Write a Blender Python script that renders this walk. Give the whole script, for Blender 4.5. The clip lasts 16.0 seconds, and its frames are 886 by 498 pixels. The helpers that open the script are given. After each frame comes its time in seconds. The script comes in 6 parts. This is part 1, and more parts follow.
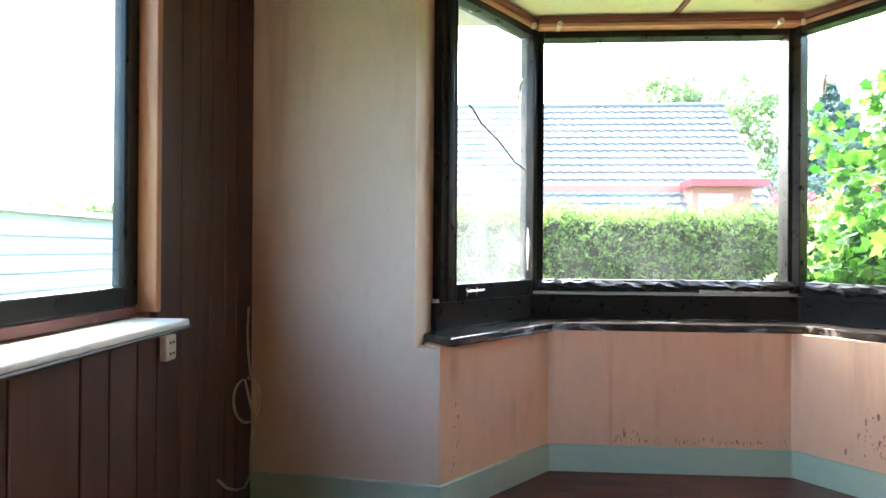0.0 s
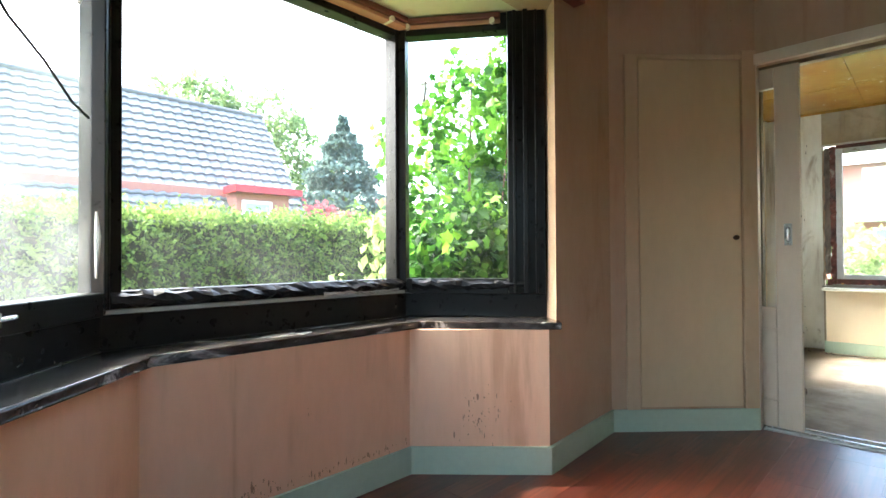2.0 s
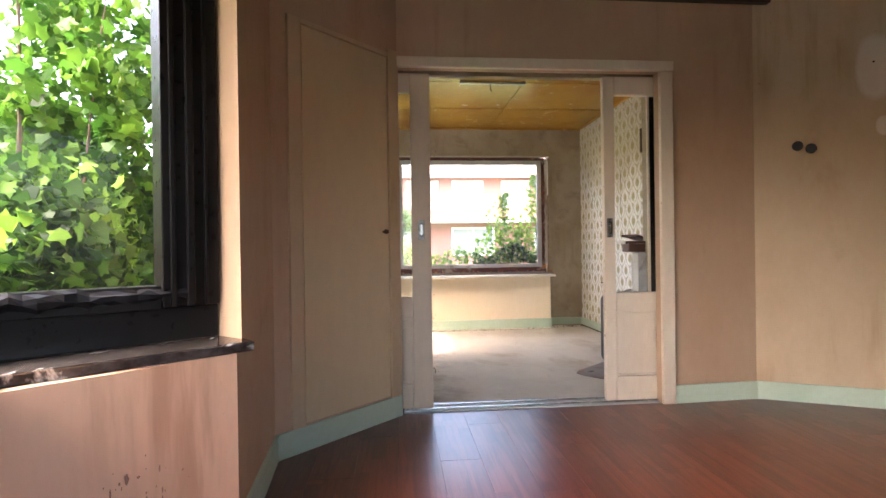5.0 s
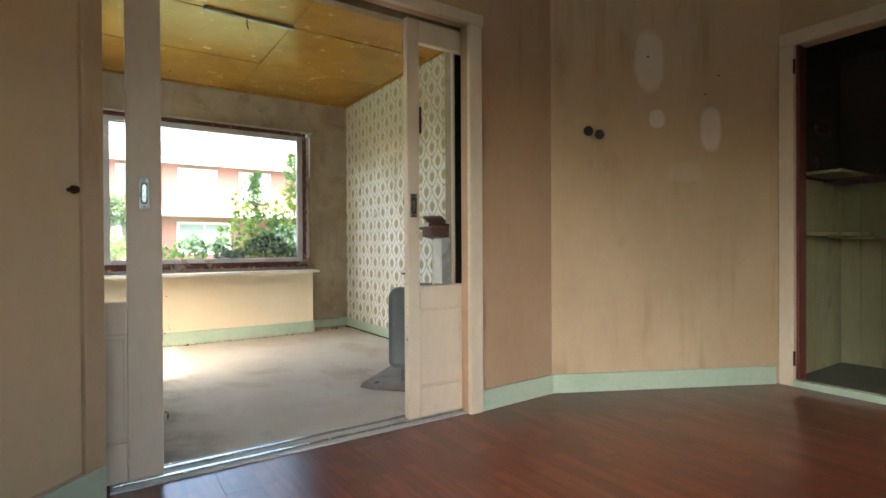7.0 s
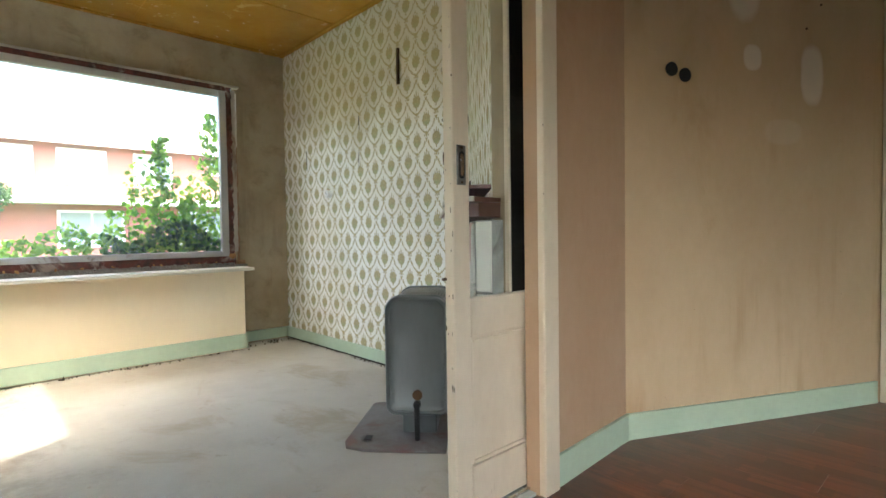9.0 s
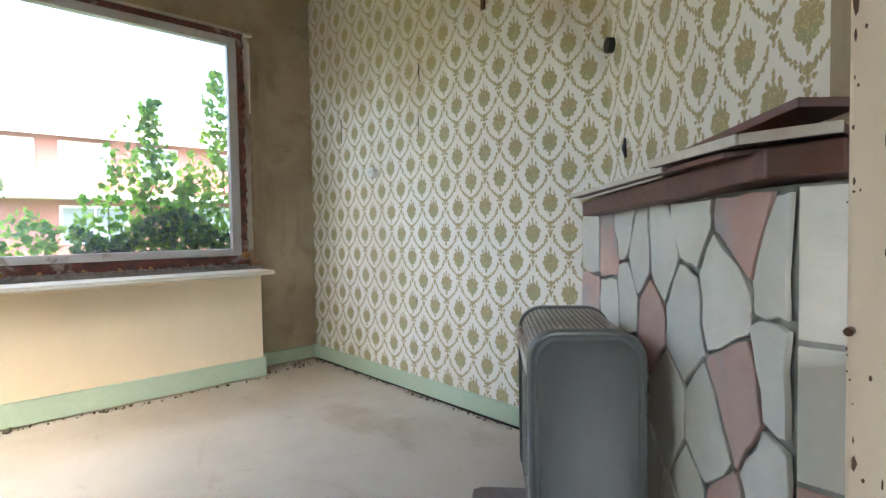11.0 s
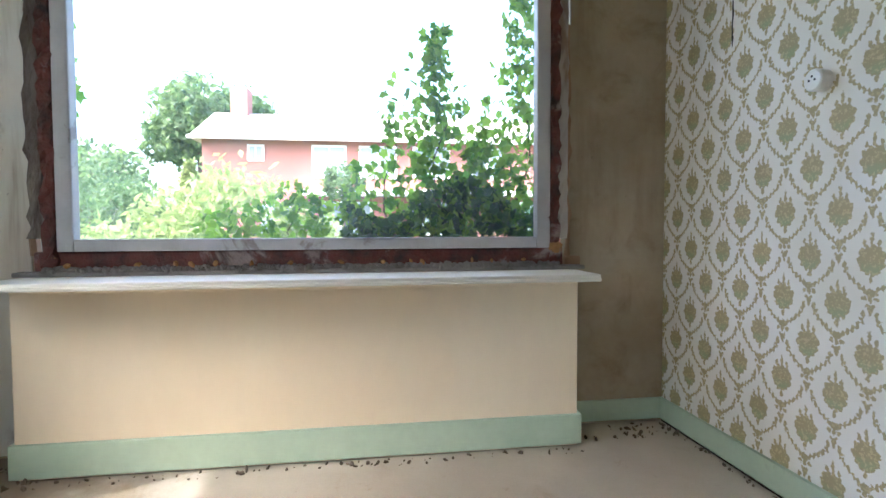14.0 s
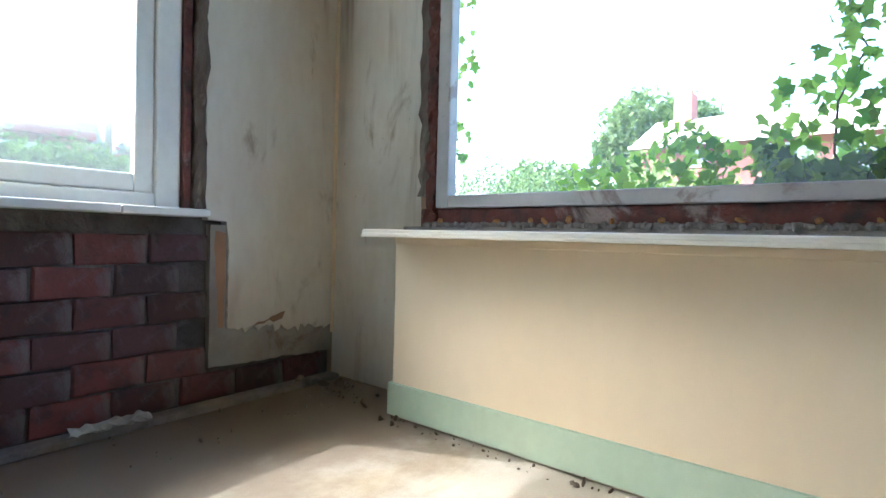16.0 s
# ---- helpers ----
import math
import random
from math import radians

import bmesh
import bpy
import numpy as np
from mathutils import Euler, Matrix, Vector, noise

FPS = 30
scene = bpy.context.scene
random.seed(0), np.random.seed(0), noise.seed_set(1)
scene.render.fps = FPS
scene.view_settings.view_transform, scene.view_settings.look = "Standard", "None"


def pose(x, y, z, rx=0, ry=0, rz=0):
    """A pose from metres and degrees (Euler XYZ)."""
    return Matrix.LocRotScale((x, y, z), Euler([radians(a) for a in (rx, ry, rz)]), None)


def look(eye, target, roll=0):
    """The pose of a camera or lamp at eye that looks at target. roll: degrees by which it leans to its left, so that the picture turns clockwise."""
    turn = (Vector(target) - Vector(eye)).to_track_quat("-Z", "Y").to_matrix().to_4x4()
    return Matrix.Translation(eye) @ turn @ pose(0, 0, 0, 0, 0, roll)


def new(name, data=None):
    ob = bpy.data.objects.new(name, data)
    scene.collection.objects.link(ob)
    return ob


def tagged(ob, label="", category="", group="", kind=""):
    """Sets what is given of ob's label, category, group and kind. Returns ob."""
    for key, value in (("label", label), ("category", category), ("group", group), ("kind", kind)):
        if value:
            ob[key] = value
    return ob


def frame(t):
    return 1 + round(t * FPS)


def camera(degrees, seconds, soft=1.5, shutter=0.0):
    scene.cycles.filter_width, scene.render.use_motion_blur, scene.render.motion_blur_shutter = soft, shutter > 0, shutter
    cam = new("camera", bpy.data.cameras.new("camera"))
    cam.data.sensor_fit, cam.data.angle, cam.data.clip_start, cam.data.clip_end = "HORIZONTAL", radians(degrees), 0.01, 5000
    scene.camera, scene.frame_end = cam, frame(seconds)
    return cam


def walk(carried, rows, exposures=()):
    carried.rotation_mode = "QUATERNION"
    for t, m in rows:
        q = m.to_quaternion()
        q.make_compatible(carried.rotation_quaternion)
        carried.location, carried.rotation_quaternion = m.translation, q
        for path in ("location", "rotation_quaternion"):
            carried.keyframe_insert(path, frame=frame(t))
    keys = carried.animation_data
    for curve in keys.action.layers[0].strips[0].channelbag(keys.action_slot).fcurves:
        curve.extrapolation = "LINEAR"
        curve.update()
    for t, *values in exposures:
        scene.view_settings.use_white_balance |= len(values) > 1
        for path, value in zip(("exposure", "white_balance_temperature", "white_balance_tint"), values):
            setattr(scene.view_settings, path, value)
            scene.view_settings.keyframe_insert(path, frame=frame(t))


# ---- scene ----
cam = camera(81.7, 16.0)
PATH = [
    (0, (0.407, 0.124, 1.019), (0.306, 2.122, 1.022), 0.4),
    (0.5, (0.526, 0.343, 1.028), (0.838, 2.318, 1.042), -0.0),
    (1, (0.494, 0.509, 0.984), (1.312, 2.334, 1.017), 0.2),
    (1.5, (0.365, 0.663, 0.986), (1.6, 2.236, 1.012), -0.0),
    (2, (0.297, 0.797, 0.984), (1.737, 2.185, 1.012), -0.3),
    (2.5, (0.301, 0.997, 0.969), (1.897, 2.203, 0.996), -0.5),
    (3, (0.317, 1.145, 0.957), (2.058, 2.128, 0.98), -0.5),
    (3.5, (0.343, 1.315, 0.96), (2.218, 2.012, 0.974), -0.5),
    (4, (0.404, 1.429, 0.953), (2.361, 1.845, 0.961), -0.7),
    (4.5, (0.489, 1.532, 0.981), (2.486, 1.641, 0.98), -0.6),
    (5, (0.574, 1.54, 0.983), (2.566, 1.362, 0.979), -0.8),
    (7.5, (1.72, 1.516, 0.88), (3.296, 0.284, 0.859), -0.4),
    (8, (2.003, 1.465, 0.901), (3.522, 0.164, 0.865), -0.7),
    (10.5, (3.387, 1.045, 0.866), (4.832, -0.336, 0.799), -0.8),
    (11, (3.605, 0.961, 0.869), (5.084, -0.384, 0.796), -0.9),
    (11.5, (3.822, 0.894, 0.876), (5.386, -0.351, 0.799), -0.8),
    (12, (3.999, 0.813, 0.878), (5.714, -0.214, 0.803), -0.9),
    (12.5, (4.13, 0.697, 0.852), (5.978, -0.065, 0.793), -0.0),
    (13, (4.339, 0.627, 0.833), (6.252, 0.05, 0.773), -0.3),
    (13.5, (4.587, 0.55, 0.819), (6.546, 0.154, 0.747), -0.2),
    (14, (4.823, 0.464, 0.809), (6.801, 0.18, 0.731), -0.2),
    (14.5, (5.07, 0.399, 0.786), (7.063, 0.246, 0.702), 0.0),
    (15, (5.221, 0.437, 0.715), (7.212, 0.617, 0.651), 0.3),
    (15.5, (5.293, 0.422, 0.598), (7.142, 1.185, 0.578), 0.7),
    (16, (5.322, 0.363, 0.631), (6.891, 1.602, 0.586), 1.5),
]
EXPOSURES = [(0.0, 4.8, 5900, 4), (1.5, 4.4, 6000, 2), (2.5, 4.25, 6300, 8), (5.0, 4.14, 6750, 23), (8.0, 3.98, 6350, 4), (11.0, 3.92, 6000, 10), (12.0, 3.86, 5900, 11), (13.0, 3.73, 5800, 11), (15.0, 3.5, 5450, 10), (16.0, 3.56, 5450, 7)]
walk(cam, [(t, look(eye, target, roll)) for t, eye, target, roll in PATH], EXPOSURES)

# ---- world, sun and daylight ----
SUN_DIR = Vector((0.30, -0.575, -0.79)).normalized()      # the way the light travels
world = bpy.data.worlds.new("sky")
scene.world = world
world.use_nodes = True
wn = world.node_tree
wn.nodes.clear()
w_out = wn.nodes.new("ShaderNodeOutputWorld")
w_bg = wn.nodes.new("ShaderNodeBackground")
w_sky = wn.nodes.new("ShaderNodeTexSky")
w_sky.sky_type, w_sky.sun_disc = "NISHITA", False
w_sky.sun_elevation = math.asin(-SUN_DIR.z)
w_sky.sun_rotation = math.atan2(-SUN_DIR.x, -SUN_DIR.y)
w_sky.air_density, w_sky.dust_density, w_sky.ozone_density = 1.0, 6.0, 0.3
w_bg.inputs[1].default_value = 0.15
wn.links.new(w_sky.outputs[0], w_bg.inputs[0])
wn.links.new(w_bg.outputs[0], w_out.inputs[0])

sun_data = bpy.data.lights.new("sun", "SUN")
sun_data.energy, sun_data.angle, sun_data.color = 0.34, radians(0.7), (1.0, 0.95, 0.87)
sun = new("sun", sun_data)
sun.matrix_world = look((0, 0, 12), Vector((0, 0, 12)) + SUN_DIR)


# ---- materials ----
class Nodes:
    """A small helper that writes shader graphs as sums."""
    def __init__(self, name):
        self.mat = bpy.data.materials.new(name)
        self.mat.use_nodes = True
        self.t = self.mat.node_tree
        self.t.nodes.clear()
        self.out = self.t.nodes.new("ShaderNodeOutputMaterial")

    def n(self, kind, **props):
        node = self.t.nodes.new("ShaderNode" + kind)
        for key, value in props.items():
            if key == "operation":
                node.operation = value
            elif key == "blend_type":
                node.blend_type = value
            elif key == "data_type":
                node.data_type = value
            elif key == "feature":
                node.feature = value
            elif key == "distance":
                node.distance = value
        return node

    def put(self, node, i, value):
        if isinstance(value, bpy.types.NodeSocket):
            self.t.links.new(value, node.inputs[i])
        else:
            node.inputs[i].default_value = value

    def math(self, op, a, b=0.0, c=None):
        node = self.n("Math", operation=op)
        self.put(node, 0, a)
        self.put(node, 1, b)
        if c is not None:
            self.put(node, 2, c)
        return node.outputs[0]

    def coords(self, scale=(1, 1, 1), which="Object"):
        tc = self.n("TexCoord")
        mp = self.n("Mapping")
        self.t.links.new(tc.outputs[which], mp.inputs[0])
        mp.inputs[3].default_value = scale
        return mp.outputs[0]

    def noise(self, scale, detail=4.0, rough=0.55, stretch=(1, 1, 1), distort=0.0, shift=None):
        node = self.n("TexNoise")
        co = self.coords(stretch)
        if shift is not None:
            add = self.n("VectorMath", operation="ADD")
            self.t.links.new(co, add.inputs[0])
            self.t.links.new(shift, add.inputs[1])
            co = add.outputs[0]
        self.t.links.new(co, node.inputs["Vector"])
        node.inputs["Scale"].default_value = scale
        node.inputs["Detail"].default_value = detail
        node.inputs["Roughness"].default_value = rough
        node.inputs["Distortion"].default_value = distort
        return node.outputs[0]

    def step(self, value, lo, hi):
        node = self.n("MapRange")
        node.interpolation_type = "SMOOTHSTEP"
        self.put(node, 0, value)
        node.inputs[1].default_value, node.inputs[2].default_value = lo, hi
        return node.outputs[0]

    def mix(self, fac, a, b):
        node = self.n("Mix", data_type="RGBA")
        self.put(node, 0, fac)
        for i, v in ((6, a), (7, b)):
            if isinstance(v, bpy.types.NodeSocket):
                self.t.links.new(v, node.inputs[i])
            else:
                node.inputs[i].default_value = (*v, 1.0)
        return node.outputs[2]

    def bsdf(self, color, rough=0.6, metal=0.0, bump=None, strength=0.3, depth=0.004, spec=0.5, coat=0.0):
        b = self.n("BsdfPrincipled")
        if isinstance(color, bpy.types.NodeSocket):
            self.t.links.new(color, b.inputs["Base Color"])
        else:
            b.inputs["Base Color"].default_value = (*color, 1.0)
        self.put(b, "Roughness", rough)
        b.inputs["Metallic"].default_value = metal
        b.inputs["Specular IOR Level"].default_value = spec
        b.inputs["Coat Weight"].default_value = coat
        if bump is not None:
            bp = self.n("Bump")
            bp.inputs["Strength"].default_value = strength
            bp.inputs["Distance"].default_value = depth
            self.t.links.new(bump, bp.inputs["Height"])
            self.t.links.new(bp.outputs[0], b.inputs["Normal"])
        self.t.links.new(b.outputs[0], self.out.inputs[0])
        return self.mat


def worn(name, base, second, stain, rough=0.6, big=1.5, fine=40.0, stain_at=(0.58, 0.75), grain=(1, 1, 1), strength=0.25, metal=0.0, depth=0.003, spec=0.5, stain_scale=5.0, drip=None, cracks=0.0):
    """A surface of two shades with stains of a third, and fine relief."""
    g = Nodes(name)
    tone = g.mix(g.step(g.noise(big, 5, 0.6, grain), 0.35, 0.7), base, second)
    f = g.noise(fine, 5, 0.6, grain)
    tone = g.mix(g.math("MULTIPLY", g.step(f, 0.3, 0.8), 0.10), tone, stain)
    tone = g.mix(g.math("MULTIPLY", g.step(g.noise(stain_scale, 6, 0.65, grain, 0.6), *stain_at), 0.75), tone, stain)
    if drip:
        # brown runs that hang down in streaks
        run = g.step(g.noise(7.0, 5, 0.6, (1, 1, 0.10), 0.3), 0.50, 0.70)
        here = g.step(g.noise(1.5, 3, 0.5), 0.42, 0.60)
        tone = g.mix(g.math("MULTIPLY", g.math("MULTIPLY", run, here), drip[3]), tone, drip[:3])
        spot = g.step(g.noise(26.0, 4, 0.6), 0.70, 0.76)
        tone = g.mix(g.math("MULTIPLY", g.math("MULTIPLY", spot, here), drip[3]), tone, tuple(c * 0.6 for c in drip[:3]))
    if cracks:
        vor = g.n("TexVoronoi", feature="DISTANCE_TO_EDGE")
        co = g.n("VectorMath", operation="ADD")
        nz = g.n("TexNoise")
        nz.inputs["Scale"].default_value = 5.0
        g.t.links.new(g.coords(), co.inputs[0])
        g.t.links.new(nz.outputs[1], co.inputs[1])
        g.t.links.new(co.outputs[0], vor.inputs["Vector"])
        vor.inputs["Scale"].default_value = cracks
        line = g.math("SUBTRACT", 1.0, g.step(vor.outputs[0], 0.002, 0.014))
        tone = g.mix(g.math("MULTIPLY", g.math("MULTIPLY", line, g.step(g.noise(2.2, 2), 0.48, 0.6)), 0.75), tone, tuple(c * 0.5 for c in stain))
    r = g.math("ADD", g.math("MULTIPLY", f, 0.2), rough - 0.1)
    return g.bsdf(tone, r, metal, f, strength, depth, spec)


def wood(name, dark, light, axis="z", rough=0.45, scale=6.0, spec=0.5, random_shift=True):
    """Wood with long grain along one axis."""
    g = Nodes(name)
    stretch = {"x": (0.06, 1, 1), "y": (1, 0.06, 1), "z": (1, 1, 0.06)}[axis]
    shift = None
    rnd = g.n("ObjectInfo").outputs["Random"]
    if random_shift:
        sc = g.n("CombineXYZ")
        m = g.math("MULTIPLY", rnd, 37.0)
        for i in range(3):
            g.t.links.new(m, sc.inputs[i])
        shift = sc.outputs[0]
    a = g.noise(scale, 6, 0.6, stretch, 0.8, shift)
    b = g.noise(scale * 9, 4, 0.6, stretch, 0.2, shift)
    tone = g.mix(g.step(a, 0.3, 0.7), dark, light)
    tone = g.mix(g.math("MULTIPLY", g.step(b, 0.45, 0.8), 0.35), tone, tuple(c * 0.5 for c in dark))
    tone = g.mix(g.math("MULTIPLY", g.math("SUBTRACT", rnd, 0.5), 0.35), tone, light)
    return g.bsdf(tone, g.math("ADD", g.math("MULTIPLY", b, 0.2), rough - 0.1), 0.0, b, 0.2, 0.002, spec)


def glass(name, haze=0.0, tint=(0.9, 0.95, 0.95), film=(0.97, 0.98, 0.98)):
    """A thin pane: clear, glossy at a slant, with a film of dirt that also serves as painted haze."""
    g = Nodes(name)
    clear = g.n("BsdfTransparent")
    clear.inputs[0].default_value = (*film, 1)
    shine = g.n("BsdfGlossy")
    shine.inputs["Roughness"].default_value = 0.02
    facing = g.n("LayerWeight").outputs[1]
    m1 = g.n("MixShader")
    g.put(m1, 0, g.math("ADD", g.math("MULTIPLY", g.math("POWER", facing, 5.0), 0.3), 0.008))
    g.t.links.new(clear.outputs[0], m1.inputs[1])
    g.t.links.new(shine.outputs[0], m1.inputs[2])
    dirt = g.n("BsdfTranslucent")
    dirt.inputs[0].default_value = (*tint, 1)
    m2 = g.n("MixShader")
    spots = g.step(g.noise(3.0, 6, 0.65), 0.35, 0.75)
    g.put(m2, 0, g.math("MULTIPLY", g.math("ADD", g.math("MULTIPLY", spots, 0.7), 0.3), haze + 0.003))
    g.t.links.new(m1.outputs[0], m2.inputs[1])
    g.t.links.new(dirt.outputs[0], m2.inputs[2])
    g.t.links.new(m2.outputs[0], g.out.inputs[0])
    return g.mat


def leafy(name, dark, light, yellow=None, through_light=0.55, gloss=0.5):
    """Leaves that vary one by one and let light through."""
    g = Nodes(name)
    isl = g.n("NewGeometry").outputs["Random Per Island"]
    tone = g.mix(isl, dark, light)
    if yellow:
        tone = g.mix(g.step(g.noise(1.3, 3), 0.5, 0.72), tone, yellow)
    d = g.n("BsdfPrincipled")
    g.t.links.new(tone, d.inputs["Base Color"])
    d.inputs["Roughness"].default_value = 0.5
    d.inputs["Specular IOR Level"].default_value = gloss
    tr = g.n("BsdfTranslucent")
    g.t.links.new(tone, tr.inputs[0])
    m = g.n("MixShader")
    m.inputs[0].default_value = through_light
    g.t.links.new(d.outputs[0], m.inputs[1])
    g.t.links.new(tr.outputs[0], m.inputs[2])
    g.t.links.new(m.outputs[0], g.out.inputs[0])
    return g.mat


def wallpaper(name, paper, ink, width, height, x0, z0, along=(1.0, 0.0)):
    """Printed damask: crown-shaped flowers over leafy swags, on staggered rows."""
    g = Nodes(name)
    tc = g.n("TexCoord")
    warp = g.n("TexNoise")
    warp.inputs["Scale"].default_value = 110.0
    warp.inputs["Detail"].default_value = 1.0
    g.t.links.new(tc.outputs["Object"], warp.inputs["Vector"])
    sep = g.n("SeparateXYZ")
    g.t.links.new(tc.outputs["Object"], sep.inputs[0])
    x, y, z = sep.outputs
    wob = g.n("SeparateColor")
    g.t.links.new(warp.outputs[1], wob.inputs[0])
    run = g.math("ADD", g.math("MULTIPLY", x, along[0]), g.math("MULTIPLY", y, along[1]))
    u = g.math("DIVIDE", g.math("SUBTRACT", run, x0), width)
    v = g.math("DIVIDE", g.math("SUBTRACT", z, z0), height)
    u = g.math("ADD", u, g.math("MULTIPLY", g.math("SUBTRACT", wob.outputs[0], 0.5), 0.075))
    v = g.math("ADD", v, g.math("MULTIPLY", g.math("SUBTRACT", wob.outputs[1], 0.5), 0.055))

    def fold(s, off):
        return g.math("SUBTRACT", g.math("FRACT", g.math("ADD", s, off)), 0.5)

    def oval(a, b, ca, cb, ra, rb):
        """Positive inside an oval, in parts of its size."""
        p = g.math("POWER", g.math("DIVIDE", g.math("SUBTRACT", a, ca), ra), 2.0)
        q = g.math("POWER", g.math("DIVIDE", g.math("SUBTRACT", b, cb), rb), 2.0)
        return g.math("MULTIPLY", g.math("SUBTRACT", 1.0, g.math("SQRT", g.math("ADD", p, q))), min(ra, rb))

    def most(*items):
        res = items[0]
        for it in items[1:]:
            res = g.math("MAXIMUM", res, it)
        return res
    ink_mask = low_green = None
    for off in (0.5, 0.0):
        a, b = fold(u, off), fold(v, off)
        side = g.math("ABSOLUTE", a)
        # scalloped flower, narrower towards its foot, with a pointed crown
        ang = g.math("ARCTAN2", b, a)
        wide = g.math("MULTIPLY", a, g.math("SUBTRACT", 0.86, g.math("MULTIPLY", b, 0.75)))
        rad = g.math("SQRT", g.math("ADD", g.math("POWER", wide, 2.0), g.math("POWER", g.math("MULTIPLY", b, 1.12), 2.0)))
        petal = g.math("MULTIPLY", g.math("ABSOLUTE", g.math("COSINE", g.math("MULTIPLY", ang, 5.5))), 0.030)
        flower = g.math("SUBTRACT", 0.160, g.math("SUBTRACT", rad, petal))
        crown = most(oval(a, b, 0.0, 0.21, 0.030, 0.085), oval(side, b, 0.105, 0.175, 0.030, 0.04))
        foot = oval(a, b, 0.0, -0.19, 0.035, 0.045)
        # leafy swag from one curl to the other
        sag = g.math("SUBTRACT", g.math("MULTIPLY", g.math("POWER", side, 1.45), 0.80), 0.325)
        leaf = g.math("MULTIPLY", g.math("SINE", g.math("MULTIPLY", side, 2 * math.pi * 13)), 0.016)
        swag = g.math("SUBTRACT", g.math("ADD", leaf, 0.028), g.math("ABSOLUTE", g.math("SUBTRACT", b, sag)))
        swag = g.math("MINIMUM", swag, g.math("SUBTRACT", 0.415, side))
        curl = most(oval(side, b, 0.405, -0.055, 0.035, 0.048), oval(side, b, 0.365, -0.10, 0.04, 0.022))
        # bunch at the middle with drooping leaves, and a bud under it
        bunch = most(oval(a, b, 0.0, -0.325, 0.085, 0.045), oval(side, b, 0.085, -0.385, 0.045, 0.028), oval(a, b, 0.0, -0.385, 0.035, 0.045))
        bud = most(oval(a, b, 0.0, -0.485, 0.052, 0.040), oval(a, b, 0.0, -0.52, 0.030, 0.050), oval(side, b, 0.045, -0.455, 0.028, 0.022))
        bud = g.math("MAXIMUM", bud, most(oval(a, b, 0.0, 0.515, 0.052, 0.040), oval(a, b, 0.0, 0.48, 0.030, 0.050)))
        prints = g.step(most(flower, crown, foot, swag, curl, bunch, bud), -0.004, 0.010)
        ink_mask = prints if ink_mask is None else g.math("MAXIMUM", ink_mask, prints)
        green = g.math("MULTIPLY", g.step(flower, 0.0, 0.05), g.step(g.math("MULTIPLY", b, -1.0), -0.02, 0.10))
        low_green = green if low_green is None else g.math("MAXIMUM", low_green, green)
    ink2 = g.mix(g.math("MULTIPLY", low_green, 0.65), ink, (0.33, 0.40, 0.22))
    inner = g.step(g.noise(150.0, 2, 0.5), 0.54, 0.60)
    ink2 = g.mix(g.math("MULTIPLY", inner, 0.55), ink2, tuple(min(1.0, c * 1.6) for c in ink))
    base = g.mix(g.step(g.noise(1.6, 5, 0.6), 0.4, 0.75), paper, tuple(c * q for c, q in zip(paper, (0.93, 0.9, 0.83))))
    tone = g.mix(ink_mask, base, ink2)
    stain = g.step(g.noise(1.1, 5, 0.6, (1, 1, 0.5)), 0.50, 0.80)
    tone = g.mix(g.math("MULTIPLY", stain, 0.40), tone, (0.42, 0.33, 0.19))
    # brown leak stains, spread up the paper to paint in its dim top too
    stain_and_dim = g.step(g.math("ADD", z, g.math("MULTIPLY", g.math("SUBTRACT", g.noise(2.4, 6, 0.65, (1, 1, 0.6), 0.5), 0.5), 1.7)), 1.38, 2.0)
    tone = g.mix(g.math("MULTIPLY", stain_and_dim, 0.5), tone, (0.40, 0.29, 0.14))
    f = g.noise(90.0, 3)
    return g.bsdf(tone, 0.62, 0.0, f, 0.12, 0.002, 0.3)


M_CREAM = worn("cream_plaster", (0.62, 0.46, 0.285), (0.52, 0.37, 0.215), (0.41, 0.26, 0.125), 0.6, 0.9, 30, (0.58, 0.8), (1, 1, 0.6), stain_scale=2.2, drip=(0.38, 0.235, 0.11, 0.6))
# cream plaster again, with warm bounce and dimness put into the colour
M_CREAMDIM = worn("dimmed_warm_cream_plaster", (0.54, 0.37, 0.235), (0.46, 0.30, 0.18), (0.34, 0.195, 0.095), 0.6, 0.9, 30, (0.58, 0.8), (1, 1, 0.5), stain_scale=2.2, drip=(0.36, 0.20, 0.10, 0.5))
# cream plaster again, its colour raised to paint the bright light on wall_north_1
M_CREAMLIT = worn("brightened_cream_plaster", (0.83, 0.63, 0.475), (0.74, 0.54, 0.39), (0.46, 0.31, 0.19), 0.6, 0.9, 30, (0.60, 0.8), (1, 1, 0.5), stain_scale=2.2, drip=(0.40, 0.25, 0.14, 0.4))
M_PEACH = worn("peach_plaster", (0.86, 0.545, 0.345), (0.82, 0.475, 0.285), (0.40, 0.20, 0.10), 0.6, 1.2, 26, (0.70, 0.84), (1, 1, 0.3), drip=(0.42, 0.17, 0.08, 0.5))
M_CHIMNEY = worn("patched_cream_plaster", (0.62, 0.46, 0.285), (0.52, 0.37, 0.215), (0.41, 0.26, 0.125), 0.6, 0.9, 30, (0.58, 0.8), (1, 1, 0.6), stain_scale=2.2, drip=(0.38, 0.235, 0.11, 0.6))


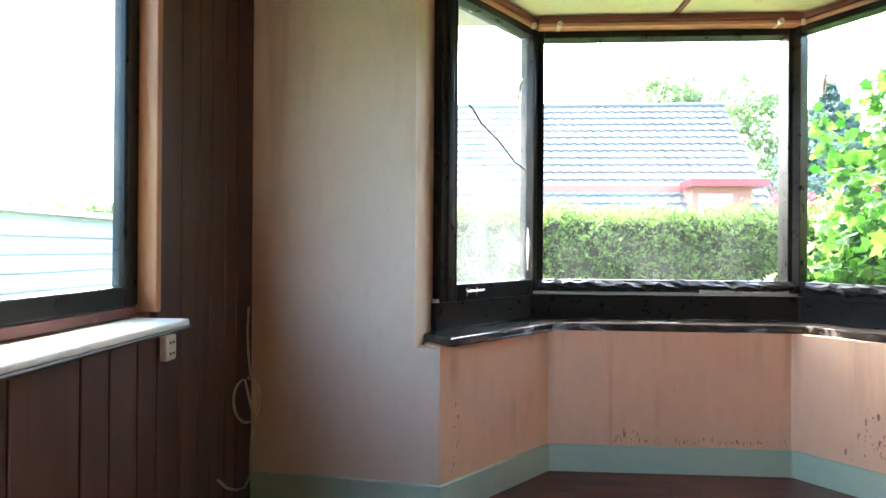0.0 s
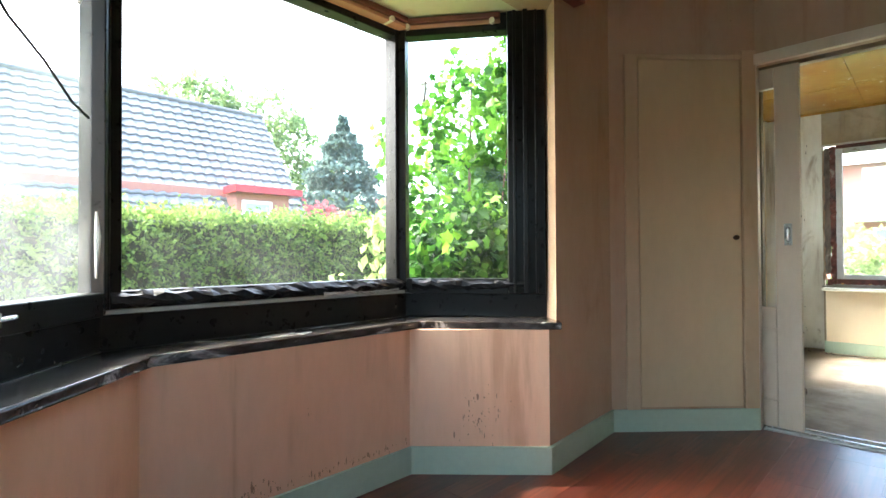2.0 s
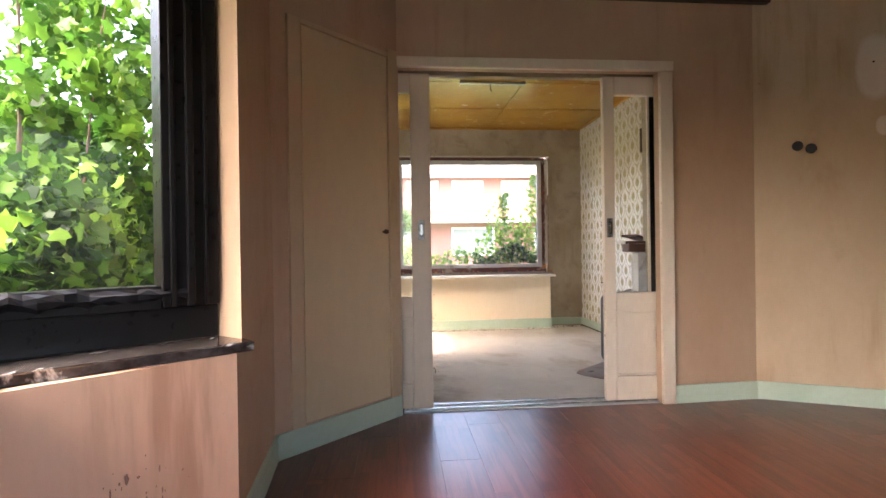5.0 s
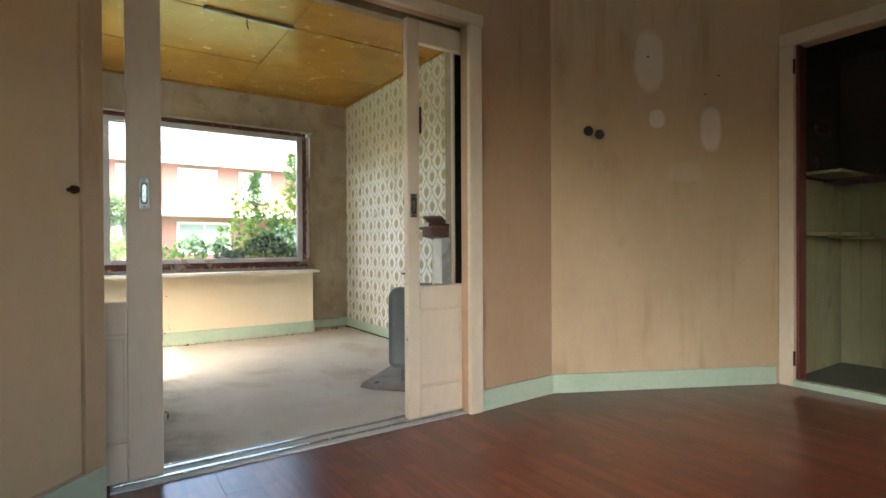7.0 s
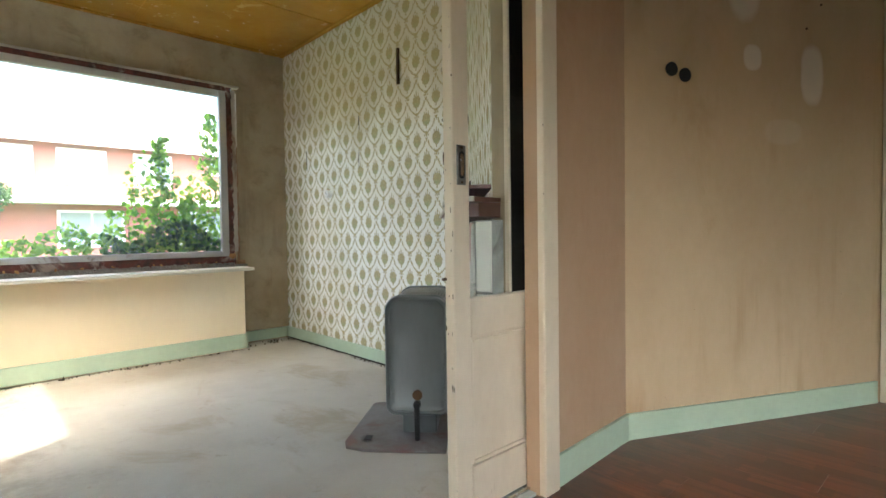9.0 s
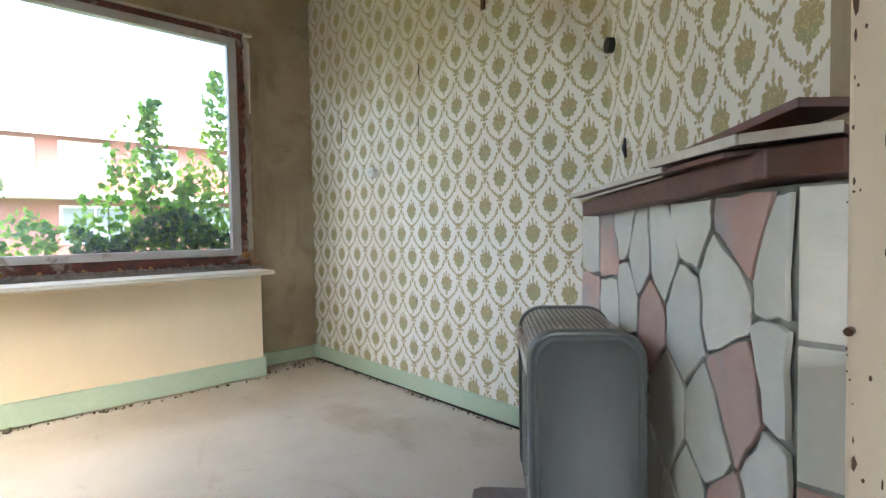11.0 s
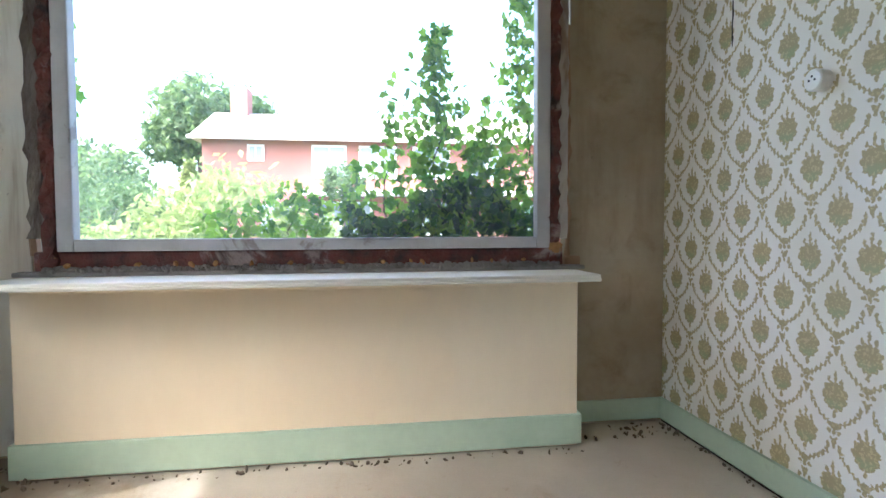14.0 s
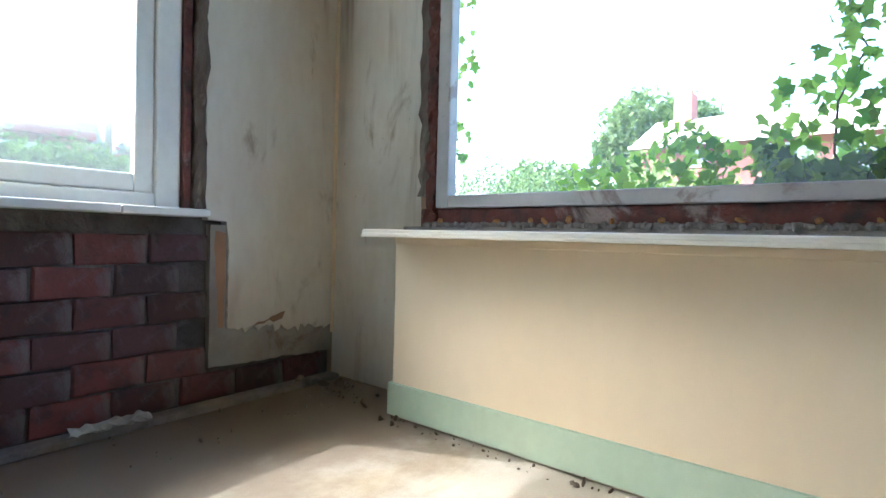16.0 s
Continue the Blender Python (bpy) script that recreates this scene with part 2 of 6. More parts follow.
def add_patches(mat, spots):
    """Feathered pale filler on a wall's paint; spots: (y, z, half width, half height, weight)."""
    g = Nodes("scratch")
    bpy.data.materials.remove(g.mat)
    g.mat, g.t = mat, mat.node_tree
    face = [n for n in g.t.nodes if n.bl_idname == "ShaderNodeBsdfPrincipled"][0]
    tone = face.inputs["Base Color"].links[0].from_socket
    sep = g.n("SeparateXYZ")
    g.t.links.new(g.coords(), sep.inputs[0])
    wob = g.math("MULTIPLY", g.math("SUBTRACT", g.noise(11.0, 3), 0.5), 0.5)
    for y, z, w, h, k in spots:
        a = g.math("POWER", g.math("ABSOLUTE", g.math("DIVIDE", g.math("SUBTRACT", sep.outputs[1], y), w)), 2.6)
        b = g.math("POWER", g.math("ABSOLUTE", g.math("DIVIDE", g.math("SUBTRACT", sep.outputs[2], z), h)), 2.6)
        inside = g.step(g.math("SUBTRACT", 1.3, g.math("ADD", g.math("ADD", a, b), wob)), 0.0, 0.75)
        tone = g.mix(g.math("MULTIPLY", inside, k), tone, (0.80, 0.74, 0.64))
    g.t.links.new(tone, face.inputs["Base Color"])


add_patches(M_CHIMNEY, ((-1.292, 2.02, 0.085, 0.19, 0.55), (-1.336, 1.67, 0.046, 0.058, 0.62), (-1.658, 1.615, 0.062, 0.14, 0.58), (-1.50, 1.34, 0.10, 0.06, 0.12)))
M_TAN = worn("tan_plaster", (0.42, 0.345, 0.235), (0.32, 0.255, 0.165), (0.19, 0.135, 0.075), 0.7, 2.2, 30, (0.50, 0.78), drip=(0.16, 0.10, 0.06, 0.4))
M_GREYWHITE = worn("grey_white_plaster", (0.80, 0.77, 0.70), (0.68, 0.62, 0.51), (0.32, 0.23, 0.14), 0.7, 1.8, 30, (0.57, 0.73), (1, 1, 0.45), drip=(0.28, 0.17, 0.09, 0.7))
M_BOXPAINT = worn("cream_board", (0.84, 0.72, 0.53), (0.81, 0.665, 0.455), (0.62, 0.48, 0.33), 0.5, 0.8, 18, (0.66, 0.9), (1, 1, 0.4), 0.12)
M_MINT = worn("mint_paint", (0.50, 0.61, 0.46), (0.44, 0.555, 0.41), (0.24, 0.27, 0.2), 0.42, 2.0, 35, (0.66, 0.78), strength=0.2)
M_DOORPAINT = worn("door_paint", (0.73, 0.625, 0.475), (0.67, 0.555, 0.41), (0.34, 0.22, 0.13), 0.45, 1.6, 30, (0.70, 0.78), (1, 1, 0.4), 0.15)
M_CLOSET = worn("closet_door_paint", (0.68, 0.52, 0.31), (0.62, 0.455, 0.26), (0.40, 0.28, 0.16), 0.5, 1.0, 24, (0.68, 0.85), (1, 1, 0.4), 0.12)
M_BLACK = worn("black_gloss_paint", (0.007, 0.0065, 0.006), (0.011, 0.010, 0.009), (0.035, 0.032, 0.03), 0.30, 3.0, 25, (0.70, 0.78), strength=0.15, spec=0.2)
# pale flakes are worn paint, widened to paint in reflections of the sky
M_SILLBLACK = worn("flaked_glinting_sill_paint", (0.014, 0.011, 0.010), (0.026, 0.020, 0.017), (0.62, 0.60, 0.56), 0.2, 5.0, 30, (0.56, 0.63), (0.35, 1, 1), 0.12)
M_SASHWHITE = worn("grey_white_sash_paint", (0.49, 0.475, 0.465), (0.41, 0.395, 0.385), (0.20, 0.145, 0.12), 0.5, 4.0, 40, (0.60, 0.68), strength=0.3)
M_WHITE = worn("white_paint", (0.80, 0.80, 0.77), (0.74, 0.73, 0.69), (0.45, 0.41, 0.34), 0.4, 2.5, 40, (0.70, 0.82))
M_SILLWHITE = worn("flaking_white_sill", (0.80, 0.77, 0.68), (0.72, 0.68, 0.58), (0.22, 0.17, 0.12), 0.4, 4.0, 30, (0.66, 0.72), (1, 0.25, 1), 0.3)
# white is bare wood and, in the same colour, the sky's glint
M_LEDGE = worn("worn_glinting_ledge_paint", (0.02, 0.017, 0.015), (0.035, 0.03, 0.026), (0.55, 0.53, 0.48), 0.2, 5.0, 30, (0.40, 0.52), (0.3, 1, 1), 0.15)
M_ROTTEN = worn("rotten_red_timber", (0.14, 0.032, 0.022), (0.032, 0.018, 0.015), (0.38, 0.31, 0.27), 0.75, 12.0, 50, (0.54, 0.64), strength=0.8, depth=0.01)
M_DECAY = worn("decayed_grey_brown_wood", (0.16, 0.125, 0.10), (0.075, 0.05, 0.04), (0.34, 0.29, 0.23), 0.85, 14.0, 60, (0.54, 0.64), (1, 1, 0.3), 0.8, depth=0.01)
M_MORTAR = worn("grey_mortar", (0.28, 0.26, 0.24), (0.19, 0.17, 0.155), (0.09, 0.07, 0.06), 0.9, 9.0, 60, (0.56, 0.7), strength=0.9, depth=0.012)
M_JOINT = worn("dark_brick_joint", (0.14, 0.125, 0.115), (0.06, 0.052, 0.048), (0.22, 0.20, 0.185), 0.95, 7.0, 60, (0.56, 0.68), strength=0.9, depth=0.012)
M_OLDTRIM = worn("dirty_white_batten", (0.56, 0.52, 0.46), (0.45, 0.40, 0.34), (0.22, 0.13, 0.08), 0.6, 5.0, 45, (0.58, 0.72), (1, 1, 0.3), 0.5)
M_RAWEDGE = worn("torn_board_edge", (0.36, 0.22, 0.14), (0.28, 0.17, 0.10), (0.14, 0.08, 0.05), 0.85, 12.0, 60, strength=0.7)


def carpet_mat():
    """Old carpet backing: pale felt with brown tidemarks, trodden dirty by the brick wall."""
    g = Nodes("grey_beige_carpet")
    tone = g.mix(g.step(g.noise(1.3, 5, 0.6), 0.35, 0.7), (0.60, 0.545, 0.46), (0.50, 0.445, 0.365))
    f = g.noise(180, 5, 0.6)
    tone = g.mix(g.math("MULTIPLY", g.step(f, 0.3, 0.8), 0.14), tone, (0.30, 0.23, 0.15))
    tone = g.mix(g.math("MULTIPLY", g.step(g.noise(1.9, 7, 0.65, (0.6, 1, 1), 0.8), 0.55, 0.72), 0.55), tone, (0.36, 0.275, 0.16))
    tone = g.mix(g.math("MULTIPLY", g.step(g.noise(9.0, 6, 0.7, distort=0.5), 0.60, 0.74), 0.4), tone, (0.30, 0.22, 0.13))
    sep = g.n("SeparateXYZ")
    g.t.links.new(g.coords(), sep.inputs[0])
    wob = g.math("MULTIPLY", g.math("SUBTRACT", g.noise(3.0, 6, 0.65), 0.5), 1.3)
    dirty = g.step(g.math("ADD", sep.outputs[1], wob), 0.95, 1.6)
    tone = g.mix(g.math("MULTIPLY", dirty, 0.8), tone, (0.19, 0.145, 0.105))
    return g.bsdf(tone, 0.95, 0.0, f, 0.6, 0.003, 0.1)


M_CARPET = carpet_mat()
M_PULL = worn("tarnished_plate", (0.30, 0.29, 0.27), (0.18, 0.17, 0.155), (0.06, 0.05, 0.045), 0.3, 30, 90, (0.52, 0.64), metal=1.0)
M_YCEIL = worn("nicotine_yellow_ceiling", (0.45, 0.225, 0.032), (0.36, 0.16, 0.022), (0.66, 0.44, 0.14), 0.24, 1.6, 12, (0.60, 0.72), strength=0.1)
M_BAYCEIL = worn("stained_cream_ceiling", (0.72, 0.68, 0.48), (0.66, 0.62, 0.45), (0.55, 0.42, 0.15), 0.6, 2.0, 20, (0.55, 0.72))
# unseen front ceiling, coloured dark to keep bounce off the upper walls
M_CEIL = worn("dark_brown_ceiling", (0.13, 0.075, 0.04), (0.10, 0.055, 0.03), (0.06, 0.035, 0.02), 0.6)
M_REDBROWN = worn("red_brown_rail_paint", (0.17, 0.045, 0.03), (0.13, 0.035, 0.022), (0.30, 0.15, 0.10), 0.45, 3, 40, (0.62, 0.75), (0.3, 1, 1))
M_SALMON = worn("salmon_wood", (0.55, 0.28, 0.18), (0.48, 0.22, 0.13), (0.2, 0.08, 0.05), 0.5, 3, 40, (0.6, 0.75), (0.3, 1, 1))
M_PANEL = wood("brown_panelling", (0.052, 0.019, 0.010), (0.105, 0.042, 0.022), "z", 0.35, 5)
M_PINE = wood("orange_pine", (0.36, 0.14, 0.055), (0.50, 0.23, 0.10), "z", 0.4, 8)
M_MANTEL = wood("dark_mantel_wood", (0.085, 0.030, 0.020), (0.15, 0.060, 0.042), "x", 0.4, 7)
M_DARKBEAM = wood("dark_rail_wood", (0.03, 0.014, 0.009), (0.06, 0.028, 0.018), "y", 0.4, 7)
M_BOARDEDGE = worn("chipped_white_board", (0.72, 0.68, 0.60), (0.64, 0.58, 0.50), (0.30, 0.20, 0.14), 0.5, 5, 40, (0.66, 0.76))
M_CHROME = worn("dull_chrome", (0.62, 0.62, 0.60), (0.5, 0.5, 0.48), (0.2, 0.18, 0.15), 0.25, 8, 60, (0.6, 0.75), metal=1.0)
M_BRASS = worn("dark_brass", (0.12, 0.07, 0.04), (0.08, 0.05, 0.03), (0.03, 0.02, 0.02), 0.4, 10, 60, metal=0.8)
M_BLACKVOID = worn("black_plastic", (0.010, 0.010, 0.010), (0.014, 0.013, 0.012), (0.03, 0.03, 0.03), 0.5)
M_HEATER = worn("grey_enamel", (0.17, 0.19, 0.19), (0.14, 0.155, 0.155), (0.08, 0.07, 0.06), 0.33, 2, 50, (0.72, 0.85), (1, 1, 0.3), 0.1, 0.35)
M_HEATRIM = worn("bright_heater_rim", (0.34, 0.36, 0.36), (0.28, 0.29, 0.29), (0.15, 0.12, 0.1), 0.25, 4, 60, (0.68, 0.8), metal=0.7)
M_HEATDARK = worn("heater_grille", (0.42, 0.39, 0.35), (0.34, 0.31, 0.27), (0.12, 0.09, 0.07), 0.4, 8, 60, metal=0.4)
M_HEATBASE = worn("scuffed_grey_plate", (0.22, 0.21, 0.20), (0.17, 0.14, 0.13), (0.20, 0.09, 0.07), 0.5, 5, 40, (0.5, 0.66), metal=0.3)
M_CABLE = worn("cream_cable", (0.60, 0.49, 0.37), (0.53, 0.43, 0.32), (0.3, 0.22, 0.15), 0.45)
M_PLASTICW = worn("cream_plastic", (0.74, 0.68, 0.55), (0.70, 0.63, 0.50), (0.3, 0.22, 0.14), 0.35, 8, 60)
M_CUPGREEN = worn("olive_cream_boards", (0.36, 0.345, 0.19), (0.29, 0.265, 0.14), (0.16, 0.12, 0.06), 0.6, 2, 30, (0.56, 0.75), (1, 1, 0.3))
# near-black shell of the cupboard, bare above the olive boards
M_CUPDARK = worn("near_black_cupboard_lining", (0.055, 0.045, 0.03), (0.04, 0.03, 0.02), (0.04, 0.03, 0.02), 0.65)
M_CUPFLOOR = worn("grey_green_lino", (0.12, 0.125, 0.10), (0.09, 0.09, 0.075), (0.05, 0.04, 0.03), 0.5)
M_TORN = worn("torn_orange_board", (0.42, 0.24, 0.14), (0.33, 0.18, 0.10), (0.55, 0.45, 0.34), 0.8, 14, 60, (0.5, 0.62), (1, 1, 0.3), 0.6)
# near-black for sheets that stand in for shade in narrow gaps
M_GAPSHADE = worn("near_black_shade", (0.012, 0.009, 0.007), (0.018, 0.013, 0.010), (0.03, 0.02, 0.015), 0.9)
M_WHITEPLASTIC = worn("white_plastic", (0.82, 0.81, 0.77), (0.78, 0.77, 0.72), (0.5, 0.42, 0.3), 0.3, 8, 60)
M_TRACK = worn("grey_painted_threshold", (0.50, 0.52, 0.49), (0.42, 0.44, 0.41), (0.16, 0.13, 0.10), 0.4, 5, 50, (0.6, 0.75), (1, 0.3, 1))
M_DEBRIS = worn("crumbled_plaster", (0.16, 0.12, 0.085), (0.09, 0.065, 0.045), (0.30, 0.26, 0.2), 0.95, 20, 90)
M_RAG = worn("torn_pale_paper", (0.55, 0.54, 0.50), (0.40, 0.38, 0.34), (0.15, 0.12, 0.1), 0.8, 10, 60)
M_FOIL = worn("black_plastic_film", (0.010, 0.010, 0.011), (0.014, 0.014, 0.015), (0.12, 0.12, 0.12), 0.34, 6, 60, (0.74, 0.8), strength=0.2, spec=0.15)
M_SCREWGOLD = worn("foam_filler", (0.45, 0.24, 0.09), (0.36, 0.17, 0.06), (0.16, 0.07, 0.03), 0.8, 14, 60)
M_CLEAR = glass("clear_pane", 0.0)
M_HAZY = glass("hazy_pane", 0.05, (0.9, 0.95, 0.95), (0.92, 0.95, 0.96))


def fogged():
    """Glass blind with condensation: hazier towards the top."""
    g = Nodes("fogged_pane")
    blur = g.n("BsdfRefraction")
    blur.inputs["Color"].default_value = (0.60, 0.66, 0.67, 1)
    blur.inputs["IOR"].default_value = 1.03
    blur.inputs["Roughness"].default_value = 0.16
    sep = g.n("SeparateXYZ")
    g.t.links.new(g.coords(), sep.inputs[0])
    high = g.math("ADD", sep.outputs[2], g.math("MULTIPLY", g.noise(4.0, 4), 0.2))
    haze = g.n("BsdfTranslucent")
    haze.inputs[0].default_value = (0.56, 0.64, 0.67, 1)
    m = g.n("MixShader")
    g.put(m, 0, g.math("ADD", g.math("MULTIPLY", g.step(high, 0.98, 1.25), 0.62), 0.05))
    g.t.links.new(blur.outputs[0], m.inputs[1])
    g.t.links.new(haze.outputs[0], m.inputs[2])
    g.t.links.new(m.outputs[0], g.out.inputs[0])
    return g.mat


M_MILKY = fogged()
# thin dirt film that also paints bloom over the bright garden
M_VEIL = glass("dirt_and_bloom_pane", 0.006, (0.95, 0.96, 0.96), (0.97, 0.98, 0.98))
# dust film, thickened to wash out the street like overexposure
M_DUSTY = glass("dusty_washed_pane", 0.045, (0.95, 0.95, 0.92), (0.96, 0.97, 0.97))
M_EXTWALL = worn("outside_brick_wall", (0.30, 0.14, 0.10), (0.25, 0.11, 0.08), (0.36, 0.3, 0.26), 0.85, 3, 40)
M_ROOFSLAB = worn("roof_boarding", (0.30, 0.27, 0.24), (0.24, 0.21, 0.19), (0.14, 0.12, 0.1), 0.8)
PAPER_W, PAPER_H = 0.1785, 0.2445
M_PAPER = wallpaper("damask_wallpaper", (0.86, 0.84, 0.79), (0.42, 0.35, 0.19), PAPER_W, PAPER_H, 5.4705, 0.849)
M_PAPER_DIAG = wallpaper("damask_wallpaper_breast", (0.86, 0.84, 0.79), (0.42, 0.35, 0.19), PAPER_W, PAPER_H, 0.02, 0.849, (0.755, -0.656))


def laminate():
    """Red-brown laminate printed as narrow strips."""
    g = Nodes("red_brown_laminate")
    rnd = g.n("ObjectInfo").outputs["Random"]
    sc = g.n("CombineXYZ")
    m = g.math("MULTIPLY", rnd, 23.0)
    for i in range(3):
        g.t.links.new(m, sc.inputs[i])
    a = g.noise(7, 6, 0.65, (0.12, 1, 1), 0.6, sc.outputs[0])
    b = g.noise(60, 4, 0.6, (0.05, 1, 1), 0.2, sc.outputs[0])
    tc = g.n("TexCoord")
    sep = g.n("SeparateXYZ")
    g.t.links.new(tc.outputs["Object"], sep.inputs[0])
    lane = g.math("FLOOR", g.math("DIVIDE", sep.outputs[1], 0.064))
    cell = g.n("CombineXYZ")
    g.put(cell, 0, g.math("FLOOR", g.math("ADD", g.math("DIVIDE", sep.outputs[0], 0.38), g.math("MULTIPLY", lane, 0.37))))
    g.put(cell, 1, lane)
    g.put(cell, 2, m)
    wn2 = g.n("TexWhiteNoise")
    g.t.links.new(cell.outputs[0], wn2.inputs["Vector"])
    tone = g.mix(wn2.outputs[0], (0.066, 0.014, 0.009), (0.16, 0.042, 0.022))
    tone = g.mix(g.math("MULTIPLY", g.step(a, 0.3, 0.75), 0.16), tone, (0.23, 0.07, 0.036))
    tone = g.mix(g.math("MULTIPLY", g.step(b, 0.42, 0.70), 0.65), tone, (0.045, 0.010, 0.006))
    c2 = g.noise(22, 5, 0.65, (0.06, 1, 1), 0.4, sc.outputs[0])
    tone = g.mix(g.math("MULTIPLY", g.step(c2, 0.52, 0.66), 0.55), tone, (0.05, 0.012, 0.007))
    dust = g.step(g.noise(2.0, 5, 0.6), 0.45, 0.8)
    g.bsdf(tone, g.math("ADD", g.math("MULTIPLY", dust, 0.05), 0.29), 0.0, b, 0.06, 0.001, 0.5, 0.25)
    lacquer = g.out.inputs[0].links[0].from_node
    lacquer.inputs["Coat Roughness"].default_value = 0.3
    return g.mat


M_LAMINATE = laminate()


def stone_mat(name, a, b, c):
    g = Nodes(name)
    rnd = g.n("ObjectInfo").outputs["Random"]
    tone = g.mix(g.step(g.noise(5, 5, 0.6), 0.35, 0.65), a, b)
    tone = g.mix(g.math("MULTIPLY", g.step(g.noise(3, 4, 0.6), 0.5, 0.64), 0.8), tone, c)
    tone = g.mix(g.math("MULTIPLY", rnd, 0.25), tone, (0.3, 0.3, 0.29))
    f = g.noise(45, 6, 0.65, (1, 1, 2.5))
    return g.bsdf(tone, 0.7, 0.0, f, 0.35, 0.004, 0.35)


M_STONE = stone_mat("pale_grey_stone", (0.80, 0.78, 0.71), (0.71, 0.695, 0.63), (0.84, 0.82, 0.75))
M_STONEPINK = stone_mat("pink_stone", (0.60, 0.36, 0.30), (0.68, 0.48, 0.41), (0.42, 0.42, 0.42))
M_GROUT = worn("grey_pointing", (0.40, 0.40, 0.37), (0.30, 0.30, 0.28), (0.14, 0.13, 0.12), 0.9, 12.0, 60, (0.52, 0.66), strength=0.6, depth=0.008)


def brick_mat(name, lo, hi, soot, smear=(0.19, 0.165, 0.155), dirt=0.75):
    """Bricks that differ one by one, sooted and smeared with old mortar."""
    g = Nodes(name)
    rnd = g.n("ObjectInfo").outputs["Random"]
    sc = g.n("CombineXYZ")
    for i in range(3):
        g.t.links.new(g.math("MULTIPLY", rnd, 31.0 + 7 * i), sc.inputs[i])
    sh = sc.outputs[0]
    tone = g.mix(rnd, lo, hi)
    tone = g.mix(g.math("MULTIPLY", g.step(g.math("FRACT", g.math("MULTIPLY", rnd, 7.3)), 0.55, 0.95), 0.8), tone, soot)
    tone = g.mix(g.math("MULTIPLY", g.step(g.noise(13, 8, 0.7, shift=sh), 0.44, 0.68), dirt), tone, soot)
    tone = g.mix(g.math("MULTIPLY", g.step(g.noise(8, 9, 0.75, distort=0.7), 0.50, 0.66), dirt), tone, smear)
    f = g.noise(50, 6, 0.7)
    return g.bsdf(tone, 0.85, 0.0, f, 0.7, 0.006, 0.3)


M_BRICK = brick_mat("old_purple_brick", (0.115, 0.062, 0.066), (0.22, 0.066, 0.058), (0.050, 0.040, 0.040))
M_HOUSEBRICK = brick_mat("orange_red_brick", (0.34, 0.145, 0.115), (0.38, 0.17, 0.135), (0.28, 0.12, 0.10), (0.42, 0.24, 0.20), 0.3)
M_ROOFTILE = worn("grey_roof_tile", (0.17, 0.17, 0.172), (0.135, 0.135, 0.138), (0.08, 0.08, 0.078), 0.8, 1.0, 12, spec=0.25)
M_LIGHTROOF = worn("pale_roof_tile", (0.45, 0.42, 0.39), (0.40, 0.37, 0.34), (0.3, 0.28, 0.25), 0.7)
M_REDPAINT = worn("red_fascia_paint", (0.36, 0.022, 0.03), (0.32, 0.018, 0.026), (0.25, 0.03, 0.03), 0.4)
M_DARKPANE = worn("house_window_pane", (0.30, 0.33, 0.35), (0.24, 0.27, 0.3), (0.5, 0.52, 0.52), 0.08, 0.5)
M_SIDING = worn("pale_siding", (0.48, 0.50, 0.50), (0.42, 0.44, 0.44), (0.35, 0.36, 0.36), 0.5)
M_GRASS = worn("lawn", (0.075, 0.12, 0.03), (0.055, 0.095, 0.025), (0.14, 0.13, 0.06), 0.9, 0.3, 5)
M_BARK = worn("bark", (0.10, 0.075, 0.05), (0.07, 0.05, 0.035), (0.16, 0.14, 0.11), 0.9, 6, 40, grain=(1, 1, 0.25), strength=0.8)
M_HEDGE = leafy("hedge_leaves", (0.03, 0.07, 0.012), (0.18, 0.29, 0.055), (0.25, 0.34, 0.08), 0.45, 0.2)
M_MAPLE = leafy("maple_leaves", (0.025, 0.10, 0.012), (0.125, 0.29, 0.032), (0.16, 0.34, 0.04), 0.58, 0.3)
M_IVY = leafy("ivy_leaves", (0.07, 0.20, 0.022), (0.34, 0.52, 0.07), (0.42, 0.58, 0.10), 0.65, 0.25)
# darker copy of the ivy leaves, painting the shade low in the tangle
M_IVYSHADE = leafy("shaded_ivy_leaves", (0.018, 0.06, 0.014), (0.10, 0.21, 0.04), None, 0.5, 0.35)
# darker copy of the maple leaves, the shade of the shrub's foot in its colour
M_MAPLESHADE = leafy("shaded_shrub_leaves", (0.010, 0.045, 0.008), (0.045, 0.125, 0.018), None, 0.45, 0.35)
M_SPRUCE = leafy("blue_spruce_needles", (0.085, 0.13, 0.115), (0.14, 0.20, 0.18), None, 0.3, 0.05)
M_TREE = leafy("tree_leaves", (0.07, 0.13, 0.05), (0.17, 0.25, 0.09))
M_LIME = leafy("pale_lime_leaves", (0.20, 0.27, 0.08), (0.36, 0.42, 0.16))
M_GOLD = leafy("golden_conifer_needles", (0.15, 0.20, 0.05), (0.27, 0.31, 0.10))
M_PINKBUSH = leafy("red_pink_leaves", (0.28, 0.07, 0.09), (0.42, 0.16, 0.17))


# ---- building helpers ----
def mesh_from(bm, name, material, smooth=False):
    me = bpy.data.meshes.new(name)
    bmesh.ops.recalc_face_normals(bm, faces=bm.faces)
    bm.to_mesh(me)
    bm.free()
    if material:
        me.materials.append(material)
    if smooth:
        for p in me.polygons:
            p.use_smooth = True
        me.set_sharp_from_angle(angle=radians(32))
    return me


def thing(name, label, category, bm=None, material=None, kind="", group="", smooth=False, at=None):
    ob = new(name, mesh_from(bm, name, material, smooth) if bm is not None else None)
    if at is not None:
        ob.matrix_basis = at
    return tagged(ob, label, category, group, kind)


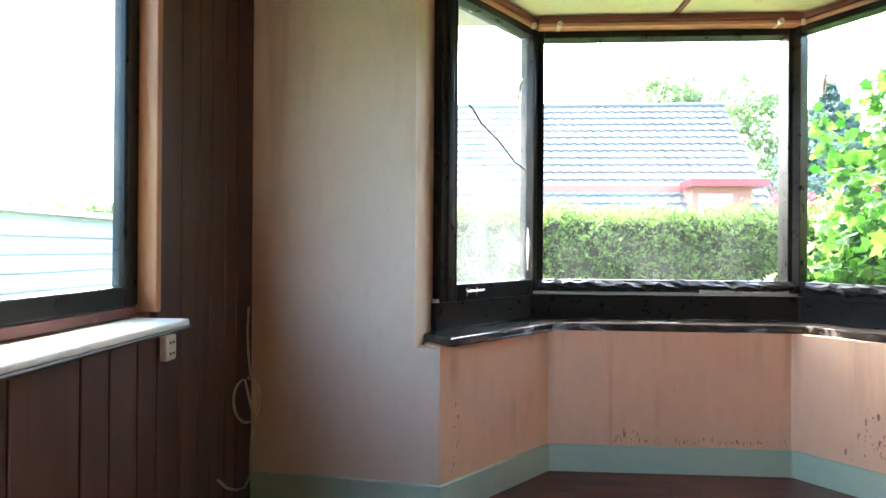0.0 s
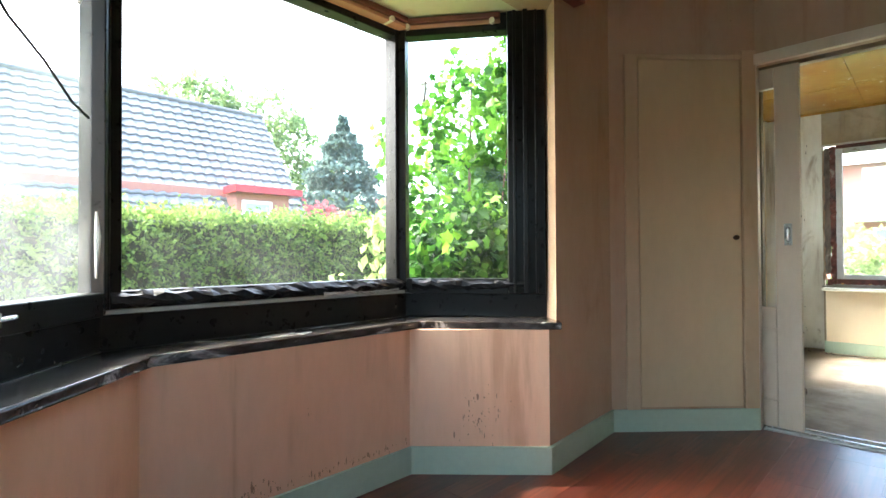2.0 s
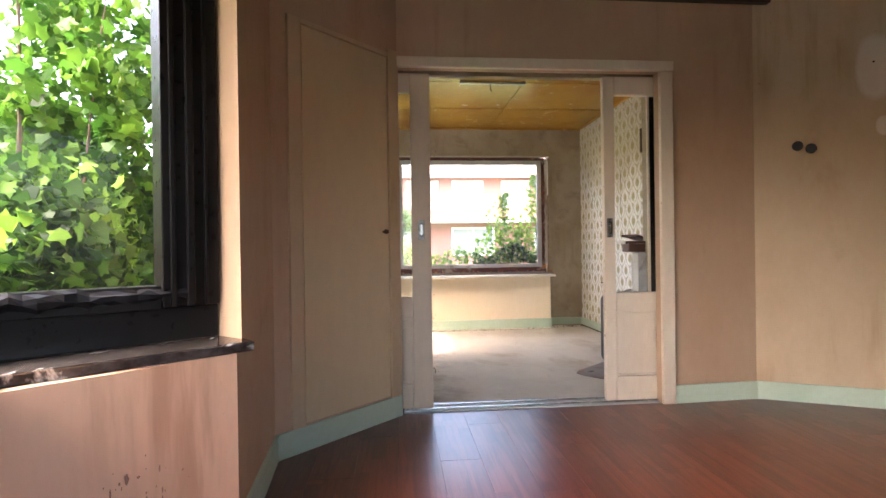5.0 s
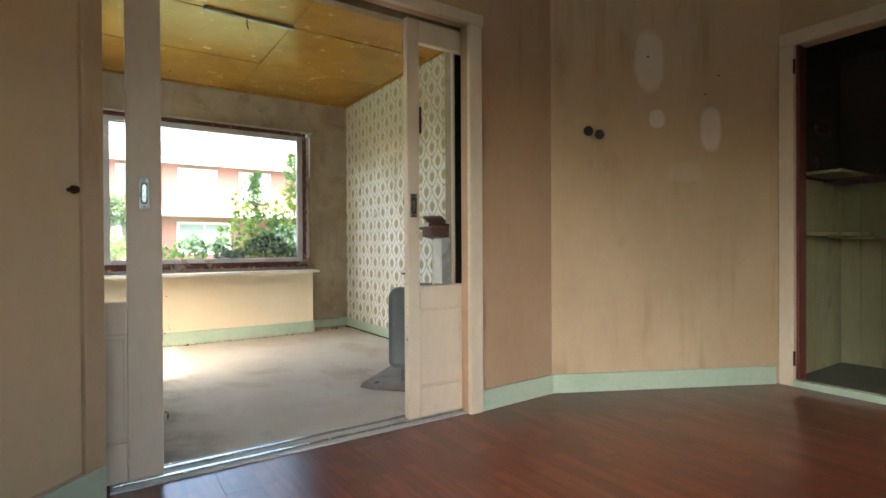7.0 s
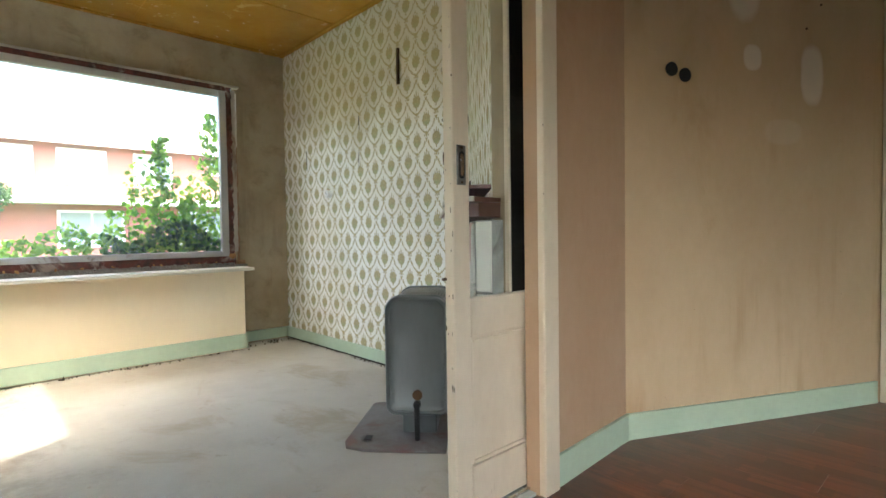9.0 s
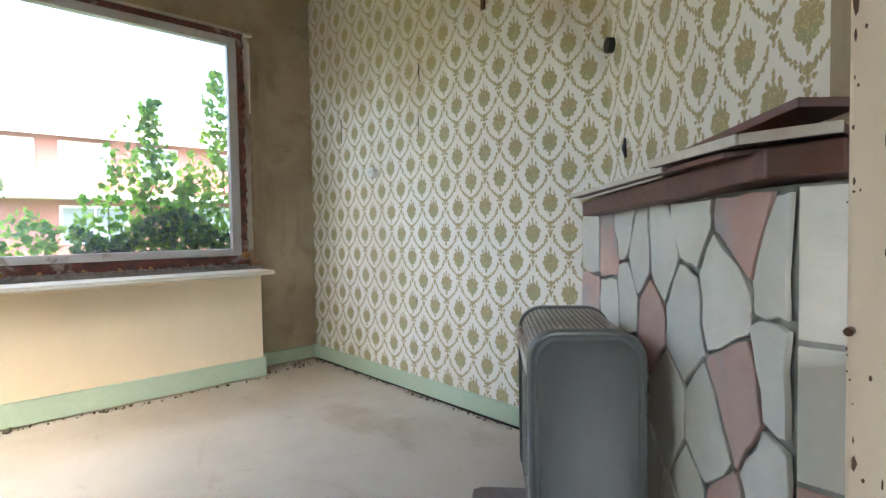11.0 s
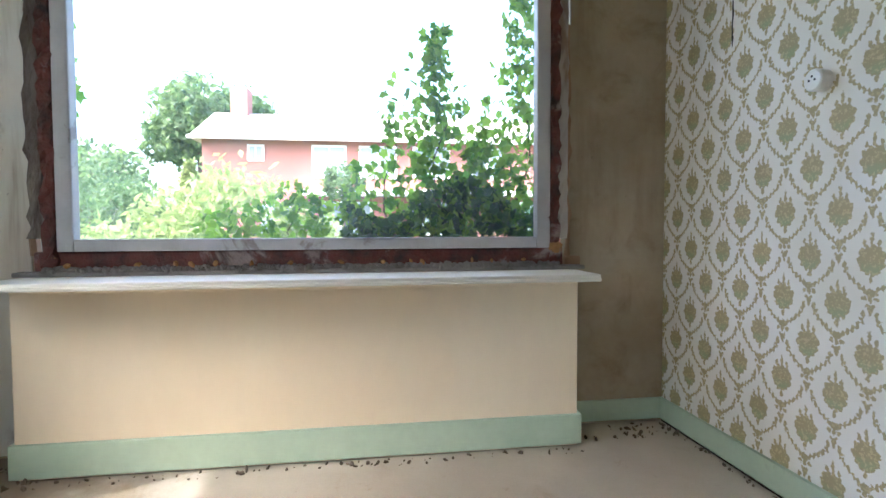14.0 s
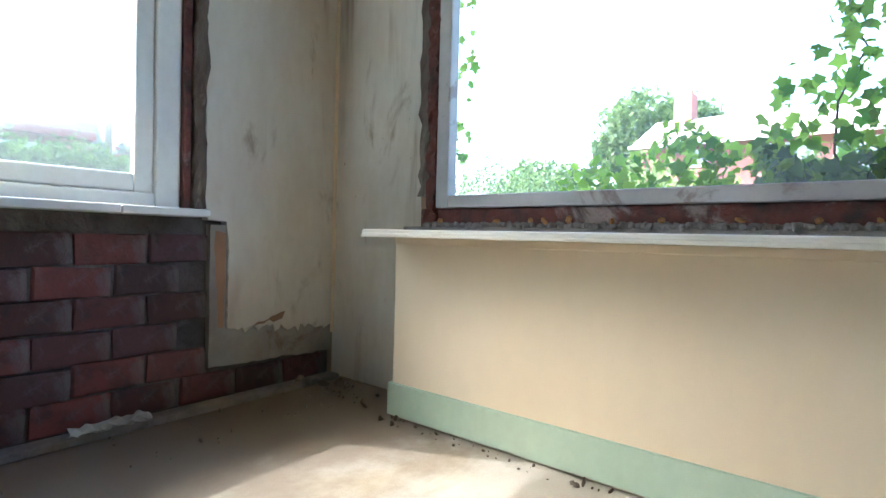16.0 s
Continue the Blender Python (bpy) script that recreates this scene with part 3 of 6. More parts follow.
def part(name, bm, material, parent, label="", smooth=False, at=None):
    ob = new(name, mesh_from(bm, name, material, smooth))
    ob.parent = parent
    if at is not None:
        ob.matrix_basis = at
    return tagged(ob, label)


def share(name, me, parent, at):
    ob = new(name, me)
    ob.parent = parent
    ob.matrix_basis = at
    return ob


def box(x0, x1, y0, y1, z0, z1, bevel=0.0, bm=None, m=None):
    bm = bm or bmesh.new()
    r = bmesh.ops.create_cube(bm, size=1.0)
    mat4 = Matrix.Translation(((x0 + x1) / 2, (y0 + y1) / 2, (z0 + z1) / 2)) @ Matrix.Diagonal((abs(x1 - x0), abs(y1 - y0), abs(z1 - z0), 1))
    bmesh.ops.transform(bm, matrix=(m or Matrix()) @ mat4, verts=r["verts"])
    if bevel:
        es = list({e for v in r["verts"] for e in v.link_edges})
        bmesh.ops.bevel(bm, geom=es, offset=bevel, segments=2, affect="EDGES", profile=0.5)
    return bm


def prism(points, z0, z1, bevel=0.0, bm=None, m=None):
    """An upright prism on a plan of points."""
    bm = bm or bmesh.new()
    low = [bm.verts.new((x, y, z0)) for x, y in points]
    high = [bm.verts.new((x, y, z1)) for x, y in points]
    n = len(points)
    faces = [bm.faces.new(low[::-1]), bm.faces.new(high)]
    for i in range(n):
        faces.append(bm.faces.new((low[i], low[(i + 1) % n], high[(i + 1) % n], high[i])))
    if m:
        bmesh.ops.transform(bm, matrix=m, verts=low + high)
    if bevel:
        es = list({e for f in faces for e in f.edges})
        bmesh.ops.bevel(bm, geom=es, offset=bevel, segments=2, affect="EDGES", profile=0.5)
    return bm


def tube(points, radius, sides=8, bm=None):
    """A round bar through points."""
    bm = bm or bmesh.new()
    pts = [Vector(p) for p in points]
    rings = []
    for i, p in enumerate(pts):
        way = (pts[min(i + 1, len(pts) - 1)] - pts[max(i - 1, 0)]).normalized()
        side = way.orthogonal().normalized() if i == 0 else (side - way * side.dot(way)).normalized()
        up = way.cross(side)
        r = radius[i] if isinstance(radius, (list, tuple)) else radius
        rings.append([bm.verts.new(p + r * (math.cos(a) * side + math.sin(a) * up)) for a in (2 * math.pi * k / sides for k in range(sides))])
    for a, b in zip(rings, rings[1:]):
        for k in range(sides):
            bm.faces.new((a[k], a[(k + 1) % sides], b[(k + 1) % sides], b[k]))
    bm.faces.new(rings[0][::-1])
    bm.faces.new(rings[-1])
    return bm


def slab(p0, p1, thick, z0, z1, holes=(), s_ends=None):
    """A wall: its inner face runs from p0 to p1, its thickness lies to the right of that way; holes are (s0, s1, z0, z1)."""
    p0, p1 = Vector((*p0, 0)), Vector((*p1, 0))
    way = (p1 - p0).normalized()
    out = Vector((way.y, -way.x, 0))
    length = (p1 - p0).length
    ss = sorted({0.0, length, *[min(max(h[i], 0), length) for h in holes for i in (0, 1)]})
    zs = sorted({z0, z1, *[min(max(h[i], z0), z1) for h in holes for i in (2, 3)]})
    solid = {}
    for i in range(len(ss) - 1):
        for j in range(len(zs) - 1):
            s, z = (ss[i] + ss[i + 1]) / 2, (zs[j] + zs[j + 1]) / 2
            solid[i, j] = not any(h[0] < s < h[1] and h[2] < z < h[3] for h in holes)
    bm = bmesh.new()
    cache = {}

    def v(i, j, k):
        if (i, j, k) not in cache:
            p = p0 + way * ss[i] + out * (thick * k)
            cache[i, j, k] = bm.verts.new((p.x, p.y, zs[j]))
        return cache[i, j, k]
    for (i, j), full in solid.items():
        if not full:
            continue
        bm.faces.new((v(i, j, 0), v(i + 1, j, 0), v(i + 1, j + 1, 0), v(i, j + 1, 0)))
        bm.faces.new((v(i, j, 1), v(i, j + 1, 1), v(i + 1, j + 1, 1), v(i + 1, j, 1)))
        for di, dj, a, b in ((-1, 0, (i, j), (i, j + 1)), (1, 0, (i + 1, j), (i + 1, j + 1)), (0, -1, (i, j), (i + 1, j)), (0, 1, (i, j + 1), (i + 1, j + 1))):
            if not solid.get((i + di, j + dj), False):
                bm.faces.new((v(*a, 0), v(*b, 0), v(*b, 1), v(*a, 1)))
    return bm


def strip(name, points, z0, z1, thick, material, label, parent=None, bevel=0.004, side=1):
    """A skirting or board that follows a line on plan; its back lies on the line and its body to the left (side 1)."""
    pts = [Vector(p) for p in points]
    off = []
    for i, p in enumerate(pts):
        ns = []
        for a, b in ((i - 1, i), (i, i + 1)):
            if 0 <= a and b < len(pts):
                w = (pts[b] - pts[a]).normalized()
                ns.append(Vector((-w.y, w.x)))
        n = sum(ns, Vector((0, 0))).normalized()
        off.append(p + n * side * thick / max(0.3, n.dot(ns[0])))
    back = [(p.x, p.y) for p in pts]
    front = [(p.x, p.y) for p in off]
    bm = prism(back + front[::-1], z0, z1, bevel)
    if parent:
        return part(name, bm, material, parent, label)
    return thing(name, label, "skirting", bm, material, kind="structure")


# ---- the setting ----
Z1, Z2 = 2.55, 2.452           # ceilings of the front and the back room
# front room
wall_west = thing("wall_west", "outer wall behind brown wood panelling, with a wide window", "wall",
                  slab((-0.495, -2.3), (-0.495, 2.4), -0.07, -0.3, 2.8, [(1.95, 3.805, 0.83, 2.1)]), M_EXTWALL, kind="structure")
wall_north_1 = thing("wall_north_1", "cream plaster wall with faint brown stains", "wall",
                     prism([(-0.48, 2.17), (0.20, 2.087), (0.257, 2.262), (0.235, 2.4), (-0.48, 2.4)], 0.64, Z1 + 0.25, bm=prism([(-0.48, 2.17), (0.299, 2.075), (0.20, 2.225), (0.13, 2.4), (-0.48, 2.4)], -0.3, 0.64)), M_CREAMLIT, kind="structure")
wall_north_2 = thing("wall_north_2", "cream plaster wall beside the bay window", "wall",
                     prism([(2.379, 2.074), (3.03, 2.118), (3.9, 2.118), (3.9, 2.4), (2.53, 2.4), (2.478, 2.195)], 0.645, Z1 + 0.25, bm=prism([(2.308, 2.069), (3.03, 2.118), (3.9, 2.118), (3.9, 2.4), (2.59, 2.4), (2.59, 2.30)], -0.3, 0.645)), M_CREAMDIM, kind="structure")
wall_bay = thing("wall_bay", "low peach plastered wall under the bay window", "wall",
                 prism([(0.30, 2.07), (0.777, 2.535), (1.877, 2.535), (2.305, 2.068), (2.58, 2.30), (2.05, 2.90), (0.63, 2.90), (0.13, 2.30)], -0.3, 0.648), M_PEACH, kind="structure")
wall_bay_head = thing("wall_bay_head", "cream wall over the bay opening", "wall",
                      box(0.235, 2.45, 2.075, 2.26, 2.19, Z1 + 0.25), M_CREAMDIM, kind="structure")
ceiling_bay = thing("ceiling_bay", "stained cream board ceiling of the bay", "ceiling",
                    prism([(0.2, 2.2), (0.66, 2.92), (2.06, 2.92), (2.5, 2.2)], 2.19, 2.26), M_BAYCEIL, kind="structure")
thing("trim", "dark joint strip across the bay ceiling", "trim", box(1.40, 1.425, 2.27, 2.80, 2.178, 2.192), M_REDBROWN, kind="structure")
# unseen slab, added to keep the sun off the floor behind the bay
bay_roof = thing("bay_roof", "unseen boarded slab over the bay, added to block the sun", "roof", box(-0.9, 2.25, 2.26, 3.75, 2.60, 2.72), M_ROOFSLAB, kind="structure")
wall_closet = thing("wall_closet", "cream corner wall set across the corner", "wall",
                    prism([(3.02, 2.118), (3.617, 1.528), (3.617, 2.118)], 0.0, Z1 + 0.2), M_CREAMDIM, kind="structure")
wall_divider_1 = thing("wall_divider_1", "cream plaster partition with a wide sliding-door opening", "wall",
                       prism([(3.617, -0.083), (3.645, -0.728), (3.655, -0.85), (3.672, -0.85), (3.672, -0.083)], -0.05, Z1 + 0.2, bm=slab((3.617, 2.2), (3.617, -0.082), -0.055, -0.05, Z1 + 0.2, [(0.672, 2.281, -0.1, 2.055)])), M_CREAMDIM, kind="structure")
wall_divider_2 = thing("wall_divider_2", "plastered inner skin of the partition", "wall",
                       slab((3.745, 2.2), (3.745, -0.85), -0.055, -0.05, Z1 + 0.2, [(0.672, 2.265, -0.1, 2.055)]), M_TAN, kind="structure")
wall_chimney = thing("wall_chimney", "slanted cream wall with two black cable holes and pale patches", "wall",
                     slab((3.645, -0.728), (2.93, -2.16), -0.09, -0.05, Z1 + 0.2), M_CHIMNEY, kind="structure")
wall_south = thing("wall_south", "cream wall with an open cupboard", "wall",
                   slab((3.1, -2.09), (-0.6, -2.09), -0.10, -0.05, Z1 + 0.2, [(0.22, 1.12, 0.02, 2.13)]), M_CREAM, kind="structure")
ceiling = thing("ceiling", "unseen front-room ceiling, dark brown to dim the upper walls", "ceiling", box(-0.7, 3.74, -3.2, 2.2, Z1, Z1 + 0.12), M_CEIL, kind="structure")
floor_base = thing("floor_base", "concrete under the laminate", "floor", box(-0.7, 3.63, -3.2, 2.62, -0.2, -0.012), M_MORTAR, kind="structure")
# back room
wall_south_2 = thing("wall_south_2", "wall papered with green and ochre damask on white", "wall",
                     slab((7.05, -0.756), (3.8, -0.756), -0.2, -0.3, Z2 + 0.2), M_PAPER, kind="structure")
wall_east = thing("wall_east", "bare tan plaster wall round a wide window", "wall",
                  slab((6.815, 2.5), (6.815, -0.95), -0.07, -0.3, Z2 + 0.2, [(0.87, 2.83, 0.63, 2.10)]), M_TAN, kind="structure")
wall_north_3 = thing("wall_north_3", "rough brick and mortar wall under a white window", "wall",
                     slab((3.75, 2.195), (7.05, 2.195), -0.18, -0.3, Z2 + 0.2, [(0.9, 2.40, 0.68, 2.0)]), M_JOINT, kind="structure")
# unseen roof; the overhang is added to trim the sun patch on the carpet
house_roof = thing("house_roof", "unseen boarded roof, its eave added to shade the north window", "roof", box(3.6, 7.3, -1.2, 2.93, 2.66, 2.78), M_ROOFSLAB, kind="structure")
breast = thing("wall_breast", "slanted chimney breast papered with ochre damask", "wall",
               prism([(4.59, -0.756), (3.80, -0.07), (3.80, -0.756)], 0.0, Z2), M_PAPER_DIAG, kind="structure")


def ceiling_panels():
    """Yellowed boards with cover strips, all one mesh."""
    bm = box(3.7, 7.1, -0.96, 2.4, Z2, Z2 + 0.1)
    xs = [3.81, 4.55, 5.06, 5.92, 6.80]
    ys = [-0.75, 0.38, 1.30, 2.14]
    for i in range(len(xs) - 1):
        for j in range(len(ys) - 1):
            box(xs[i] + 0.006, xs[i + 1] - 0.006, ys[j] + 0.006, ys[j + 1] - 0.006, Z2 - 0.007, Z2 + 0.002, 0.002, bm)
    for y in ys[1:-1]:
        box(3.81, 6.8, y - 0.02, y + 0.02, Z2 - 0.014, Z2 - 0.0075, 0.002, bm)
    for a, b, c, d in ((3.8, 6.815, -0.755, -0.725), (3.8, 6.815, 2.155, 2.185)):
        box(a, b, c, d, Z2 - 0.022, Z2 - 0.008, 0.003, bm)
    box(6.785, 6.815, -0.72, 2.12, Z2 - 0.022, Z2 - 0.008, 0.003, bm)
    return bm


thing("ceiling_2", "yellow nicotine-stained panel ceiling with cover strips", "ceiling", ceiling_panels(), M_YCEIL, kind="structure")


def carpet():
    bm = bmesh.new()
    nx, ny = 80, 76
    grid = [[bm.verts.new((3.70 + 3.2 * i / nx, -0.8 + 3.0 * j / ny, 0.004 * noise.noise((i * 0.21, j * 0.21, 0)) + 0.002 * noise.noise((i * 0.7, j * 0.7, 3)))) for j in range(ny + 1)] for i in range(nx + 1)]
    for i in range(nx):
        for j in range(ny):
            bm.faces.new((grid[i][j], grid[i + 1][j], grid[i + 1][j + 1], grid[i][j + 1]))
    return bm


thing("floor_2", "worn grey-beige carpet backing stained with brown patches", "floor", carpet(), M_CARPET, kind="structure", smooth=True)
thing("floor_2_base", "concrete under the carpet", "floor", box(3.63, 7.0, -0.95, 2.35, -0.2, -0.012), M_MORTAR, kind="structure")

# skirtings
strip("baseboard", [(-0.47, 2.169), (0.30, 2.072), (0.777, 2.533), (1.877, 2.533), (2.303, 2.066), (3.02, 2.118), (3.617, 1.528)], -0.01, 0.122, 0.014, M_MINT, "mint green painted skirting board under the bay", side=-1)
strip("baseboard_2", [(3.617, -0.165), (3.645, -0.728), (2.985, -2.05)], -0.01, 0.112, 0.014, M_MINT, "mint green painted skirting board along the slanted wall", side=-1)
# near-black strip that stands in for the shaded gap below the skirting
thing("floor_gap", "dark strip painting the shade in the gap under the skirting", "gap", box(4.70, 6.80, -0.755, -0.744, 0.0, 0.014), M_GAPSHADE, kind="structure")
strip("baseboard_3", [(6.815, -0.33), (6.815, -0.756), (4.71, -0.756)], 0.013, 0.098, 0.015, M_MINT, "mint green skirting board under the damask paper", side=-1)

# ---- bay window ----
BAY_IN = [(0.322, 2.33), (0.735, 2.80), (2.035, 2.80), (2.362, 2.336)]


def bar(p, q, width, depth, z0, z1, bevel=0.004, bm=None):
    """An upright board between two plan points, centred on their line."""
    p, q = Vector(p), Vector(q)
    w = (q - p).normalized()
    n = Vector((-w.y, w.x)) * depth / 2
    return prism([tuple(p - n), tuple(q - n), tuple(q + n), tuple(p + n)], z0, z1, bevel, bm)


bay = thing("window_1", "three-sided bay window in flaking black gloss paint", "window", kind="structure")


def along(p, q, d):
    p, q = Vector(p), Vector(q)
    return tuple(p + (q - p).normalized() * d)


L, CL, CR, R = BAY_IN
left_side, right_side = (L, CL), (R, CR)
part("post", bar((0.258, 2.262), along(L, CL, 0.0), 0, 0.10, 0.80, 2.19), M_BLACK, bay)
part("post", bar(along(R, CR, 0.0), (2.475, 2.195), 0, 0.10, 0.80, 2.19), M_BLACK, bay)
part("bead", bar((0.278, 2.284), (0.298, 2.306), 0, 0.125, 0.80, 2.19), M_BLACK, bay)
for a, b, dp in (((2.378, 2.316), (2.388, 2.303), 0.118), ((2.41, 2.278), (2.424, 2.260), 0.135), ((2.445, 2.233), (2.452, 2.224), 0.118)):
    part("bead", bar(a, b, 0, dp, 0.80, 2.19, 0.003), M_BLACK, bay)
for a, b, c in ((along(CL, L, 0.055), CL, (0.785, 2.80)), (along(CR, R, 0.055), CR, (1.992, 2.80))):
    part("mullion", bar(a, b, 0, 0.085, 0.80, 2.19), M_BLACK, bay)
    part("mullion", bar(b, c, 0, 0.085, 0.80, 2.19), M_BLACK, bay)
    part("bead", tube([(b[0], b[1] - 0.045, 0.80), (b[0], b[1] - 0.045, 2.18)], 0.016), M_BLACK, bay)
SIDES = [(along(L, CL, 0.0), along(CL, L, 0.055), M_HAZY), ((0.785, 2.80), (1.992, 2.80), M_VEIL), (along(CR, R, 0.055), along(R, CR, 0.0), M_CLEAR)]
for a, b, pane_mat in SIDES:
    part("head_rail", bar(a, b, 0, 0.08, 2.103, 2.19), M_BLACK, bay)
    part("bottom_rail", bar(a, b, 0, 0.08, 0.795, 0.872), M_BLACK, bay)
    pane = part("pane", bar(a, b, 0, 0.004, 0.868, 2.106, 0), pane_mat, bay)
    pane.visible_shadow = False
# upright apron board with a lighter ledge
apron = [(0.275, 2.225), (0.722, 2.735), (2.035, 2.735), (2.455, 2.175)]
strip("apron", apron, 0.682, 0.80, 0.05, M_BLACK, "black apron board", bay, 0.006, 1)
strip("ledge", apron, 0.798, 0.815, 0.062, M_LEDGE, "worn ledge with bare white edge and painted sky glints", bay, 0.004, 1)
strip("window_sill", [(0.194, 2.208), (0.722, 2.745), (2.035, 2.745), (2.495, 2.14)], 0.649, 0.682, 0.205, M_SILLBLACK, "wide dark sill with worn pale edge and painted sky glints", bay, 0.007, -1)
for p, q in ((along(L, CL, 0.03), along(CL, L, 0.03)), ((0.75, 2.755), (2.02, 2.755)), (along(CR, R, 0.03), along(R, CR, 0.03))):
    part("curtain_batten", bar(p, q, 0, 0.10, 2.135, 2.155), M_SALMON, bay)
    part("curtain_rail", bar(p, q, 0, 0.13, 2.157, 2.185, 0.005), M_REDBROWN, bay)
    for s in (0.08, 0.92):
        c = Vector(p).lerp(Vector(q), s)
        d = (Vector(q) - Vector(p)).normalized()
        nrm = Vector((d.y, -d.x)) * 0.065
        if nrm.y > 0:
            nrm = -nrm
        part("rail_end", tube([(c.x, c.y, 2.145), (c.x + nrm.x, c.y + nrm.y, 2.145)], 0.014, 10), M_PLASTICW, bay, "small cream wooden knob")
thing("curtain_board", "brown curtain board over the bay opening", "curtain rail", box(0.10, 2.56, 2.01, 2.072, 2.205, 2.245, 0.004), M_REDBROWN)

# ---- closet door ----
DX, DY = 0.597 / 0.8394, -0.590 / 0.8394
closet_m = Matrix(((DX, -DY, 0, 3.02), (DY, DX, 0, 2.118), (0, 0, 1, 0), (0, 0, 0, 1)))   # local y points into the wall
closet = thing("door_1", "flush cream closet door with a small dark knob", "door", kind="structure")
part("leaf", box(0.165, 0.742, -0.012, 0.012, 0.135, 2.085, 0.003, m=closet_m), M_CLOSET, closet)
part("casing", box(0.085, 0.158, -0.018, 0.01, 0.122, 2.115, 0.004, m=closet_m), M_CREAM, closet)
part("casing", box(0.752, 0.832, -0.018, 0.01, 0.122, 2.14, 0.004, m=closet_m), M_CREAM, closet)
part("casing", box(0.158, 0.75, -0.016, 0.01, 2.09, 2.115, 0.004, m=closet_m), M_CREAM, closet)
kn = tube([closet_m @ Vector((0.70, -0.01, 1.08)), closet_m @ Vector((0.70, -0.026, 1.08)), closet_m @ Vector((0.70, -0.032, 1.08)), closet_m @ Vector((0.70, -0.046, 1.08))], [0.007, 0.007, 0.015, 0.012], 12)
part("knob", kn, M_BRASS, closet, "small dark round knob", True)

# ---- sliding doors ----
casing = thing("door_casing", "cream painted casing round the sliding doors", "door casing", kind="structure")
part("side", box(3.612, 3.672, 1.521, 1.5275, 0.0, 2.052, 0.002), M_DOORPAINT, casing)
part("side", box(3.592, 3.625, -0.165, -0.082, 0.0, 2.052, 0.005), M_DOORPAINT, casing)
part("head", box(3.590, 3.625, -0.172, 1.530, 2.054, 2.115, 0.005), M_DOORPAINT, casing)
part("stop", box(3.728, 3.80, -0.080, -0.066, 0.0, 2.05, 0.002), M_DOORPAINT, casing)
# dark sheets added to paint the darkness inside the door pocket
part("pocket_lining", box(3.6725, 3.678, -0.84, -0.100, 0.0, 2.05), M_GAPSHADE, casing)
part("pocket_lining", box(3.738, 3.7445, -0.84, -0.082, 0.0, 2.05), M_GAPSHADE, casing)
part("pocket_lining", box(3.678, 3.738, -0.85, -0.84, 0.0, 2.05), M_GAPSHADE, casing)


def sliding_door(name, y_edge, way, label, w=0.078):
    """Leaf with a tall glazed upper part and a panelled lower part; it runs from y_edge by 0.80 along way."""
    d = thing(name, label, "door", kind="structure")
    x0, x1 = 3.684, 3.724

    def b(a, c, z0, z1, xa=x0, xb=x1, bev=0.004):
        ya, yb = sorted((y_edge + way * a, y_edge + way * c))
        return box(xa, xb, ya, yb, z0, z1, bev)
    part("stile", b(0, w, 0.012, 2.045), M_DOORPAINT, d)
    part("stile", b(0.72, 0.80, 0.012, 2.045), M_DOORPAINT, d)
    part("top_rail", b(w + 0.002, 0.718, 1.93, 2.045), M_DOORPAINT, d)
    part("lock_rail", b(w + 0.002, 0.718, 0.565, 0.685), M_DOORPAINT, d)
    part("bottom_rail", b(w + 0.002, 0.718, 0.012, 0.16), M_DOORPAINT, d)
    part("panel", b(w, 0.72, 0.155, 0.57, x0 + 0.012, x1 - 0.012, 0), M_DOORPAINT, d)
    for k in (0, 1):
        xa = x0 + 0.004 if k == 0 else x1 - 0.012
        part("moulding", b(w + 0.002, w + 0.014, 0.17, 0.555, xa, xa + 0.008, 0.002), M_DOORPAINT, d)
        part("moulding", b(w + 0.015, 0.715, 0.545, 0.557, xa, xa + 0.008, 0.002), M_DOORPAINT, d)
        part("moulding", b(w + 0.015, 0.715, 0.163, 0.175, xa, xa + 0.008, 0.002), M_DOORPAINT, d)
    pane = part("pane", b(w - 0.002, 0.722, 0.68, 1.935, 3.702, 3.706, 0), M_CLEAR, d)
    pane.visible_shadow = False
    # sunk pull
    yc = y_edge + way * w * 0.5
    pull = part("pull", box(x0 - 0.003, x0 + 0.002, yc - 0.019, yc + 0.019, 1.035, 1.155, 0.002), M_PULL, d, "dull chrome recessed pull")
    oval = [(0.011 * math.cos(a), 0.030 * (1 if math.sin(a) > 0 else -1) + 0.011 * math.sin(a)) for a in (2 * math.pi * (k + 0.5) / 24 for k in range(24))]
    for nm, q, d0, d1, mt in (("recess", 1.0, 0.0048, 0.001, M_BLACKVOID), ("dish", 0.6, 0.0056, 0.002, M_CHROME)):
        bm = bmesh.new()
        va = [bm.verts.new((x0 - d0, yc + u * q, 1.095 + v * (0.82 if q < 1 else 1.0))) for u, v in oval]
        vb = [bm.verts.new((x0 - d1, v2.co.y, v2.co.z)) for v2 in va]
        bm.faces.new(va)
        for k in range(24):
            bm.faces.new((va[k], va[(k + 1) % 24], vb[(k + 1) % 24], vb[k]))
        part(nm, bm, mt, pull)
    for zz in (1.043, 1.147):
        part("screw", tube([(x0 - 0.0055, yc, zz), (x0 - 0.002, yc, zz)], 0.004, 8), M_BRASS, pull)
    return d


sliding_door("door_2", 1.333, 1, "cream sliding door with glass over a panel, pushed into the wall", 0.118)
sliding_door("door_3", 0.243, -1, "cream sliding door with glass over a panel, half open", 0.070)
part("latch", tube([(3.72, 0.2425, 0.75), (3.72, 0.256, 0.75)], 0.005, 8), M_BRASS, bpy.data.objects["door_3"], "small dark bolt")
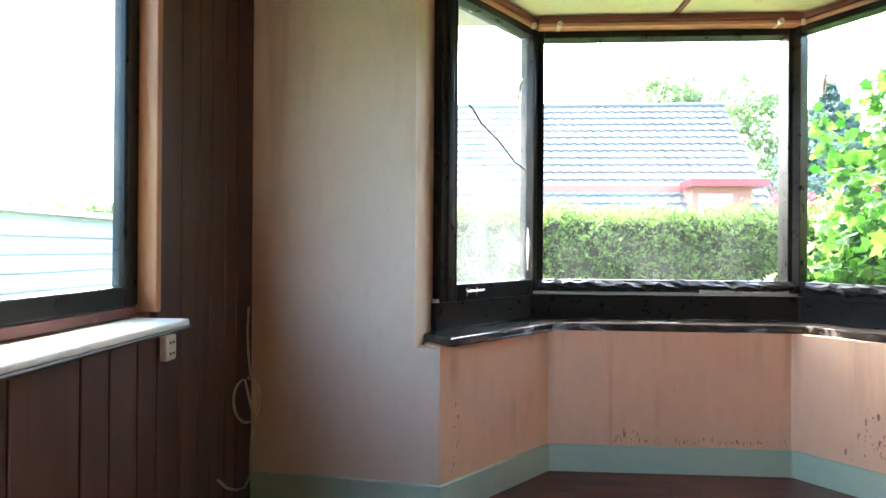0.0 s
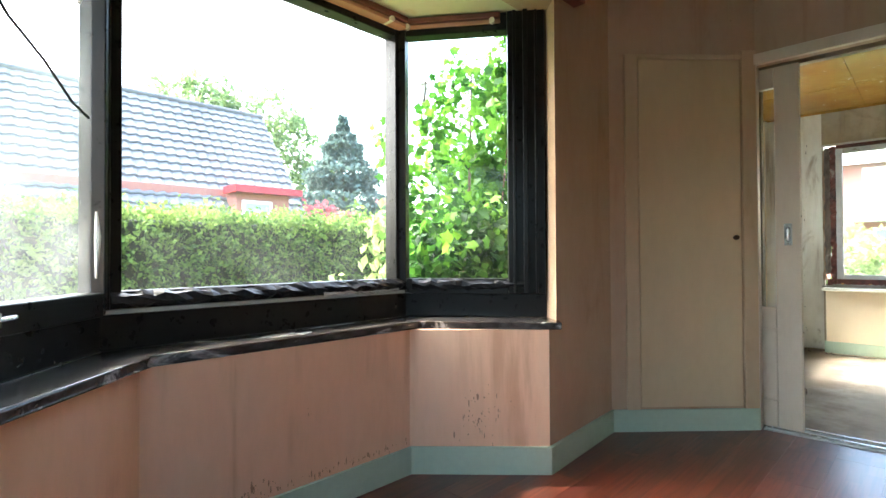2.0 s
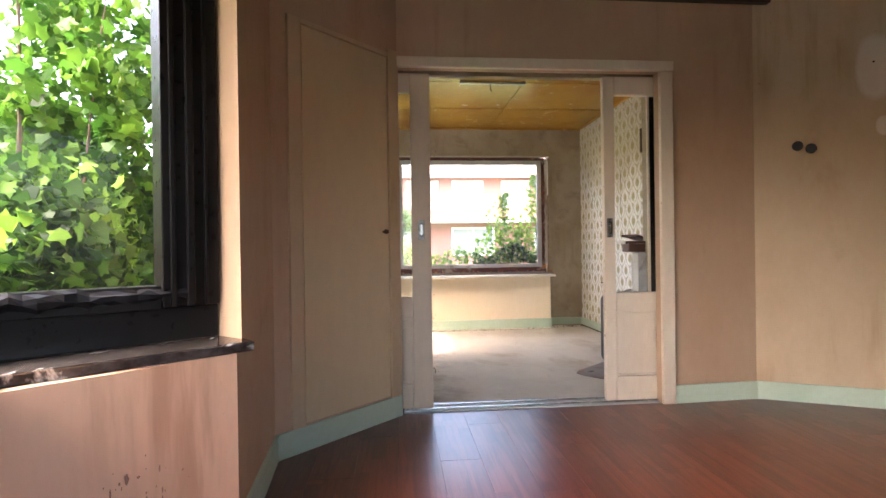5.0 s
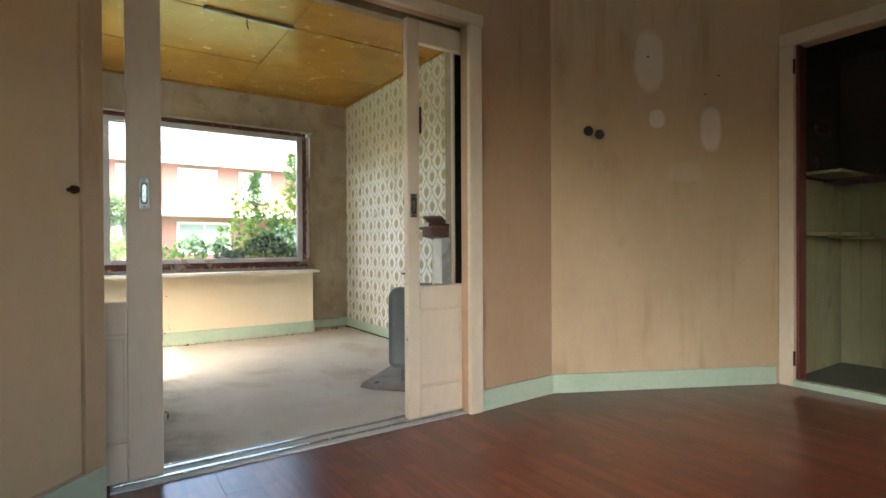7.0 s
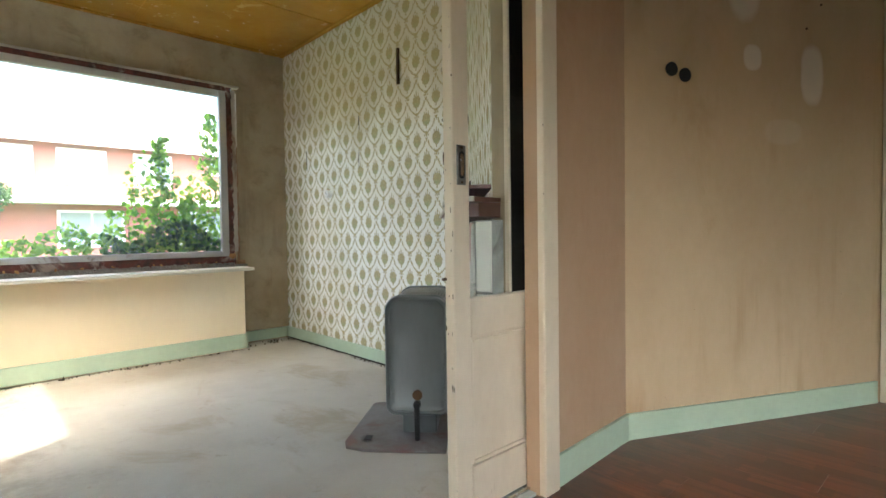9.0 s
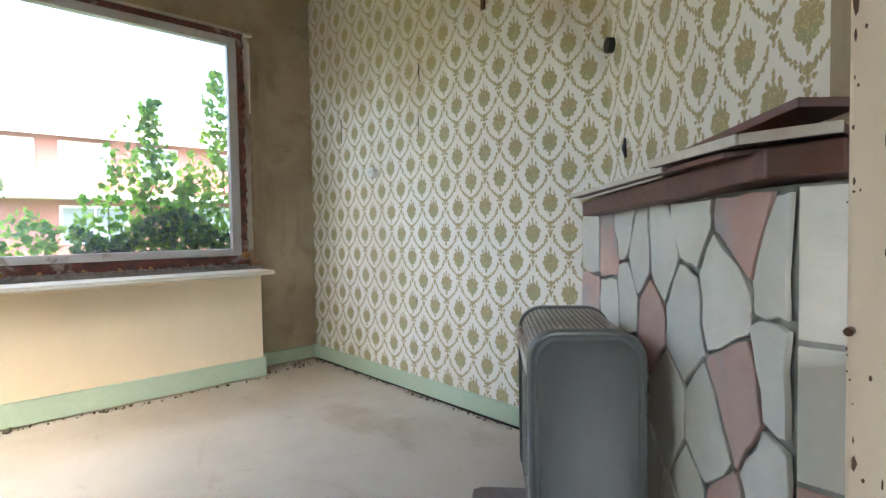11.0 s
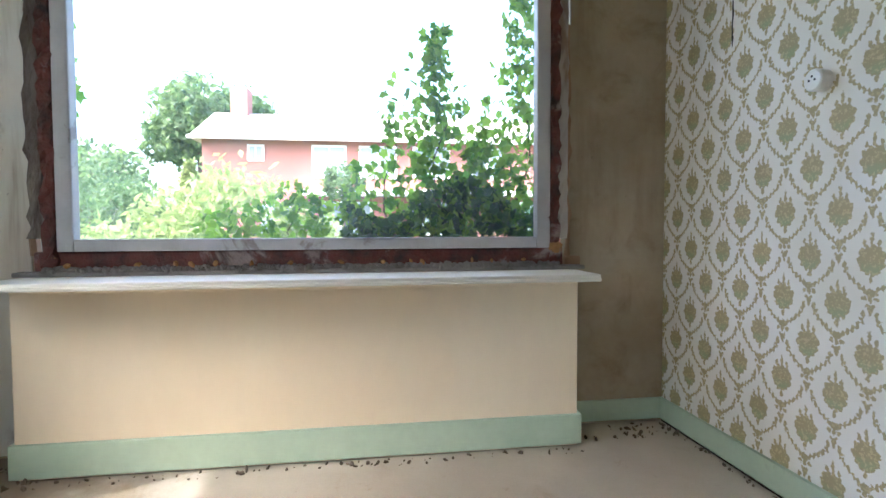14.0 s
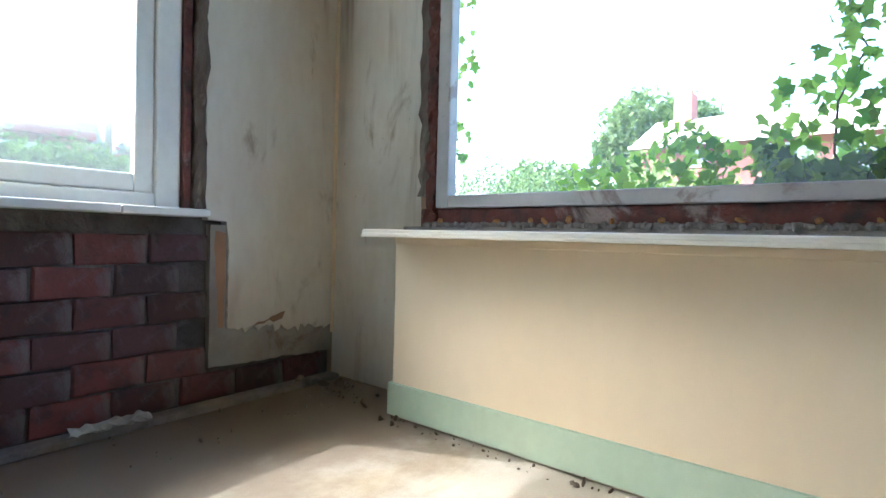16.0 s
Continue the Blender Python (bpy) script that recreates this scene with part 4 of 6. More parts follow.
track = thing("threshold", "grey painted double-track threshold", "threshold", box(3.63, 3.80, -0.08, 1.51, -0.01, 0.008, 0.003), M_TRACK, kind="structure")
part("rail", box(3.655, 3.668, -0.08, 1.50, 0.008, 0.018, 0.002), M_CHROME, track)
part("rail", box(3.735, 3.748, -0.08, 1.50, 0.008, 0.018, 0.002), M_CHROME, track)

# ---- west window and panelling ----
win_w = thing("window_2", "wide window in a dark frame with a pine lining", "window", kind="structure")
part("lining", box(-0.58, -0.458, 1.503, 1.526, 0.84, 2.1, 0.003), M_PINE, win_w, "orange pine reveal board")
part("lining", box(-0.58, -0.458, -0.35, 1.503, 2.075, 2.1, 0.003), M_PINE, win_w)
part("frame_side", box(-0.548, -0.508, 1.447, 1.502, 0.86, 2.074, 0.006), M_BLACK, win_w)
part("frame_side", box(-0.548, -0.508, -0.35, -0.28, 0.86, 2.074, 0.006), M_BLACK, win_w)
part("frame_head", box(-0.548, -0.508, -0.279, 1.446, 2.0, 2.074, 0.006), M_BLACK, win_w)
part("frame_bottom", box(-0.548, -0.508, -0.279, 1.446, 0.86, 0.915, 0.006), M_BLACK, win_w)
part("base_board", box(-0.548, -0.512, -0.35, 1.502, 0.83, 0.858, 0.003), M_REDBROWN, win_w)
pane = part("pane", box(-0.526, -0.522, -0.285, 1.45, 0.91, 2.004), glass("teal_pane", 0.02, (0.85, 0.95, 0.95), (0.80, 0.86, 0.87)), win_w)
pane.visible_shadow = False
part("window_sill", box(-0.54, -0.345, -0.5, 1.475, 0.809, 0.829, 0.006), M_SILLWHITE, win_w, "worn white sill with a dark moulded edge")
part("sill_edge", box(-0.350, -0.339, -0.5, 1.475, 0.802, 0.812, 0.004), M_DARKBEAM, win_w)
panelling = thing("wall_panelling", "brown wood panelling of upright boards", "wall panelling", kind="structure")
edges = [-2.09, -1.9, -1.72, -1.5, -1.33, -1.12, -0.93, -0.72, -0.56, -0.35, -0.16, 0.05, 0.2, 0.41, 0.55, 0.75, 0.86, 1.06, 1.243, 1.337, 1.443, 1.527, 1.645, 1.75, 1.826, 1.93, 2.02, 2.165]
for a, b in zip(edges, edges[1:]):
    inside = a > -0.36 and b < 1.53
    spans = ((-0.01, 0.80), (2.101, Z1)) if inside else ((-0.01, Z1),)
    for z0, z1 in spans:
        part("board", box(-0.494, -0.47, a + 0.002, b - 0.002, z0, z1, 0.004), M_PANEL, panelling)

# ---- cupboard in the south wall ----
cup = thing("wall_cupboard", "deep open cupboard lined with olive boards, with two shelves", "cupboard", kind="structure")
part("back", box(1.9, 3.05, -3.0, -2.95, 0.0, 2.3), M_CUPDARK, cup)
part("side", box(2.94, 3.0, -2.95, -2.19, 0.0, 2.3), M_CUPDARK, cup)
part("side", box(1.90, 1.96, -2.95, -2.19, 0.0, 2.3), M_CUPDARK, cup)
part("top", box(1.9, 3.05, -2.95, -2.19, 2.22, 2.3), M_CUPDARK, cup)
part("cupboard_floor", box(1.9, 3.05, -2.95, -2.10, -0.01, 0.03), M_CUPFLOOR, cup, "grey-green linoleum floor")
for i in range(8):
    part("board", box(2.935 - 0.122 * (i + 1) + 0.003, 2.935 - 0.122 * i, -2.95, -2.938, 0.03, 1.32, 0.002), M_CUPGREEN, cup)
for i in range(5):
    part("board", box(2.926, 2.94, -2.93 + 0.145 * i, -2.93 + 0.145 * (i + 1) - 0.003, 0.03, 1.32, 0.002), M_CUPGREEN, cup)
for z in (0.945, 1.335):
    part("shelf", box(2.70, 2.925, -2.80, -2.26, z, z + 0.02, 0.002), M_CUPGREEN, cup)
    part("shelf", box(1.965, 2.925, -2.935, -2.72 if z < 1 else -2.62, z - 0.022, z - 0.001, 0.002), M_MANTEL if z > 1 else M_CUPGREEN, cup)
part("casing", box(2.882, 2.968, -2.09, -2.062, 0.0, 2.13, 0.005), M_DOORPAINT, cup)
part("casing", box(1.905, 1.978, -2.09, -2.062, 0.0, 2.13, 0.005), M_DOORPAINT, cup)
part("casing", box(1.905, 2.968, -2.09, -2.062, 2.131, 2.215, 0.005), M_DOORPAINT, cup)
part("reveal", box(2.862, 2.88, -2.19, -2.09, 0.03, 2.13, 0.003), M_REDBROWN, cup)
part("sill", box(1.97, 2.89, -2.12, -2.062, 0.0, 0.042, 0.004), M_MINT, cup, "mint green raised sill")
part("coat_hook", tube([(2.925, -2.60, 1.66), (2.89, -2.60, 1.665), (2.872, -2.60, 1.68), (2.868, -2.60, 1.70)], 0.007, 8), M_BRASS, cup, "dark iron coat hook")
part("hook_rail", box(2.912, 2.926, -2.72, -2.48, 1.635, 1.69, 0.003), M_MANTEL, cup)
part("loose_wire", tube([(2.91, -2.45 - 0.05 * math.sin(k * 0.6), 1.42 + 0.05 * math.cos(k * 0.6)) for k in range(14)], 0.003, 6), M_BLACKVOID, cup, "coil of thin black wire")
for z in (0.13, 1.95):
    part("hinge", box(2.872, 2.886, -2.066, -2.058, z, z + 0.09, 0.002), M_BRASS, cup)

# ---- north window of the back room ----
win_n = thing("window_3", "white painted window with fogged glass", "window", kind="structure")
part("frame_side", box(6.065, 6.145, 2.17, 2.24, 0.70, 2.0, 0.006), M_WHITE, win_n)
part("frame_side", box(4.65, 4.72, 2.17, 2.24, 0.70, 2.0, 0.006), M_WHITE, win_n)
part("frame_bottom", box(4.721, 6.064, 2.17, 2.24, 0.708, 0.753, 0.006), M_WHITE, win_n)
part("frame_head", box(4.721, 6.064, 2.17, 2.24, 1.95, 2.0, 0.006), M_WHITE, win_n)
part("sash_side", box(6.005, 6.063, 2.185, 2.225, 0.747, 1.948, 0.006), M_WHITE, win_n)
part("sash_side", box(4.722, 4.78, 2.185, 2.225, 0.747, 1.948, 0.006), M_WHITE, win_n)
part("sash_bottom", box(4.781, 6.004, 2.185, 2.225, 0.755, 0.813, 0.006), M_WHITE, win_n)
part("sash_top", box(4.781, 6.004, 2.185, 2.225, 1.89, 1.948, 0.006), M_WHITE, win_n)
pane = part("pane", box(4.775, 6.010, 2.204, 2.208, 0.80, 1.895), M_MILKY, win_n)
pane.visible_shadow = False
part("window_sill", box(4.6, 5.92, 2.045, 2.172, 0.680, 0.706, 0.005), M_WHITE, win_n)
part("window_sill", box(5.922, 6.19, 2.045, 2.172, 0.678, 0.704, 0.005), M_WHITE, win_n)
part("rotten_post", box(6.147, 6.172, 2.15, 2.25, 0.70, 2.0, 0.006), M_ROTTEN, win_n, "bare rotten red-brown timber")

# ---- east window over the boxed-in wall ----
win_e = thing("window_4", "wide window with flaking sash in rotten red timber", "window", kind="structure")
part("sash_side", box(6.735, 6.785, -0.232, -0.178, 0.735, 2.04, 0.005), M_SASHWHITE, win_e)
part("sash_side", box(6.735, 6.785, 1.466, 1.520, 0.735, 2.04, 0.005), M_SASHWHITE, win_e)
part("sash_bottom", box(6.735, 6.785, -0.177, 1.465, 0.735, 0.778, 0.005), M_SASHWHITE, win_e)
part("sash_top", box(6.735, 6.785, -0.177, 1.465, 1.99, 2.04, 0.005), M_SASHWHITE, win_e)
pane = part("pane", box(6.770, 6.774, -0.182, 1.470, 0.774, 1.994), M_DUSTY, win_e)
pane.visible_shadow = False


def ragged_post(x, y, z0, z1, wx, wy, seed, jag=0.006, n=34):
    """An upright bar with a decayed, uneven surface."""
    rng = random.Random(seed)
    bm = bmesh.new()
    base = [(-1, -1), (-0.2, -1), (0.6, -1), (1, -0.5), (1, 0.4), (0.7, 1), (-0.1, 1), (-1, 1), (-1, 0.1)]
    rings = []
    for k in range(n + 1):
        z = z0 + (z1 - z0) * k / n
        rings.append([bm.verts.new((x + u * wx / 2 + rng.gauss(0, jag * 0.5), y + v * wy / 2 + rng.gauss(0, jag * 0.5), z)) for u, v in base])
    m = len(base)
    for a, b in zip(rings, rings[1:]):
        for k in range(m):
            bm.faces.new((a[k], a[(k + 1) % m], b[(k + 1) % m], b[k]))
    bm.faces.new(rings[0][::-1])
    bm.faces.new(rings[-1])
    return bm


part("batten", ragged_post(6.200, 2.155, 0.71, 2.0, 0.040, 0.045, 5, 0.008), M_DECAY, win_n, "decayed grey-brown batten")
part("rotten_post", ragged_post(6.766, -0.2515, 0.66, 2.07, 0.066, 0.036, 1, 0.009, 60), M_ROTTEN, win_e, "rotten red-brown frame timber")
part("rotten_post", ragged_post(6.768, 1.5435, 0.66, 2.07, 0.066, 0.043, 2, 0.009, 60), M_ROTTEN, win_e, "rotten red-brown frame timber")
part("rotten_head", box(6.745, 6.80, -0.232, 1.52, 2.041, 2.08, 0.008), M_ROTTEN, win_e)
part("rotten_rail", box(6.75, 6.81, -0.29, 1.60, 0.652, 0.734, 0.006), M_ROTTEN, win_e)
part("batten", ragged_post(6.775, -0.291, 0.77, 2.06, 0.045, 0.036, 3, 0.004), M_OLDTRIM, win_e, "dirty white round batten")
part("batten", ragged_post(6.775, 1.590, 0.78, 2.06, 0.05, 0.044, 4, 0.009), M_DECAY, win_e)
part("batten", box(6.75, 6.80, -0.345, 1.64, 2.082, 2.10, 0.006), M_OLDTRIM, win_e)
rge = random.Random(9)
for yy, zz0, zz1 in ((-0.327, 0.70, 1.62), (1.622, 0.72, 2.05)):
    n = 22
    part("board_edge", tube([(6.806, yy + rge.uniform(-0.007, 0.007), zz0 + (zz1 - zz0) * k / n) for k in range(n + 1)], [rge.uniform(0.007, 0.017) for k in range(n + 1)], 6), M_RAWEDGE, win_e, "torn brown board edge")
part("broken_block", box(6.77, 6.815, -0.372, -0.31, 0.655, 0.70, 0.008), M_RAWEDGE, win_e)
part("paper_edge", box(6.800, 6.812, -0.338, -0.332, 1.62, 2.05), M_OLDTRIM, win_e)
part("window_sill", box(6.477, 6.75, -0.322, 1.617, 0.632, 0.652, 0.005), M_SILLWHITE, win_e, "white sill board with flaking edges")
part("sill_edge", box(6.468, 6.479, -0.319, 1.612, 0.628, 0.640, 0.003), M_SILLWHITE, win_e)
boxed = thing("boxed_wall", "cream boarded casing under the window, with mint skirting", "panelling", kind="structure")
part("front", box(6.622, 6.815, -0.299, 1.60, 0.0, 0.631, 0.004), M_BOXPAINT, boxed)
part("top_strip", box(6.612, 6.622, -0.293, 1.594, 0.605, 0.627, 0.002), M_BOXPAINT, boxed)
strip("skirting", [(6.81, -0.299), (6.622, -0.299), (6.622, 1.60), (6.81, 1.60)], 0.008, 0.120, 0.013, M_MINT, "mint green skirting", boxed, 0.004, 1)


def lumps(x0, x1, y0, y1, z, n, r, seed):
    """A ragged seam of hardened filler: joined rough pebbles."""
    rng = random.Random(seed)
    bm = bmesh.new()
    for i in range(n):
        t = (i + rng.random()) / n
        m = Matrix.Translation((x0 + (x1 - x0) * rng.random(), y0 + (y1 - y0) * t, z + rng.uniform(-0.3, 0.5) * r)) @ Euler((rng.random() * 6, rng.random() * 6, rng.random() * 6)).to_matrix().to_4x4() @ Matrix.Diagonal((r * rng.uniform(0.7, 1.6), r * rng.uniform(0.7, 1.8), r * rng.uniform(0.6, 1.2), 1))
        bmesh.ops.create_icosphere(bm, subdivisions=1, radius=1.0, matrix=m)
    return bm


part("mortar_seam", lumps(6.70, 6.752, -0.25, 1.56, 0.672, 300, 0.010, 4), M_MORTAR, win_e, "crumbling grey mortar seam")
part("filler", lumps(6.705, 6.745, -0.2, 1.5, 0.688, 14, 0.009, 5), M_SCREWGOLD, win_e, "orange filler lumps")
part("filler", lumps(6.73, 6.75, -0.27, -0.24, 0.735, 7, 0.018, 6), M_SCREWGOLD, win_e)
part("filler", lumps(6.745, 6.755, 1.53, 1.55, 0.715, 6, 0.013, 7), M_SCREWGOLD, win_e)
part("mortar_seam", box(6.70, 6.76, -0.36, 1.64, 0.652, 0.668, 0.004), M_MORTAR, win_e)


# ---- fireplace ----
FX = Vector((0.755, -0.656, 0)).normalized()       # along the face, from the door towards the far corner
FN = Vector((-FX.y, FX.x, 0))                      # out of the face, into the room
FACE_M = Matrix(((FX.x, FN.x, 0, 3.83), (FX.y, FN.y, 0, 0.0), (0, 0, 1, 0), (0, 0, 0, 1)))
FACE_LEN, FACE_H = 1.14, 0.934
fireplace = thing("fireplace", "corner fireplace clad in pale grey and pink crazy stone", "fireplace", kind="structure")
part("core", prism([(4.683, -0.752), (3.826, -0.008), (3.752, -0.008), (3.752, -0.07), (3.80, -0.075), (4.592, -0.754)], 0.0, FACE_H), M_GROUT, fireplace, "grey mortar joints")


def clip_cell(poly, p, q):
    """Keeps the part of a polygon that lies nearer to p than to q."""
    mid, n = (p + q) / 2, q - p
    res = []
    for i, a in enumerate(poly):
        b = poly[(i + 1) % len(poly)]
        da, db = (a - mid).dot(n), (b - mid).dot(n)
        if da <= 0:
            res.append(a)
        if (da < 0 < db) or (db < 0 < da):
            res.append(a + (b - a) * (da / (da - db)))
    return res


def crazy_stones(width, height, marked, count, fill_below, seed, m, parent, stretch=1.45):
    """Irregular flat stones with narrow pointed joints; marked: (along, height, pink) of the larger ones, the rest fill the foot."""
    rng = random.Random(seed)
    seeds = [Vector((a, b / stretch)) for a, b, c in marked]
    pinks = [c for a, b, c in marked]
    while len(seeds) < len(marked) + count:
        c = Vector((rng.uniform(0, width), rng.uniform(0, fill_below) / stretch))
        if all((c - q).length > 0.105 for q in seeds):
            seeds.append(c)
            pinks.append(rng.random() < 0.25)
    for i, p in enumerate(seeds):
        poly = [Vector((0.004, 0.004)), Vector((width - 0.004, 0.004)), Vector((width - 0.004, (height - 0.004) / stretch)), Vector((0.004, (height - 0.004) / stretch))]
        for j, q in enumerate(seeds):
            if j != i and len(poly) > 2:
                poly = clip_cell(poly, p, q)
        if len(poly) < 3:
            continue
        poly = [Vector((v.x, v.y * stretch)) for v in poly]
        c = sum(poly, Vector((0, 0))) / len(poly)
        pts = []
        for k, v in enumerate(poly):
            nxt = poly[(k + 1) % len(poly)]
            for f in (0.0, 0.33, 0.67):
                w = v.lerp(nxt, f)
                if f == 0.0:
                    w = w.lerp((poly[k - 1] + nxt) / 2, 0.05)
                jit = Vector((rng.uniform(-1, 1), rng.uniform(-1, 1))) * (0.007 if f else 0.003)
                d = w - c
                pts.append(c + d * max(0.3, 1 - 0.0055 / max(d.length, 0.01)) + jit)
        deep = rng.uniform(0.0045, 0.0075)
        bm = bmesh.new()
        low = [bm.verts.new((v.x, -0.004, v.y)) for v in pts]
        mid = [bm.verts.new((v.x, deep - 0.002, v.y)) for v in pts]
        top = [bm.verts.new((c.x + (v.x - c.x) * 0.98, deep, c.y + (v.y - c.y) * 0.98)) for v in pts]
        n = len(pts)
        for k in range(n):
            bm.faces.new((low[k], low[(k + 1) % n], mid[(k + 1) % n], mid[k]))
            bm.faces.new((mid[k], mid[(k + 1) % n], top[(k + 1) % n], top[k]))
        bm.faces.new(top)
        part("stone", bm, M_STONEPINK if pinks[i] else M_STONE, parent, at=m)


MARKED = [(0.84, 0.80, True), (0.71, 0.89, False), (0.60, 0.78, False), (0.46, 0.80, False), (0.33, 0.91, False), (0.53, 0.63, True), (0.19, 0.73, False), (0.13, 0.88, True),
          (0.02, 0.79, False), (0.15, 0.55, True), (0.36, 0.66, False), (0.25, 0.43, False), (0.02, 0.62, False), (1.02, 0.80, False), (1.02, 0.62, True), (0.83, 0.62, False), (0.68, 0.66, False), (0.95, 0.45, False), (0.66, 0.45, False), (0.44, 0.43, False), (0.04, 0.40, False)]
crazy_stones(FACE_LEN, FACE_H, MARKED, 12, 0.30, 12, FACE_M, fireplace)
# return beside the door
RET_M = Matrix(((1, 0, 0, 3.752), (0, 1, 0, -0.008), (0, 0, 1, 0), (0, 0, 0, 1)))
zr = 0.0
for i, hgt in enumerate((0.20, 0.25, 0.23, 0.254)):
    part("stone", box(0.003, 0.074, -0.004, 0.006, zr + 0.005, zr + hgt - 0.005, 0.003), M_STONE if i != 1 else M_STONEPINK, fireplace, at=RET_M)
    zr += hgt


def face_box(s0, s1, d0, d1, z0, z1, bevel=0.003, tilt=0.0, slope=0.0):
    m = FACE_M @ Matrix.Translation(((s0 + s1) / 2, (d0 + d1) / 2, (z0 + z1) / 2)) @ Euler((radians(tilt), radians(slope), 0)).to_matrix().to_4x4()
    return box(-(s1 - s0) / 2, (s1 - s0) / 2, -(d1 - d0) / 2, (d1 - d0) / 2, -(z1 - z0) / 2, (z1 - z0) / 2, bevel, m=m)


def wrapped(s_far, d, ret, z_far, z_near, thick, bevel=0.003, inset=0.0):
    """A board on the mantel that follows the face and turns the corner to the door; its far end may lie lower."""
    def at(a, b):
        p = Vector((3.83, 0.0, 0.0)) + FX * a + FN * b
        return (p.x, p.y)
    turn = (0.755 * d - ret) / 0.656
    bm = prism([at(s_far, -0.072), (3.803, -0.068), (3.757, -0.06), (3.757, ret), at(turn, d), at(s_far, d)], 0.0, thick, bevel)
    for v in bm.verts:
        a = (v.co - Vector((3.83, 0.0, 0.0))).dot(FX)
        v.co.z += z_near + (z_far - z_near) * a / s_far
    return bm


mantel = thing("mantelpiece", "dark wooden mantel beam that turns the fireplace corner", "mantelpiece", wrapped(0.95, 0.058, 0.052, 0.909, 0.941, 0.049, 0.004), M_MANTEL)


def loose_board(label, bm, edge):
    """A veneered board with a chipped white edge."""
    b = thing("loose_board", label, "board", bm, M_MANTEL)
    part("edge", edge, M_BOARDEDGE, b, "chipped white edge")
    return b


def edge_strip(s0, s1, d, z0, z1, thick):
    return face_box(s0, s1, d, d + 0.006, (z0 + z1) / 2, (z0 + z1) / 2 + thick, 0.001, 0, math.degrees(math.atan2(z0 - z1, s1 - s0)))


loose_board("long brown board with a white edge, lying on the mantel", wrapped(1.0, 0.086, 0.03, 0.974, 0.9835, 0.010, 0.0015), edge_strip(0.27, 1.0, 0.0865, 0.983, 0.974, 0.012))
top_board = loose_board("brown board with a chipped white edge, lying across the mantel", wrapped(0.32, 0.094, 0.072, 0.998, 0.995, 0.016, 0.0015), edge_strip(-0.004, 0.32, 0.0945, 0.995, 0.998, 0.017))
part("edge", box(3.757, 3.888, 0.0725, 0.0785, 0.995, 1.012, 0.001), M_BOARDEDGE, top_board, "chipped white edge")
thing("loose_strip", "thin pale strip lying on the mantel edge", "strip", edge_strip(0.30, 0.93, 0.072, 0.976, 0.962, 0.005), M_BOARDEDGE)
thing("loose_board", "red-brown veneered board lying askew on the other boards", "board", face_box(-0.065, 0.31, -0.055, 0.045, 1.0265, 1.0415, 0.002, 0, 3.8), M_MANTEL)


# ---- gas heater ----
def rounded4(w, z0, z1, r, rb, n=8):
    """A rounded upright rectangle in x and z, as a ring of points."""
    pts = []
    for cx, cz, q, a0 in ((w / 2 - r, z1 - r, r, 0), (-w / 2 + r, z1 - r, r, 90), (-w / 2 + rb, z0 + rb, rb, 180), (w / 2 - rb, z0 + rb, rb, 270)):
        for k in range(n + 1):
            a = radians(a0 + 90 * k / n)
            pts.append((cx + q * math.cos(a), cz + q * math.sin(a)))
    return pts


def shell(loops):
    """Skins rings of points (x, y, z) one to the next; the first and the last are capped."""
    bm = bmesh.new()
    rings = [[bm.verts.new(p) for p in ring] for ring in loops]
    n = len(rings[0])
    for a, b in zip(rings, rings[1:]):
        for k in range(n):
            bm.faces.new((a[k], a[(k + 1) % n], b[(k + 1) % n], b[k]))
    bm.faces.new(rings[0][::-1])
    bm.faces.new(rings[-1])
    return bm


HX = Vector((0.737, 0.676, 0)).normalized()      # across the end panel
HEAT_M = Matrix(((HX.x, HX.y, 0, 4.262), (HX.y, -HX.x, 0, -0.09), (0, 0, 1, 0.0), (0, 0, 0, 1)))
heater = thing("gas_heater", "grey enamel gas heater with mesh top, standing before the fireplace", "heater", at=HEAT_M)
HW, HL, HZ0, HZ1 = 0.278, 0.42, 0.108, 0.628


def ring_at(inset, y, r=0.07, rb=0.045):
    return [(x, y, z) for x, z in rounded4(HW - 2 * inset, HZ0 + inset, HZ1 - inset, r - inset * 0.8, rb - inset * 0.8)]


front = [ring_at(0.0, 0.030), ring_at(0.0, 0.010), ring_at(0.004, 0.002), ring_at(0.010, 0.0), ring_at(0.014, 0.004), ring_at(0.019, 0.004), ring_at(0.024, 0.0), ring_at(0.030, 0.003), ring_at(0.038, 0.008)]
part("end_panel", shell(front), M_HEATER, heater, "grey enamel end panel with a double rim", True)
back = [[(x, HL - y, z) for x, y, z in ring] for ring in front]
part("end_panel", shell(back), M_HEATER, heater, "grey enamel end panel with a double rim", True)
part("rim", shell([ring_at(0.006, 0.030), ring_at(0.006, 0.044), ring_at(0.012, 0.046)]), M_HEATRIM, heater, "bright rounded rim", True)
part("body", shell([ring_at(0.030, 0.04), ring_at(0.030, HL - 0.04)]), M_BLACKVOID, heater, "dark inner body", True)


